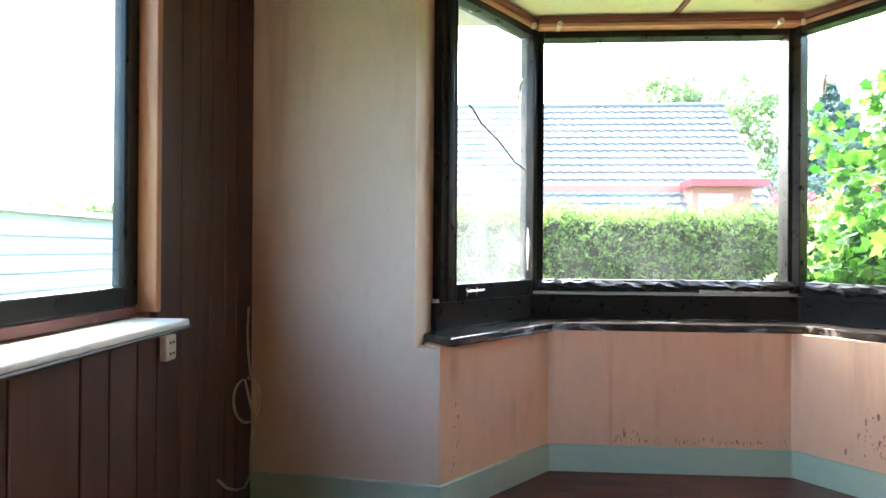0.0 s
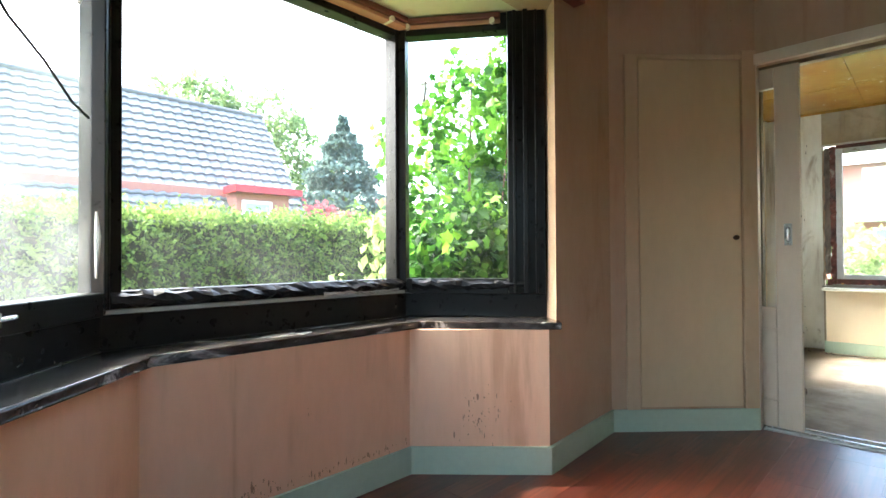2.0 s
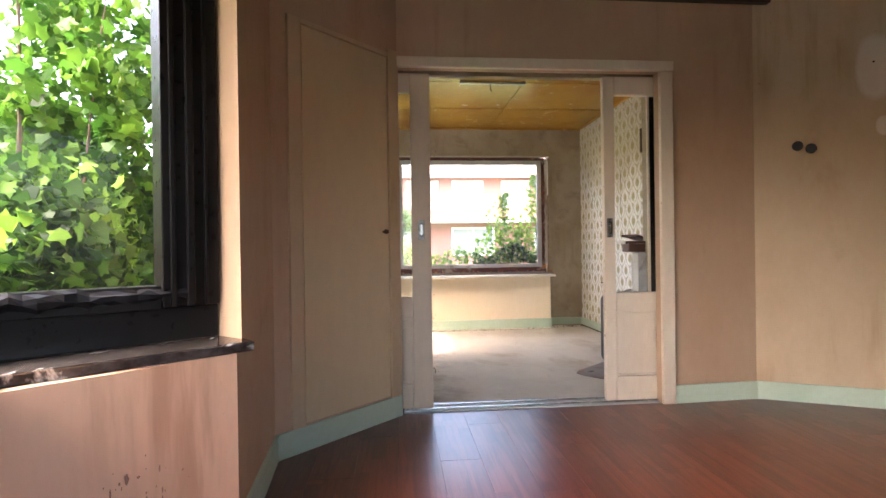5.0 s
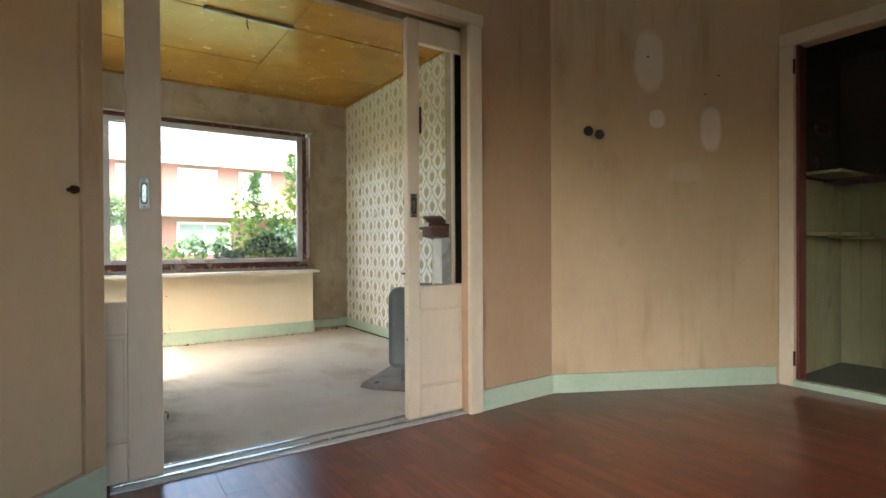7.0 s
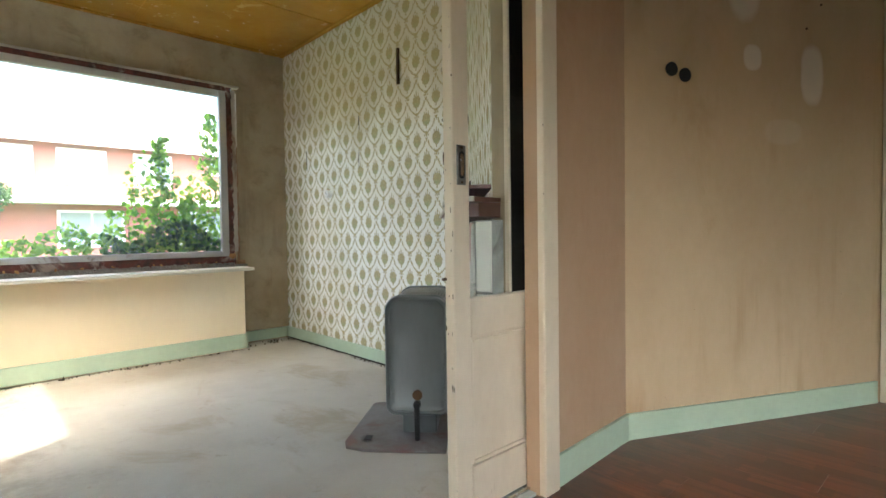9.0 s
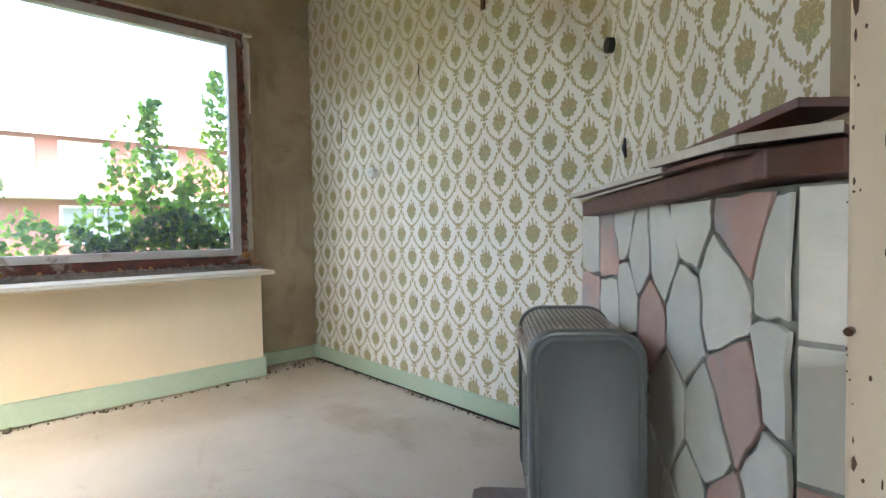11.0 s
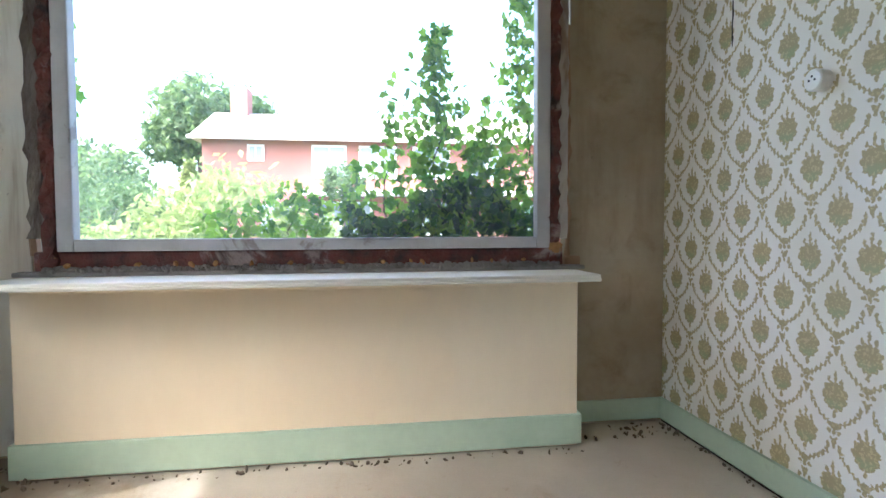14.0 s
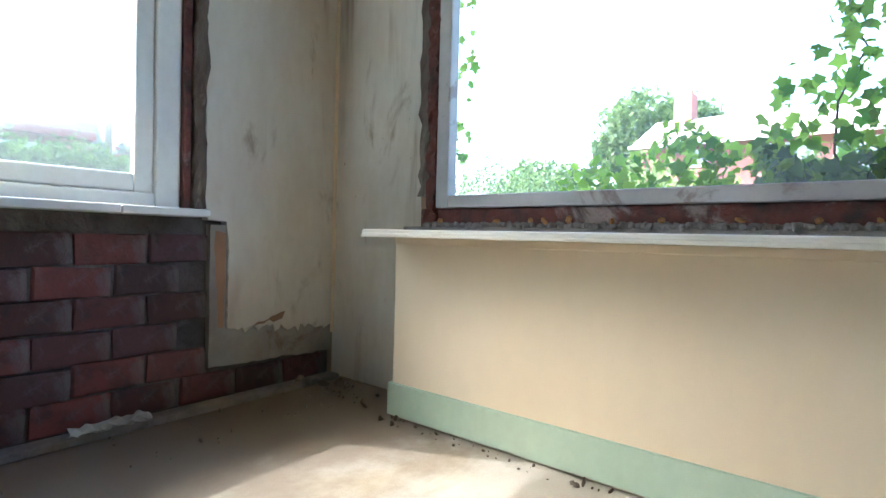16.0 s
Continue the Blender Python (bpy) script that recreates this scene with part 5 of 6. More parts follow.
def mesh_top():
    """Woven grid bent over the rounded top."""
    bm = bmesh.new()
    ring = rounded4(HW - 0.014, HZ0, HZ1 - 0.006, 0.066, 0.04, 8)[:18]
    ext = [(ring[0][0], HZ1 - 0.10)] + ring + [(ring[-1][0], HZ1 - 0.13)]
    seg = []
    for (x0, z0), (x1, z1) in zip(ext, ext[1:]):
        n = max(1, round(math.hypot(x1 - x0, z1 - z0) / 0.0145))
        seg += [(x0 + (x1 - x0) * k / n, z0 + (z1 - z0) * k / n) for k in range(n)]
    seg.append(ext[-1])
    ny = 22
    f = 0.20
    for i in range(len(seg) - 1):
        for j in range(ny):
            y0, y1 = 0.044 + (HL - 0.088) * j / ny, 0.044 + (HL - 0.088) * (j + 1) / ny
            (xa, za), (xb, zb) = seg[i], seg[i + 1]
            ym, xm, zm = (y0 + y1) / 2, (xa + xb) / 2, (za + zb) / 2
            o = [bm.verts.new(p) for p in ((xa, y0, za), (xb, y0, zb), (xb, y1, zb), (xa, y1, za))]
            # lozenge-shaped hole
            q = [bm.verts.new((xm + (x - xm) * (1 - f), ym + (y - ym) * (1 - f), zm + (z - zm) * (1 - f))) for x, y, z in ((xm, y0, zm), (xb, ym, zb), (xm, y1, zm), (xa, ym, za))]
            for k in range(4):
                bm.faces.new((o[k], o[(k + 1) % 4], q[k]))
                bm.faces.new((o[(k + 1) % 4], q[(k + 1) % 4], q[k]))
    return bm


part("mesh_top", mesh_top(), M_HEATDARK, heater, "brown-grey metal mesh over the top")
for k in range(20):
    part("slat", box(HW / 2 - 0.022, HW / 2 - 0.006, 0.044, HL - 0.044, HZ0 + 0.02 + 0.0185 * k, HZ0 + 0.029 + 0.0185 * k), M_HEATRIM, heater)
plate = part("trim_strip", box(HW / 2 - 0.010, HW / 2 + 0.001, 0.046, HL - 0.05, 0.505, 0.545, 0.003), M_OLDTRIM, heater, "worn pale strip along the grille")
part("handle", tube([(HW / 2 - 0.002, 0.30, 0.548), (HW / 2 + 0.006, 0.33, 0.556), (HW / 2 - 0.004, 0.37, 0.560)], 0.012, 8), M_OLDTRIM, plate)
part("pedestal", prism([(-0.075, 0.06), (0.075, 0.06), (0.075, HL - 0.06), (-0.075, HL - 0.06)], 0.011, HZ0 + 0.02, 0.006), M_HEATER, heater)
tap = part("gas_tap", tube([(0.0, 0.004, 0.165), (0.0, -0.03, 0.165), (0.0, -0.045, 0.165)], [0.014, 0.017, 0.012], 12), M_BLACKVOID, heater, "black gas tap with a brass collar")
part("collar", tube([(0.0, 0.006, 0.20), (0.0, -0.008, 0.20)], 0.022, 12), M_BRASS, tap)
part("pipe", tube([(0.0, -0.03, 0.165), (0.0, -0.035, 0.09), (0.0, -0.02, 0.013)], 0.012, 8), M_BLACKVOID, tap)
part("knob", tube([(-HW / 2 + 0.004, 0.12, 0.46), (-HW / 2 - 0.03, 0.12, 0.46)], 0.022, 12), M_BLACKVOID, heater, "black control knob")
part("base_plate", prism([(0.20, -0.13), (0.29, -0.10), (0.31, -0.04), (0.29, HL + 0.03), (0.26, HL + 0.05), (-0.13, HL + 0.05), (-0.13, -0.13)], 0.0, 0.012, 0.005), M_HEATBASE, heater, "scuffed grey floor plate")
part("slot", box(0.20, 0.23, -0.03, 0.02, 0.0125, 0.0135), M_BLACKVOID, heater)

# ---- things on the damask walls ----
socket = thing("wall_socket", "round white wall socket on the damask paper", "socket", tube([(6.06, -0.752, 1.205), (6.06, -0.720, 1.205), (6.06, -0.716, 1.205)], [0.030, 0.030, 0.026], 20), M_WHITEPLASTIC, smooth=False)
for dx, dz in ((-0.009, 0), (0.009, 0), (0, 0.01)):
    part("hole", tube([(6.06 + dx, -0.718, 1.205 + dz), (6.06 + dx, -0.7145, 1.205 + dz)], 0.0032, 8), M_BLACKVOID, socket)
thing("wall_hook", "rusty iron hook bar on the damask wall", "hook", box(5.185, 5.207, -0.756, -0.742, 1.852, 2.08, 0.004), M_BRASS)
thing("flue_hole", "round black flue hole in the chimney corner", "flue hole", tube([(4.545, -0.722, 1.51), (4.562, -0.70, 1.51)], 0.027, 14), M_BLACKVOID)


def tear(name, x, z, w, h, seed, y=-0.7545):
    """A ragged dark slit in the paper."""
    rng = random.Random(seed)
    bm = bmesh.new()
    n = 7
    left = [bm.verts.new((x - w * rng.uniform(0.1, 1) * math.sin(math.pi * (k + 0.3) / n), y, z + h * (k / (n - 1) - 0.5))) for k in range(n)]
    right = [bm.verts.new((x + w * rng.uniform(0.1, 1) * math.sin(math.pi * (k + 0.3) / n), y + 0.002, z + h * (k / (n - 1) - 0.5))) for k in range(n)]
    for k in range(n - 1):
        bm.faces.new((left[k], right[k], right[k + 1], left[k + 1]))
    return thing(name, "torn dark slit in the damask wallpaper", "paper tear", bm, M_BLACKVOID, group="tears in the wallpaper")


tear("paper_tear", 5.655, 1.68, 0.008, 0.10, 1)
tear("paper_tear", 6.42, 1.50, 0.006, 0.16, 2)
tear("paper_tear", 5.665, 1.42, 0.004, 0.12, 3)
tear("paper_tear", 5.70, 0.50, 0.006, 0.05, 4)
bm = tube([(4.455, -0.634, 1.10), (4.462, -0.637, 1.13), (4.458, -0.636, 1.165)], [0.004, 0.009, 0.003], 6)
thing("paper_tear", "torn dark slit in the damask wallpaper", "paper tear", bm, M_BLACKVOID, group="tears in the wallpaper")

# ---- things in the front room ----
WD = Vector((-0.715, -1.432, 0)).normalized()
WN = Vector((-WD.y, WD.x, 0)) * -1
for s, z in ((0.235, 1.583), (0.305, 1.563)):
    p = Vector((3.645, -0.728, z)) + WD * s
    cable_hole = thing("cable_hole", "round black cable box in the slanted wall", "cable box", tube([p - WN * 0.002, p + WN * 0.006, p + WN * 0.009], [0.030, 0.030, 0.025], 20), M_BLACKVOID, group="two cable boxes")


for s, z in ((0.62, 2.05), (1.0, 1.83), (1.09, 1.95)):
    p = Vector((3.645, -0.728, z)) + WD * s
    thing("wall_plug", "small dark plug hole in the wall", "wall plug", tube([p - WN * 0.001, p + WN * 0.004], 0.006, 8), M_BRASS, group="wall plugs")
thing("ceiling_rail", "dark brown wooden rail at the ceiling over the doors", "rail", box(3.57, 3.615, -0.80, 1.45, 2.485, 2.55, 0.005), M_DARKBEAM, kind="structure")
plug = thing("wall_outlet", "old cream double wall outlet under the sill", "outlet", box(-0.469, -0.445, 1.535, 1.583, 0.695, 0.768, 0.005), M_PLASTICW)
for dz in (0.715, 0.747):
    for dy in (1.551, 1.567):
        part("hole", tube([(-0.446, dy, dz), (-0.4435, dy, dz)], 0.004, 8), M_BLACKVOID, plug)
loop = [(-0.457, 2.10, 0.79), (-0.448, 2.07, 0.70), (-0.425, 2.03, 0.61), (-0.405, 2.0, 0.545)]
loop += [(-0.414 + 0.046 * math.sin(a), 2.0 - 0.004 * a, 0.453 + 0.082 * math.cos(a)) for a in (2 * math.pi * k / 18 for k in range(19))]
loop += [(-0.385, 1.98, 0.40), (-0.392, 1.98, 0.29), (-0.40, 1.99, 0.17), (-0.425, 2.0, 0.125), (-0.448, 1.98, 0.125), (-0.455, 1.92, 0.16), (-0.457, 1.86, 0.215)]
thing("loose_cable", "cream cable hanging in a loop in the corner", "cable", tube(loop, 0.0046, 8), M_CABLE, smooth=True)


def crumpled(p, q, z, w, h, seed, n=40):
    """A crumpled strip of plastic film along the foot of a window."""
    rng = random.Random(seed)
    p, q = Vector((*p, z)), Vector((*q, z))
    way = (q - p).normalized()
    out = Vector((way.y, -way.x, 0))
    bm = bmesh.new()
    rows = []
    for i in range(n + 1):
        c = p.lerp(q, i / n)
        row = []
        for j in range(5):
            a = math.pi * j / 4
            row.append(bm.verts.new(c + out * (w * math.sin(a) * rng.uniform(0.6, 1.25)) + Vector((0, 0, h * (1 - j / 4) + rng.uniform(-0.008, 0.008)))))
        rows.append(row)
    for a, b in zip(rows, rows[1:]):
        for j in range(4):
            bm.faces.new((a[j], a[j + 1], b[j + 1], b[j]))
    return bm


film = thing("plastic_film", "crumpled black plastic film stuffed along the window foot", "plastic film", crumpled((0.75, 2.757), (2.03, 2.757), 0.815, 0.035, 0.055, 3), M_FOIL, smooth=False)
part("film_fold", crumpled((2.05, 2.70), (2.39, 2.25), 0.815, 0.03, 0.055, 5, 18), M_FOIL, film)
part("torn_edge", crumpled((1.55, 2.735), (1.98, 2.735), 0.812, 0.012, 0.012, 8, 16), M_RAG, film, "torn white edge")


def stay(p, q):
    """A window stay with two pegs on the bottom rail."""
    s = thing("window_stay", "small metal window stay on pegs", "window stay", tube([p, q], 0.006, 8), M_CHROME)
    for c in (p, Vector(p).lerp(Vector(q), 0.55)):
        part("peg", tube([Vector(c) - Vector((0, 0, 0.018)), Vector(c) + Vector((0, 0, 0.016))], 0.005, 8), M_CHROME, s)
    return s


stay((0.40, 2.335, 0.838), (0.475, 2.42, 0.84))
for x, y, z, m4 in ((0.665, 2.685, 1.80, 12), (2.10, 2.66, 1.80, -10)):
    h = thing("window_catch", "thin white metal window catch on the black post", "window catch", tube([(x, y, z + 0.07), (x - 0.012, y - 0.02, z + 0.03), (x - 0.02, y - 0.015, z - 0.04)], [0.006, 0.01, 0.006], 8), M_WHITE, group="window catches")
    part("pivot", tube([(x, y + 0.02, z + 0.06), (x, y - 0.012, z + 0.06)], 0.010, 10), M_WHITE, h)
thing("peeling_strip", "peeled white paint strip on the black post", "paint strip", tube([(0.70, 2.70, 1.13), (0.703, 2.697, 1.05), (0.70, 2.70, 0.92)], [0.003, 0.009, 0.003], 6), M_WHITE)
crack = [(L[0] + 0.01, L[1] + 0.005, 1.72), (0.42, 2.43, 1.655), (0.46, 2.475, 1.60), (0.55, 2.578, 1.535), (0.63, 2.668, 1.455), (0.685, 2.735, 1.43)]
thing("glass_crack", "dark crack across the hazy side pane", "crack", tube(crack, 0.0042, 6), M_BLACK)

# ---- plaster, debris and lamp strip in the back room ----
rngp = random.Random(31)


def ragged_line(p, q, n, jag):
    """Points from p to q with a torn, uneven course, both ends left out."""
    return [(p[0] + (q[0] - p[0]) * k / n + rngp.uniform(-0.3, 0.3) * jag, p[1] + (q[1] - p[1]) * k / n + rngp.gauss(0, 0.5) * jag) for k in range(1, n)]


plaster = [(6.315, 0.275), *ragged_line((6.315, 0.275), (6.315, 0.60), 14, 0.007), (6.315, 0.60), (6.305, 0.668), (6.235, 0.672), (6.225, 0.70), (6.225, 2.42), (6.81, 2.42), (6.81, 0.225), *ragged_line((6.81, 0.225), (6.315, 0.275), 34, 0.020)]
under = [(6.25, 0.135), *ragged_line((6.25, 0.135), (6.25, 0.655), 10, 0.004), (6.25, 0.655), (6.81, 0.655), (6.81, 0.12), *ragged_line((6.81, 0.12), (6.25, 0.135), 22, 0.008)]
bm = bmesh.new()
u0 = [bm.verts.new((x, 2.164, z)) for x, z in under]
u1 = [bm.verts.new((x, 2.194, z)) for x, z in under]
bm.faces.new(u0)
for k in range(len(under)):
    bm.faces.new((u0[k], u0[(k + 1) % len(under)], u1[(k + 1) % len(under)], u1[k]))
M_UNDERCOAT = worn("grey_undercoat", (0.40, 0.37, 0.32), (0.30, 0.27, 0.23), (0.15, 0.11, 0.08), 0.9, 6, 50, (0.54, 0.68), strength=0.6)
thing("wall_undercoat", "rough grey undercoat bared below the torn plaster", "plaster", bm, M_UNDERCOAT, kind="structure")
bm = bmesh.new()
f0 = [bm.verts.new((x, 2.154, z)) for x, z in plaster]
f1 = [bm.verts.new((x, 2.194, z)) for x, z in plaster]
bm.faces.new(f0)
bm.faces.new(f1[::-1])
for k in range(len(plaster)):
    bm.faces.new((f0[k], f0[(k + 1) % len(plaster)], f1[(k + 1) % len(plaster)], f1[k]))
thing("wall_plaster", "stained grey-white plaster broken off near the floor", "plaster", bm, M_GREYWHITE, kind="structure")
bm = bmesh.new()
torn = [(6.285, 0.28), *ragged_line((6.285, 0.28), (6.262, 0.60), 10, 0.008), (6.268, 0.635), (6.309, 0.625), *ragged_line((6.308, 0.60), (6.304, 0.28), 10, 0.006), (6.302, 0.275)]
vs = [bm.verts.new((x, 2.1615, z)) for x, z in torn]
bm.faces.new(vs)
thing("torn_patch", "torn orange-brown board patch beside the plaster edge", "torn patch", bm, M_TORN)
bm = bmesh.new()
torn = [(6.38, 0.262), *ragged_line((6.38, 0.262), (6.56, 0.315), 9, 0.008), (6.56, 0.315), *ragged_line((6.57, 0.29), (6.38, 0.262), 9, 0.008)]
vs = [bm.verts.new((x, 2.1515, z)) for x, z in torn]
bm.faces.new(vs)
thing("torn_patch", "torn brown patch low on the plaster", "torn patch", bm, M_RAWEDGE)
thing("wall_plaster_2", "stained grey-white plaster beside the window", "plaster", box(6.806, 6.8165, 1.64, 2.153, 0.012, 2.44), M_GREYWHITE, kind="structure")
thing("floor_batten", "grey dusty batten along the foot of the brick wall", "batten", box(4.4, 6.8, 2.09, 2.15, 0.0, 0.026, 0.005), M_MORTAR)
rag = crumpled((5.80, 2.085), (6.02, 2.09), 0.03, 0.03, 0.03, 11, 14)
thing("paper_scrap", "torn pale paper scrap lying by the brick wall", "paper scrap", rag, M_RAG)
thing("corner_pipe", "thin painted pipe down the corner of the room", "pipe", tube([(6.800, 2.147, 0.2), (6.800, 2.147, 2.44)], 0.008, 8), M_BOXPAINT)
strip_lamp = thing("ceiling_fitting", "dark metal ceiling strip with a hanging wire", "ceiling fitting", box(5.03, 5.07, 0.38, 0.97, 2.425, 2.446, 0.003), M_HEATDARK)
part("wire", tube([(5.05, 0.70, 2.43), (5.055, 0.70, 2.39), (5.05, 0.69, 2.36)], 0.004, 6), M_BRASS, strip_lamp)


def crumbs(name, x0, x1, y0, y1, n, seed, label, big=0.009):
    rng = random.Random(seed)
    bm = bmesh.new()
    for i in range(n):
        r = rng.uniform(0.2, 1.0) ** 2 * big + 0.0015
        m = Matrix.Translation((rng.uniform(x0, x1), rng.uniform(y0, y1), r * 0.35)) @ Euler((rng.random() * 6, rng.random() * 6, rng.random() * 6)).to_matrix().to_4x4() @ Matrix.Diagonal((r * rng.uniform(0.8, 2.2), r, r * rng.uniform(0.4, 0.8), 1))
        bmesh.ops.create_icosphere(bm, subdivisions=1, radius=1.0, matrix=m)
    return thing(name, label, "debris", bm, M_DEBRIS, kind="stuff")


crumbs("debris", 6.55, 6.605, -0.3, 1.6, 90, 21, "crumbled dirt along the boxed wall")
crumbs("debris", 6.64, 6.79, -0.74, -0.34, 40, 22, "dark dirt in the corner by the skirting")
crumbs("debris", 4.9, 6.8, -0.738, -0.715, 110, 23, "crumbled dirt along the damask wall", 0.006)
crumbs("debris", 4.6, 6.75, 1.8, 2.1, 60, 24, "scattered dirt by the brick wall", 0.006)
crumbs("debris", 6.62, 6.8, 1.63, 2.05, 40, 25, "plaster crumbs in the corner", 0.009)


# ---- outside ----
thing("ground", "garden lawn reaching to the horizon", "ground", box(-600, 600, -600, 600, -0.6, -0.35), M_GRASS, kind="structure")


def leaves(points, size, seed, flat=0.0, lobed=False, per=1):
    """Many small leaves at points, as one mesh. size: leaf length, varied."""
    rng = np.random.default_rng(seed)
    pts = np.asarray(points, float)
    n = len(pts)
    if lobed:
        shape = np.array([(0, -0.45), (0.34, -0.40), (0.31, -0.12), (0.54, 0.14), (0.23, 0.20), (0, 0.60), (-0.23, 0.20), (-0.54, 0.14), (-0.31, -0.12), (-0.34, -0.40)])
    else:
        shape = np.array([(0, -0.5), (0.26, -0.05), (0, 0.5), (-0.26, -0.05)])
    k = len(shape)
    a = rng.normal(size=(n, 3))
    a[:, 2] -= 0.6 * (1 if flat else 0)
    a /= np.linalg.norm(a, axis=1)[:, None]
    b = rng.normal(size=(n, 3))
    if flat:
        b[:, 1] *= 1 - flat
        b[:, 0] *= 1 - flat * 0.3
    b -= a * (a * b).sum(1)[:, None]
    b /= np.linalg.norm(b, axis=1)[:, None]
    s = size * rng.uniform(0.55, 1.25, n)
    v = pts[:, None, :] + s[:, None, None] * (shape[None, :, 0, None] * b[:, None, :] + shape[None, :, 1, None] * a[:, None, :])
    bend = np.cross(a, b)
    v += (s * 0.25)[:, None, None] * (np.abs(shape[:, 0])[None, :, None]) * bend[:, None, :]
    me = bpy.data.meshes.new("leaves")
    me.from_pydata(v.reshape(-1, 3).tolist(), [], (np.arange(n * k).reshape(n, k)).tolist())
    return me


def blob_points(centres, n, seed):
    """Points near the skins of ellipsoids (x, y, z, rx, ry, rz), clumped."""
    rng = np.random.default_rng(seed)
    vol = np.array([c[3] * c[4] + c[3] * c[5] + c[4] * c[5] for c in centres])
    res = []
    for c, share_ in zip(centres, vol / vol.sum()):
        m = max(4, int(n * share_))
        clumps = rng.normal(size=(max(4, m // 26), 3))
        clumps /= np.linalg.norm(clumps, axis=1)[:, None]
        clumps *= rng.uniform(0.62, 1.06, (len(clumps), 1))
        p = clumps[rng.integers(0, len(clumps), m)] + rng.normal(size=(m, 3)) * 0.13
        res.append(np.array(c[:3]) + p * np.array(c[3:]))
    return np.concatenate(res)


def plant(name, label, category, pts, size, material, seed, trunks=(), lobed=False, flat=0.0, group=""):
    ob = thing(name, label, category, group=group)
    me = leaves(pts, size, seed, flat, lobed)
    me.materials.append(material)
    crown = new("crown", me)
    crown.parent = ob
    for line, radii in trunks:
        part("trunk", tube(line, radii, 7), M_BARK, ob)
    return ob


# garden side of the bay
rng0 = np.random.default_rng(5)
hp = np.stack([rng0.uniform(-9, 9.5, 80000), rng0.uniform(8.2, 9.4, 80000), rng0.uniform(-0.3, 1.62, 80000)], 1)
hp[:, 0] += 0.03 * np.sin(hp[:, 0] * 23 + 4 * np.sin(hp[:, 2] * 7))
hp[:, 2] += 0.03 * np.sin(hp[:, 2] * 21 + 4 * np.sin(hp[:, 0] * 5))
face = rng0.random(80000)
hp[face < 0.6, 1] = 8.25 + rng0.normal(size=(face < 0.6).sum()) * 0.10 + 0.05 * np.sin(hp[face < 0.6, 0] * 5.1) * np.sin(hp[face < 0.6, 2] * 6.3)
top = (face >= 0.6) & (face < 0.85)
hp[top, 2] = 1.58 + rng0.normal(size=top.sum()) * 0.09 + 0.05 * np.sin(hp[top, 0] * 4.3)
hedge = plant("hedge", "clipped green hedge with pale new growth", "hedge", hp, 0.085, M_HEDGE, 6)
# near-black box that paints the shade in the gaps between the leaves
part("core", box(-9, 9.5, 8.42, 9.2, -0.34, 1.5, 0.1), leafy("hedge_shade_core", (0.02, 0.035, 0.01), (0.025, 0.04, 0.012)), hedge)

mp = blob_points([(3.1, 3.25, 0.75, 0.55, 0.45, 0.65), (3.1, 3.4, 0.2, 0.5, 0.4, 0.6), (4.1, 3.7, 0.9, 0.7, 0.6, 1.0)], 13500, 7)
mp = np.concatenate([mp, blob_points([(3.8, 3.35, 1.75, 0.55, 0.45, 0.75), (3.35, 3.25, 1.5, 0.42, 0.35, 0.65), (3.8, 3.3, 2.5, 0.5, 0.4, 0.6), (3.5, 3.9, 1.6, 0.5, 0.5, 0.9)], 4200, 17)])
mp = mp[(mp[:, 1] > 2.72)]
# below this ragged edge the leaves take the copy with painted shade
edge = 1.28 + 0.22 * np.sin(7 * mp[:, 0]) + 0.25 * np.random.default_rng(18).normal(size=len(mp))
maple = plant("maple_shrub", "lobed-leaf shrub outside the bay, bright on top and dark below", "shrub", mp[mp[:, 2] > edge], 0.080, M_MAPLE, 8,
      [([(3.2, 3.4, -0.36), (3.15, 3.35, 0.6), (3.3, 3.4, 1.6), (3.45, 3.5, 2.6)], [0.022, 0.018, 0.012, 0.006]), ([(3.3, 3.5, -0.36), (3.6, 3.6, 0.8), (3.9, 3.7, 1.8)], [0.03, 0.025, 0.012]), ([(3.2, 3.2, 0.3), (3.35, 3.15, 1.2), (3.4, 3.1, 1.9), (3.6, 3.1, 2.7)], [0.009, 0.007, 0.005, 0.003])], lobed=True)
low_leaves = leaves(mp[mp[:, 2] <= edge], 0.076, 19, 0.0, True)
low_leaves.materials.append(M_MAPLESHADE)
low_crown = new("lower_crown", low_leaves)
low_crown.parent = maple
tagged(low_crown, "dark green leaves with shade put into their colour")
plant("laurel_bush", "pale green bush at the end of the hedge", "shrub", blob_points([(4.2, 5.4, 0.45, 0.65, 0.5, 0.95), (3.7, 5.6, 0.1, 0.55, 0.45, 0.7), (4.9, 5.7, 0.8, 0.6, 0.5, 1.0)], 1500, 9), 0.15, M_LIME, 10,
      [([(4.3, 5.5, -0.4), (4.3, 5.5, 0.9)], [0.05, 0.015])])
plant("pink_bush", "dusty red-pink bush beyond the hedge", "shrub", blob_points([(12.7, 21.0, 2.5, 1.5, 1.2, 1.0)], 1500, 11), 0.22, M_PINKBUSH, 12, [([(12.7, 21, -0.4), (12.7, 21, 2.2)], [0.1, 0.05])])


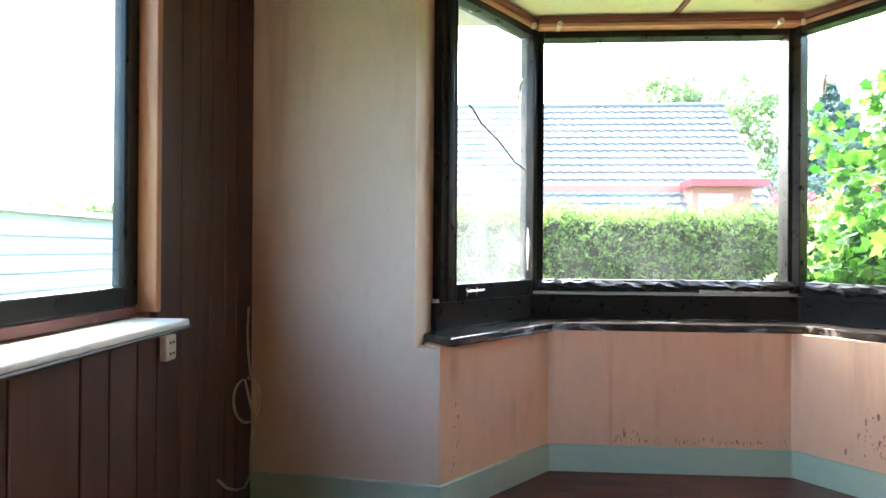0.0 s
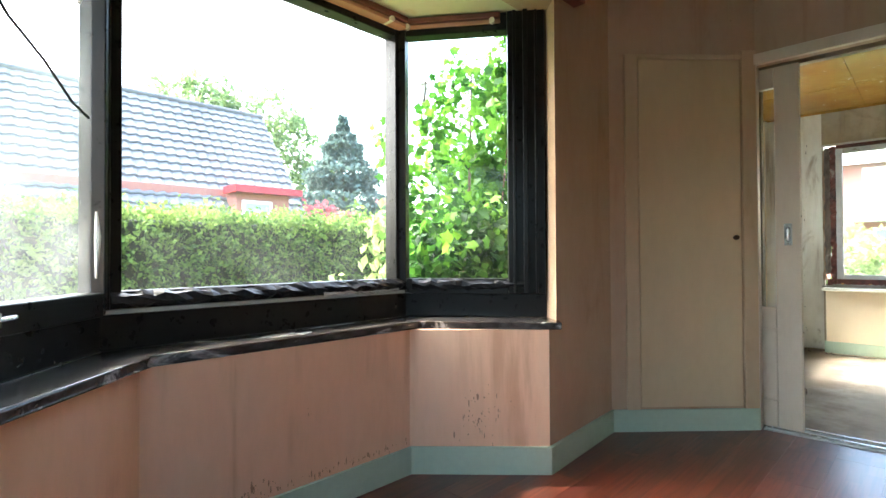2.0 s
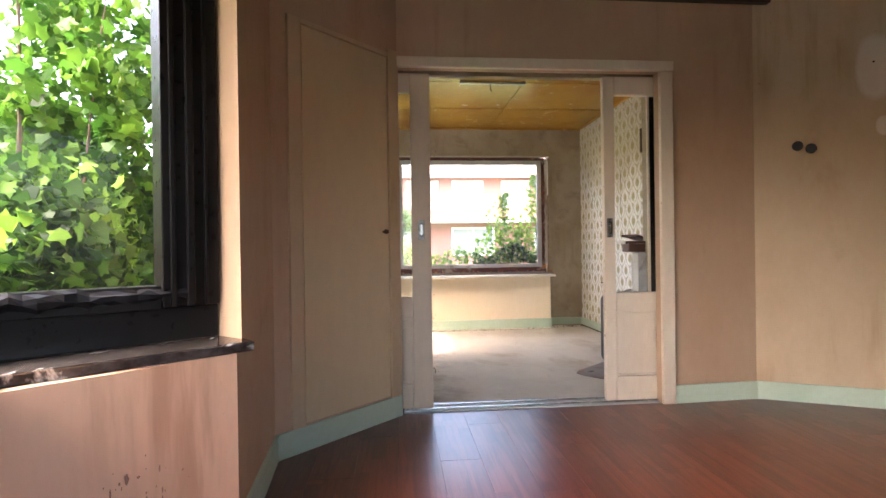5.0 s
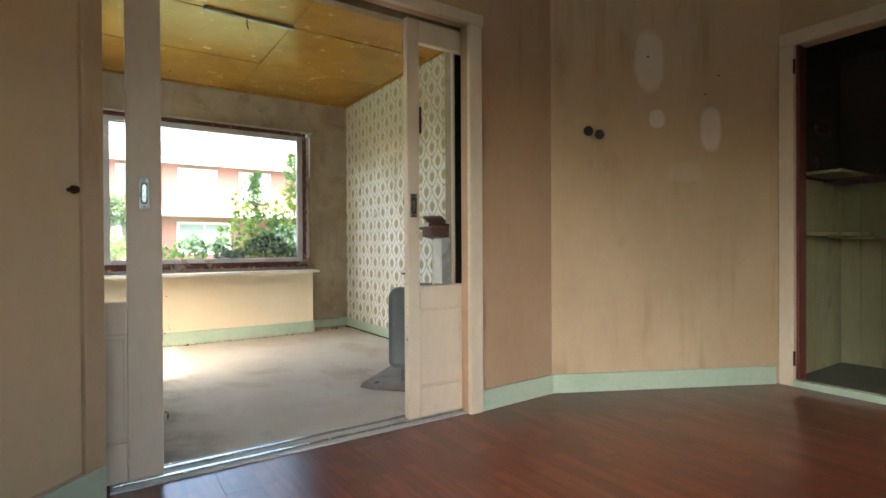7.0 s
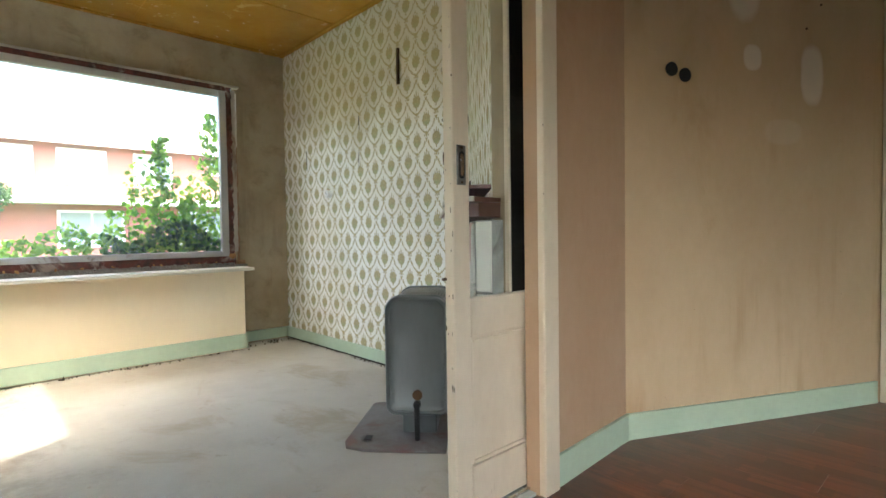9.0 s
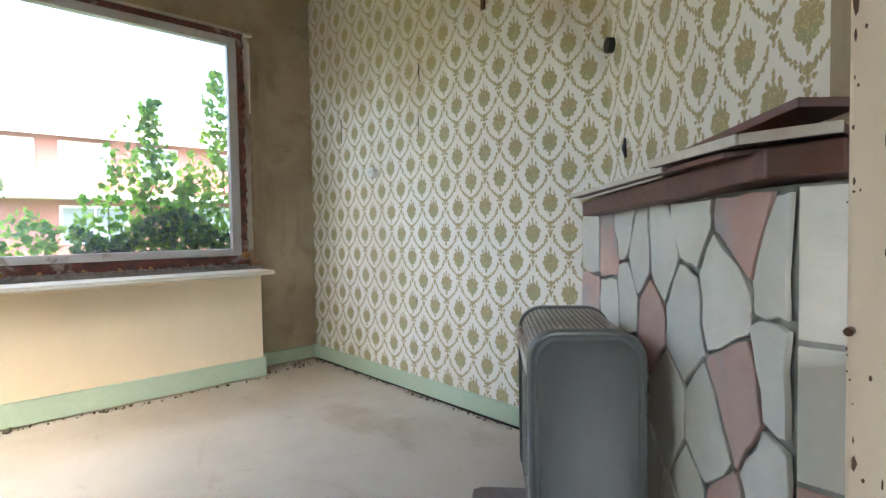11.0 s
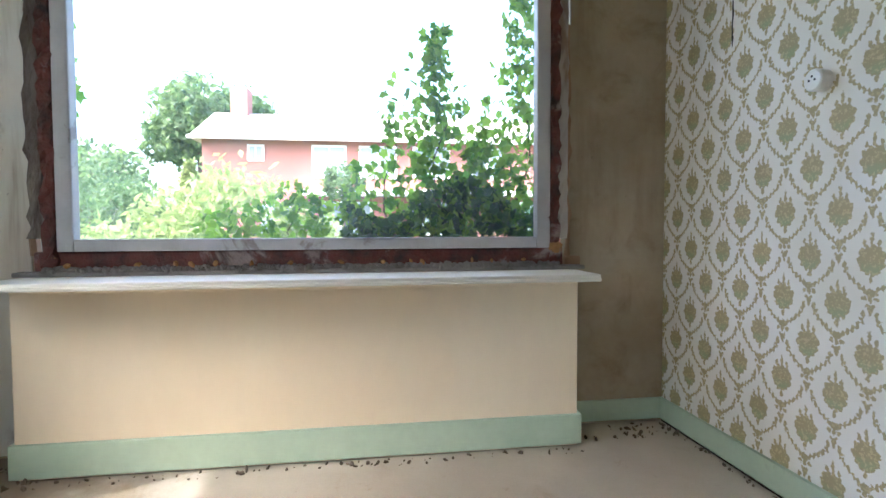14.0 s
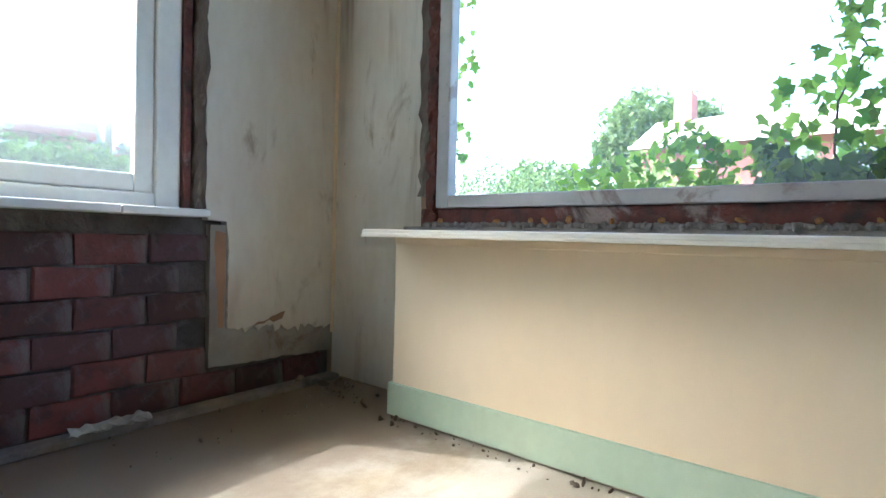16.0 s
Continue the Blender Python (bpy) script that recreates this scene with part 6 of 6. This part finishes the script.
def spruce_points(x, y, z0, h, r, n, seed):
    rng = np.random.default_rng(seed)
    t = rng.random(n) ** 0.75
    tier = np.round(t * 19 + 0.5 * rng.random(n)) / 19
    rad = r * (1 - tier) * (0.55 + 0.5 * rng.random(n)) + 0.15
    rad *= 1 + 0.22 * np.sin(7 * tier * 12 + rng.random(n))
    ang = rng.random(n) * 2 * math.pi
    ang = np.round(ang / (2 * math.pi) * 11 + tier * 5) / 11 * 2 * math.pi + rng.normal(size=n) * 0.16
    z = z0 + h * tier - 0.16 * rad + rng.normal(size=n) * 0.10
    return np.stack([x + rad * np.cos(ang), y + rad * np.sin(ang), z], 1)


plant("spruce", "blue-grey spruce behind the hedge", "tree", spruce_points(16.2, 23.5, 0.2, 8.0, 4.6, 13000, 13), 0.34, M_SPRUCE, 14, [([(16.2, 23.5, -0.4), (16.2, 23.5, 7.8)], [0.18, 0.02])])
for i, (x, y, z, r, h) in enumerate(((13.2, 36, 10.6, 3.0, 2.4), (17.2, 36, 10.3, 4.0, 3.0), (20.5, 34, 4.8, 3.0, 3.4))):
    plant("garden_tree", "leafy tree standing behind the tiled house", "tree", blob_points([(x, y, z, r, r, h), (x + r * 0.6, y, z - 1, r * 0.7, r * 0.7, h * 0.7), (x - r * 0.6, y, z - 0.6, r * 0.6, r * 0.6, h * 0.6)], 4600, 30 + i), 0.42, M_TREE, 40 + i,
          [([(x, y, -0.4), (x, y, z), (x + 0.4, y, z + h * 0.6)], [0.3, 0.2, 0.06])], group="trees behind the houses")

# tiled house beyond the hedge
house = thing("bungalow", "low house with a grey tiled roof and red fascia", "house")
part("wall", box(-7.5, 10.9, 20.6, 27.5, -0.4, 3.6), M_HOUSEBRICK, house, "red brick wall")
E_Y, E_Z, R_Y, R_Z = 20.0, 2.5, 24.2, 7.7
rows_n = 15
roof = part("roof", prism([(-8, E_Y + 0.1), (12.0, E_Y + 0.1), (12.0, 28.4), (-8, 28.4)], 2.4, 2.5), M_ROOFTILE, house, "grey roof of wavy tiles")


def tile_row():
    """One course of wavy tiles, drawn out along x."""
    bm = bmesh.new()
    n = 150
    dy, dz = (R_Y - E_Y) / rows_n, (R_Z - E_Z) / rows_n
    a, b, c = [], [], []
    for i in range(n + 1):
        x = -8 + 20.0 * i / n
        w = 0.035 * math.sin(i * math.pi / 1.5)
        a.append(bm.verts.new((x, -0.06, w + 0.0)))
        b.append(bm.verts.new((x, -0.06, w + 0.05)))
        c.append(bm.verts.new((x, dy, dz + w + 0.005)))
    for i in range(n):
        bm.faces.new((a[i], a[i + 1], b[i + 1], b[i]))
        bm.faces.new((b[i], b[i + 1], c[i + 1], c[i]))
    return mesh_from(bm, "tile_course", M_ROOFTILE)


course = tile_row()
for i in range(rows_n):
    share("tile_course", course, roof, pose(0, E_Y + (R_Y - E_Y) * i / rows_n, E_Z + (R_Z - E_Z) * i / rows_n))
bm = bmesh.new()
for x in (-8.0, 12.0):
    bm.faces.new([bm.verts.new(p) for p in ((x, E_Y, E_Z), (x, R_Y, R_Z), (x, 28.4, 2.5))])
vs = [bm.verts.new(p) for p in ((-8, R_Y, R_Z), (12.0, R_Y, R_Z), (12.0, 28.4, 2.5), (-8, 28.4, 2.5))]
bm.faces.new(vs)
part("roof_back", bm, M_ROOFTILE, house)
part("ridge", tube([(-8, R_Y, R_Z + 0.04), (12.0, R_Y, R_Z + 0.04)], 0.12, 8), M_ROOFTILE, house)
part("fascia", box(-8, 8.1, E_Y - 0.05, E_Y + 0.05, 2.28, 2.5), M_REDPAINT, house, "red painted fascia")
part("porch_wall", box(8.75, 10.9, 19.7, 20.6, -0.4, 3.42), M_HOUSEBRICK, house)
part("porch_fascia", box(8.55, 11.3, 19.3, 20.4, 3.42, 3.68), M_REDPAINT, house, "red painted fascia")
pw = part("window_frame", box(8.95, 10.15, 19.62, 19.72, 1.9, 3.15), M_WHITE, house)
part("pane", box(9.08, 10.02, 19.60, 19.63, 2.02, 3.02), M_DARKPANE, pw)

# street side of the east window
terrace = thing("brick_house", "two-storey red brick house with white windows", "house")
part("wall", box(31.0, 39.0, -16.0, 8.4, -0.4, 5.25), M_HOUSEBRICK, terrace, "orange-red brick wall")
bm = bmesh.new()
pr = [(30.5, 5.2), (35.0, 7.3), (39.5, 5.2)]
f0 = [bm.verts.new((x, 8.9, z)) for x, z in pr]
f1 = [bm.verts.new((x, -16.5, z)) for x, z in pr]
bm.faces.new(f0)
bm.faces.new(f1[::-1])
for k in range(3):
    bm.faces.new((f0[k], f0[(k + 1) % 3], f1[(k + 1) % 3], f1[k]))
part("roof", bm, M_LIGHTROOF, terrace, "pale tiled roof")
part("gutter", box(30.4, 30.55, -16.5, 8.9, 5.12, 5.28), M_WHITE, terrace)
part("chimney", box(34.4, 35.6, 7.0, 7.9, 6.6, 8.6, 0.03), M_HOUSEBRICK, terrace)
for y, w, z0, z1 in ((5.9, 0.8, 4.15, 4.95), (2.4, 1.7, 3.35, 4.98), (0.0, 1.9, 3.35, 4.98), (-2.7, 1.9, 3.35, 4.98), (-5.6, 1.7, 3.35, 4.98), (-8.6, 0.8, 4.15, 4.95), (-11.5, 1.7, 3.35, 4.98), (5.0, 1.4, 0.6, 2.1), (1.6, 2.6, 0.5, 2.2), (-3.0, 2.6, 0.5, 2.2), (-8.0, 2.6, 0.5, 2.2)):
    fr = part("window_frame", box(30.93, 31.03, y - w / 2, y + w / 2, z0, z1), M_WHITE, terrace)
    part("pane", box(30.90, 30.94, y - w / 2 + 0.12, y - 0.04, z0 + 0.12, z1 - 0.12), M_DARKPANE, fr)
    part("pane", box(30.90, 30.94, y + 0.04, y + w / 2 - 0.12, z0 + 0.12, z1 - 0.12), M_DARKPANE, fr)
part("canopy", box(29.8, 31.0, -14, 3.6, 2.45, 2.72), M_WHITE, terrace, "white canopy band over the ground floor")
for i, (x, y, z, r, h) in enumerate(((44.0, 12.4, 8.6, 3.0, 2.7), (46.0, 10.2, 8.9, 2.6, 2.4), (43.0, 20.0, 4.4, 3.4, 2.7))):
    plant("street_tree", "leafy tree behind the brick house", "tree", blob_points([(x, y, z, r, r, h), (x, y + r * 0.6, z - 1.2, r * 0.7, r * 0.7, h * 0.7), (x, y - r * 0.6, z - 1, r * 0.6, r * 0.6, h * 0.6)], 5200, 50 + i), 0.6, M_TREE, 60 + i,
          [([(x, y, -0.4), (x, y, z), (x + 0.4, y, z + h * 0.6)], [0.3, 0.2, 0.06])], group="trees behind the houses")
for i, (x, y, z, r, h) in enumerate(((20.5, 8.2, 1.2, 1.6, 1.6), (21.5, 10.6, 1.3, 1.7, 1.9), (19.0, 6.6, 0.9, 1.2, 1.2), (24, 13, 1.6, 2.2, 2.4))):
    plant("garden_bush", "rounded green bush across the street", "shrub", blob_points([(x, y, z, r, r, h)], 3200, 70 + i), 0.17, M_TREE, 80 + i, [([(x, y, -0.4), (x, y, z + 0.3)], [0.12, 0.04])], group="bushes across the street")
plant("pale_bush", "pale lime flowering bush before the street", "shrub", blob_points([(13.0, 2.5, 0.6, 1.2, 1.2, 1.0), (13.2, 3.7, 0.45, 0.9, 0.9, 0.8), (12.8, 1.4, 0.35, 0.8, 0.8, 0.65)], 4600, 90), 0.17, M_LIME, 91, [([(13, 2.4, -0.4), (13, 2.4, 0.4)], [0.06, 0.03])])
plant("golden_conifer", "golden-green upright conifer across the street", "tree", spruce_points(24.0, 6.7, -0.2, 3.3, 0.85, 2200, 92), 0.2, M_GOLD, 93, [([(24, 6.7, -0.4), (24, 6.7, 3.2)], [0.1, 0.02])])
plant("topiary_tree", "ball-clipped small tree on a thin stem", "tree", blob_points([(17.0, 1.05, 1.85, 0.44, 0.44, 0.44)], 1500, 94), 0.12, M_TREE, 95, [([(17, 1.05, -0.4), (17, 1.05, 1.8)], [0.05, 0.03])])


def ivy_points():
    """Leaves of the low tangle, which has shade put into its colour, and of the bright shoots."""
    rng = np.random.default_rng(101)
    old, young = [], []

    def add(where, y, z, spread=0.05):
        where.append(np.stack([7.05 + rng.normal(size=len(y)) * spread, y, z], 1))
    y = rng.uniform(-0.34, 0.57, 1700)
    add(old, y, 0.42 + (0.52 + 0.09 * np.sin(9 * y + 1)) * rng.random(1700) ** 0.8, 0.07)
    y = rng.uniform(0.62, 1.14, 620)
    add(young, y, 0.45 + (0.47 + 0.05 * np.sin(11 * y)) * rng.random(620) ** 0.8 * np.clip(1.25 - np.abs(y - 0.88) * 1.3, 0.5, 1.1))
    # shoots: foot, tip, width at the foot, leaves
    for y0, z0, y1, z1, w, n in ((0.22, 0.80, 0.15, 1.68, 0.13, 640), (0.46, 0.80, 0.35, 1.46, 0.06, 120), (-0.15, 0.80, -0.24, 1.90, 0.12, 620), (0.06, 1.0, -0.09, 1.42, 0.03, 46), (0.55, 0.85, 0.50, 1.10, 0.04, 60), (0.0, 0.85, -0.06, 1.24, 0.11, 170), (1.635, 0.95, 1.635, 1.80, 0.014, 40)):
        t = rng.random(n) ** 1.5
        add(young, y0 + (y1 - y0) * t + rng.normal(size=n) * w * (1.0 - 0.82 * t) + 0.02 * np.sin(9 * t), z0 + (z1 - z0) * t, 0.04)
    return np.concatenate(old), np.concatenate(young)


stems = []
for y, top in ((-0.23, 1.85), (-0.02, 1.2), (0.16, 1.6), (0.38, 1.3), (0.77, 0.9), (0.97, 0.85)):
    stems.append(([(7.06, y + 0.04 * math.sin(4.1 * k + 9 * y), -0.36 + (top + 0.36) * k / 12) for k in range(13)], [0.008 - 0.0005 * k for k in range(13)]))
shaded_ivy, bright_ivy = ivy_points()
ivy = plant("ivy", "ivy climbing outside the window, shade painted into its low tangle", "ivy", shaded_ivy, 0.047, M_IVYSHADE, 102, stems, lobed=True, flat=0.3)
shoots = leaves(bright_ivy, 0.046, 103, 0.3, True)
shoots.materials.append(M_IVY)
shoot_leaves = new("shoot_leaves", shoots)
shoot_leaves.parent = ivy
tagged(shoot_leaves, "bright green leaves of the ivy shoots")
# garden seen through the fogged pane, and the pale shed at the west window
plant("flowering_hedge", "yellow-green hedge with red flowers on top", "hedge", blob_points([(x, 10.0 + 0.2 * (i % 2), 0.95, 0.9, 0.6, 1.05) for i, x in enumerate(range(7, 19))], 5200, 110), 0.15, M_HEDGE, 111)
plant("red_flowers", "red flowers on the low hedge", "flowers", blob_points([(x + 0.4, 9.6, 1.95, 0.8, 0.4, 0.25) for x in range(7, 18, 2)], 700, 112), 0.14, M_PINKBUSH, 113)
shed = thing("garden_shed", "pale shed clad in horizontal boards", "shed")
part("wall", box(-6.4, -4.02, -4.0, 7.2, -0.4, 1.35), M_SIDING, shed)
for k in range(9):
    part("siding_board", box(-4.02, -3.985 - 0.004 * (k % 2), -4.0, 7.2, -0.35 + 0.185 * k, -0.35 + 0.185 * k + 0.165, 0.006), M_SIDING, shed)
part("roof", box(-6.6, -3.9, -4.2, 7.4, 1.36, 1.42), M_WHITE, shed)

# ---- pieces of the floor and the brick wall ----
floor = thing("floor", "red-brown laminate floor of long boards", "floor", box(-0.6, 3.63, -2.1, 2.6, -0.011, -0.002), M_BLACKVOID, kind="structure")
PL, PW = 1.28, 0.192
plank_me = mesh_from(box(0, PL - 0.0008, 0, PW - 0.0008, -0.008, 0.0, 0.0003), "plank", M_LAMINATE)
row = 0
y = -2.1
while y < 2.55:
    x = -0.6 - (row * 0.47) % PL
    while x < 3.628:
        a, b = max(x, -0.6), min(x + PL, 3.628)
        if b - a > 0.05:
            ob = share("plank", plank_me, floor, pose(a, y, 0.0))
            ob.scale.x = (b - a) / PL
        x += PL
    y += PW
    row += 1

BL, BH = 0.209, 0.101
rngb = random.Random(77)


def rough_brick(k):
    """A worn brick: a bevelled block with knocked corners."""
    bm = box(0.003, BL - 0.004 - 0.002 * k, -0.007 - 0.001 * k, 0.006, 0.003, BH - 0.003 - 0.001 * k, 0.005)
    for v in bm.verts:
        v.co += Vector((rngb.uniform(-0.004, 0.004), rngb.uniform(-0.002, 0.002), rngb.uniform(-0.004, 0.004)))
    return mesh_from(bm, "brick", M_BRICK, True)


brick_me = [rough_brick(k % 3) for k in range(8)]
for r in range(7):
    z = 0.012 + r * BH
    off = (r % 2) * BL / 2
    k = 0
    while True:
        x = 6.155 - off - BL * (k + (0 if off else 1)) + (0.0 if off else 0.0)
        if x < 4.1:
            break
        if z + BH < 0.70:
            share("brick", brick_me[rngb.randrange(8)], wall_north_3, pose(x + rngb.uniform(-0.003, 0.003), 2.195 - rngb.uniform(0, 0.005), z, rngb.uniform(-3, 3), rngb.uniform(-1.2, 1.2), rngb.uniform(-1.5, 1.5)))
        k += 1
for k, x in enumerate((6.16, 6.37, 6.58)):
    share("brick", brick_me[k], wall_north_3, pose(x, 2.192, 0.012))


# ---- mould and rust marks on the peach wall ----
def specks(name, p0, way, zs, spread, n, seed, label, material, small=0.75):
    """Small flat flakes scattered on a wall."""
    rng = random.Random(seed)
    bm = bmesh.new()
    p0, way = Vector((*p0, 0)), Vector((*way, 0)).normalized()
    out = Vector((way.y, -way.x, 0))
    for i in range(n):
        s, z = rng.gauss(0, spread[0]), rng.gauss(zs, spread[1])
        r = small * rng.uniform(0.0012, 0.0045) * (1.8 if rng.random() < 0.12 else 1)
        k = rng.randrange(5, 8)
        long = rng.uniform(0.8, 2.0) if rng.random() < 0.6 else rng.uniform(2.5, 6.0)
        vs = [bm.verts.new(p0 + way * (s + r * math.cos(a) * rng.uniform(0.6, 1.2)) + out * 0.0022 + Vector((0, 0, z + r * long * math.sin(a)))) for a in (2 * math.pi * j / k for j in range(k))]
        bm.faces.new(vs)
    return thing(name, label, "stain", bm, material, kind="stuff")


M_MOULD = worn("dark_mould", (0.36, 0.18, 0.11), (0.46, 0.26, 0.17), (0.20, 0.10, 0.06), 0.8, 30, 80)
M_RUST = worn("rust_stain", (0.42, 0.21, 0.11), (0.52, 0.28, 0.16), (0.2, 0.08, 0.04), 0.8, 30, 80)
specks("mould_marks", (2.09, 2.30), (0.426, -0.464), 0.27, (0.06, 0.055), 60, 1, "dark mould spots low on the peach wall", M_MOULD)
specks("rust_marks", (1.15, 2.535), (1, 0), 0.155, (0.05, 0.02), 40, 2, "rusty stain above the mint skirting", M_RUST)
specks("rust_marks", (1.55, 2.535), (1, 0), 0.145, (0.14, 0.008), 50, 3, "rusty line above the mint skirting", M_RUST)
specks("rust_marks", (1.35, 2.535), (1, 0), 0.40, (0.01, 0.01), 3, 4, "small brown knocks in the peach plaster", M_RUST)
specks("rust_marks", (0.36, 2.128), (0.477, 0.465), 0.30, (0.01, 0.10), 16, 5, "brown knocks along the plaster corner", M_RUST)
M_CHIP = worn("bare_chipped_wood", (0.10, 0.06, 0.035), (0.06, 0.035, 0.02), (0.2, 0.13, 0.08), 0.8, 30, 80)
specks("paint_chips", (3.690, 0.2455), (-1, 0), 0.75, (0.006, 0.55), 26, 6, "chipped paint down the sliding door edge", M_CHIP, 0.5)
specks("paint_chips", (3.720, 0.2455), (-1, 0), 0.95, (0.004, 0.55), 34, 7, "chipped paint down the sliding door edge", M_CHIP, 0.5)
specks("paint_chips", (3.683, 1.321), (0, 1), 0.75, (0.012, 0.55), 30, 8, "chipped paint on the sliding door stile", M_CHIP, 0.5)
specks("paint_chips", (3.591, -0.105), (0, 1), 0.7, (0.02, 0.5), 16, 9, "chipped paint on the door casing", M_CHIP, 0.5)
crumbs("debris", 6.60, 6.79, 1.95, 2.13, 12, 26, "flakes of fallen plaster in the corner", 0.026)
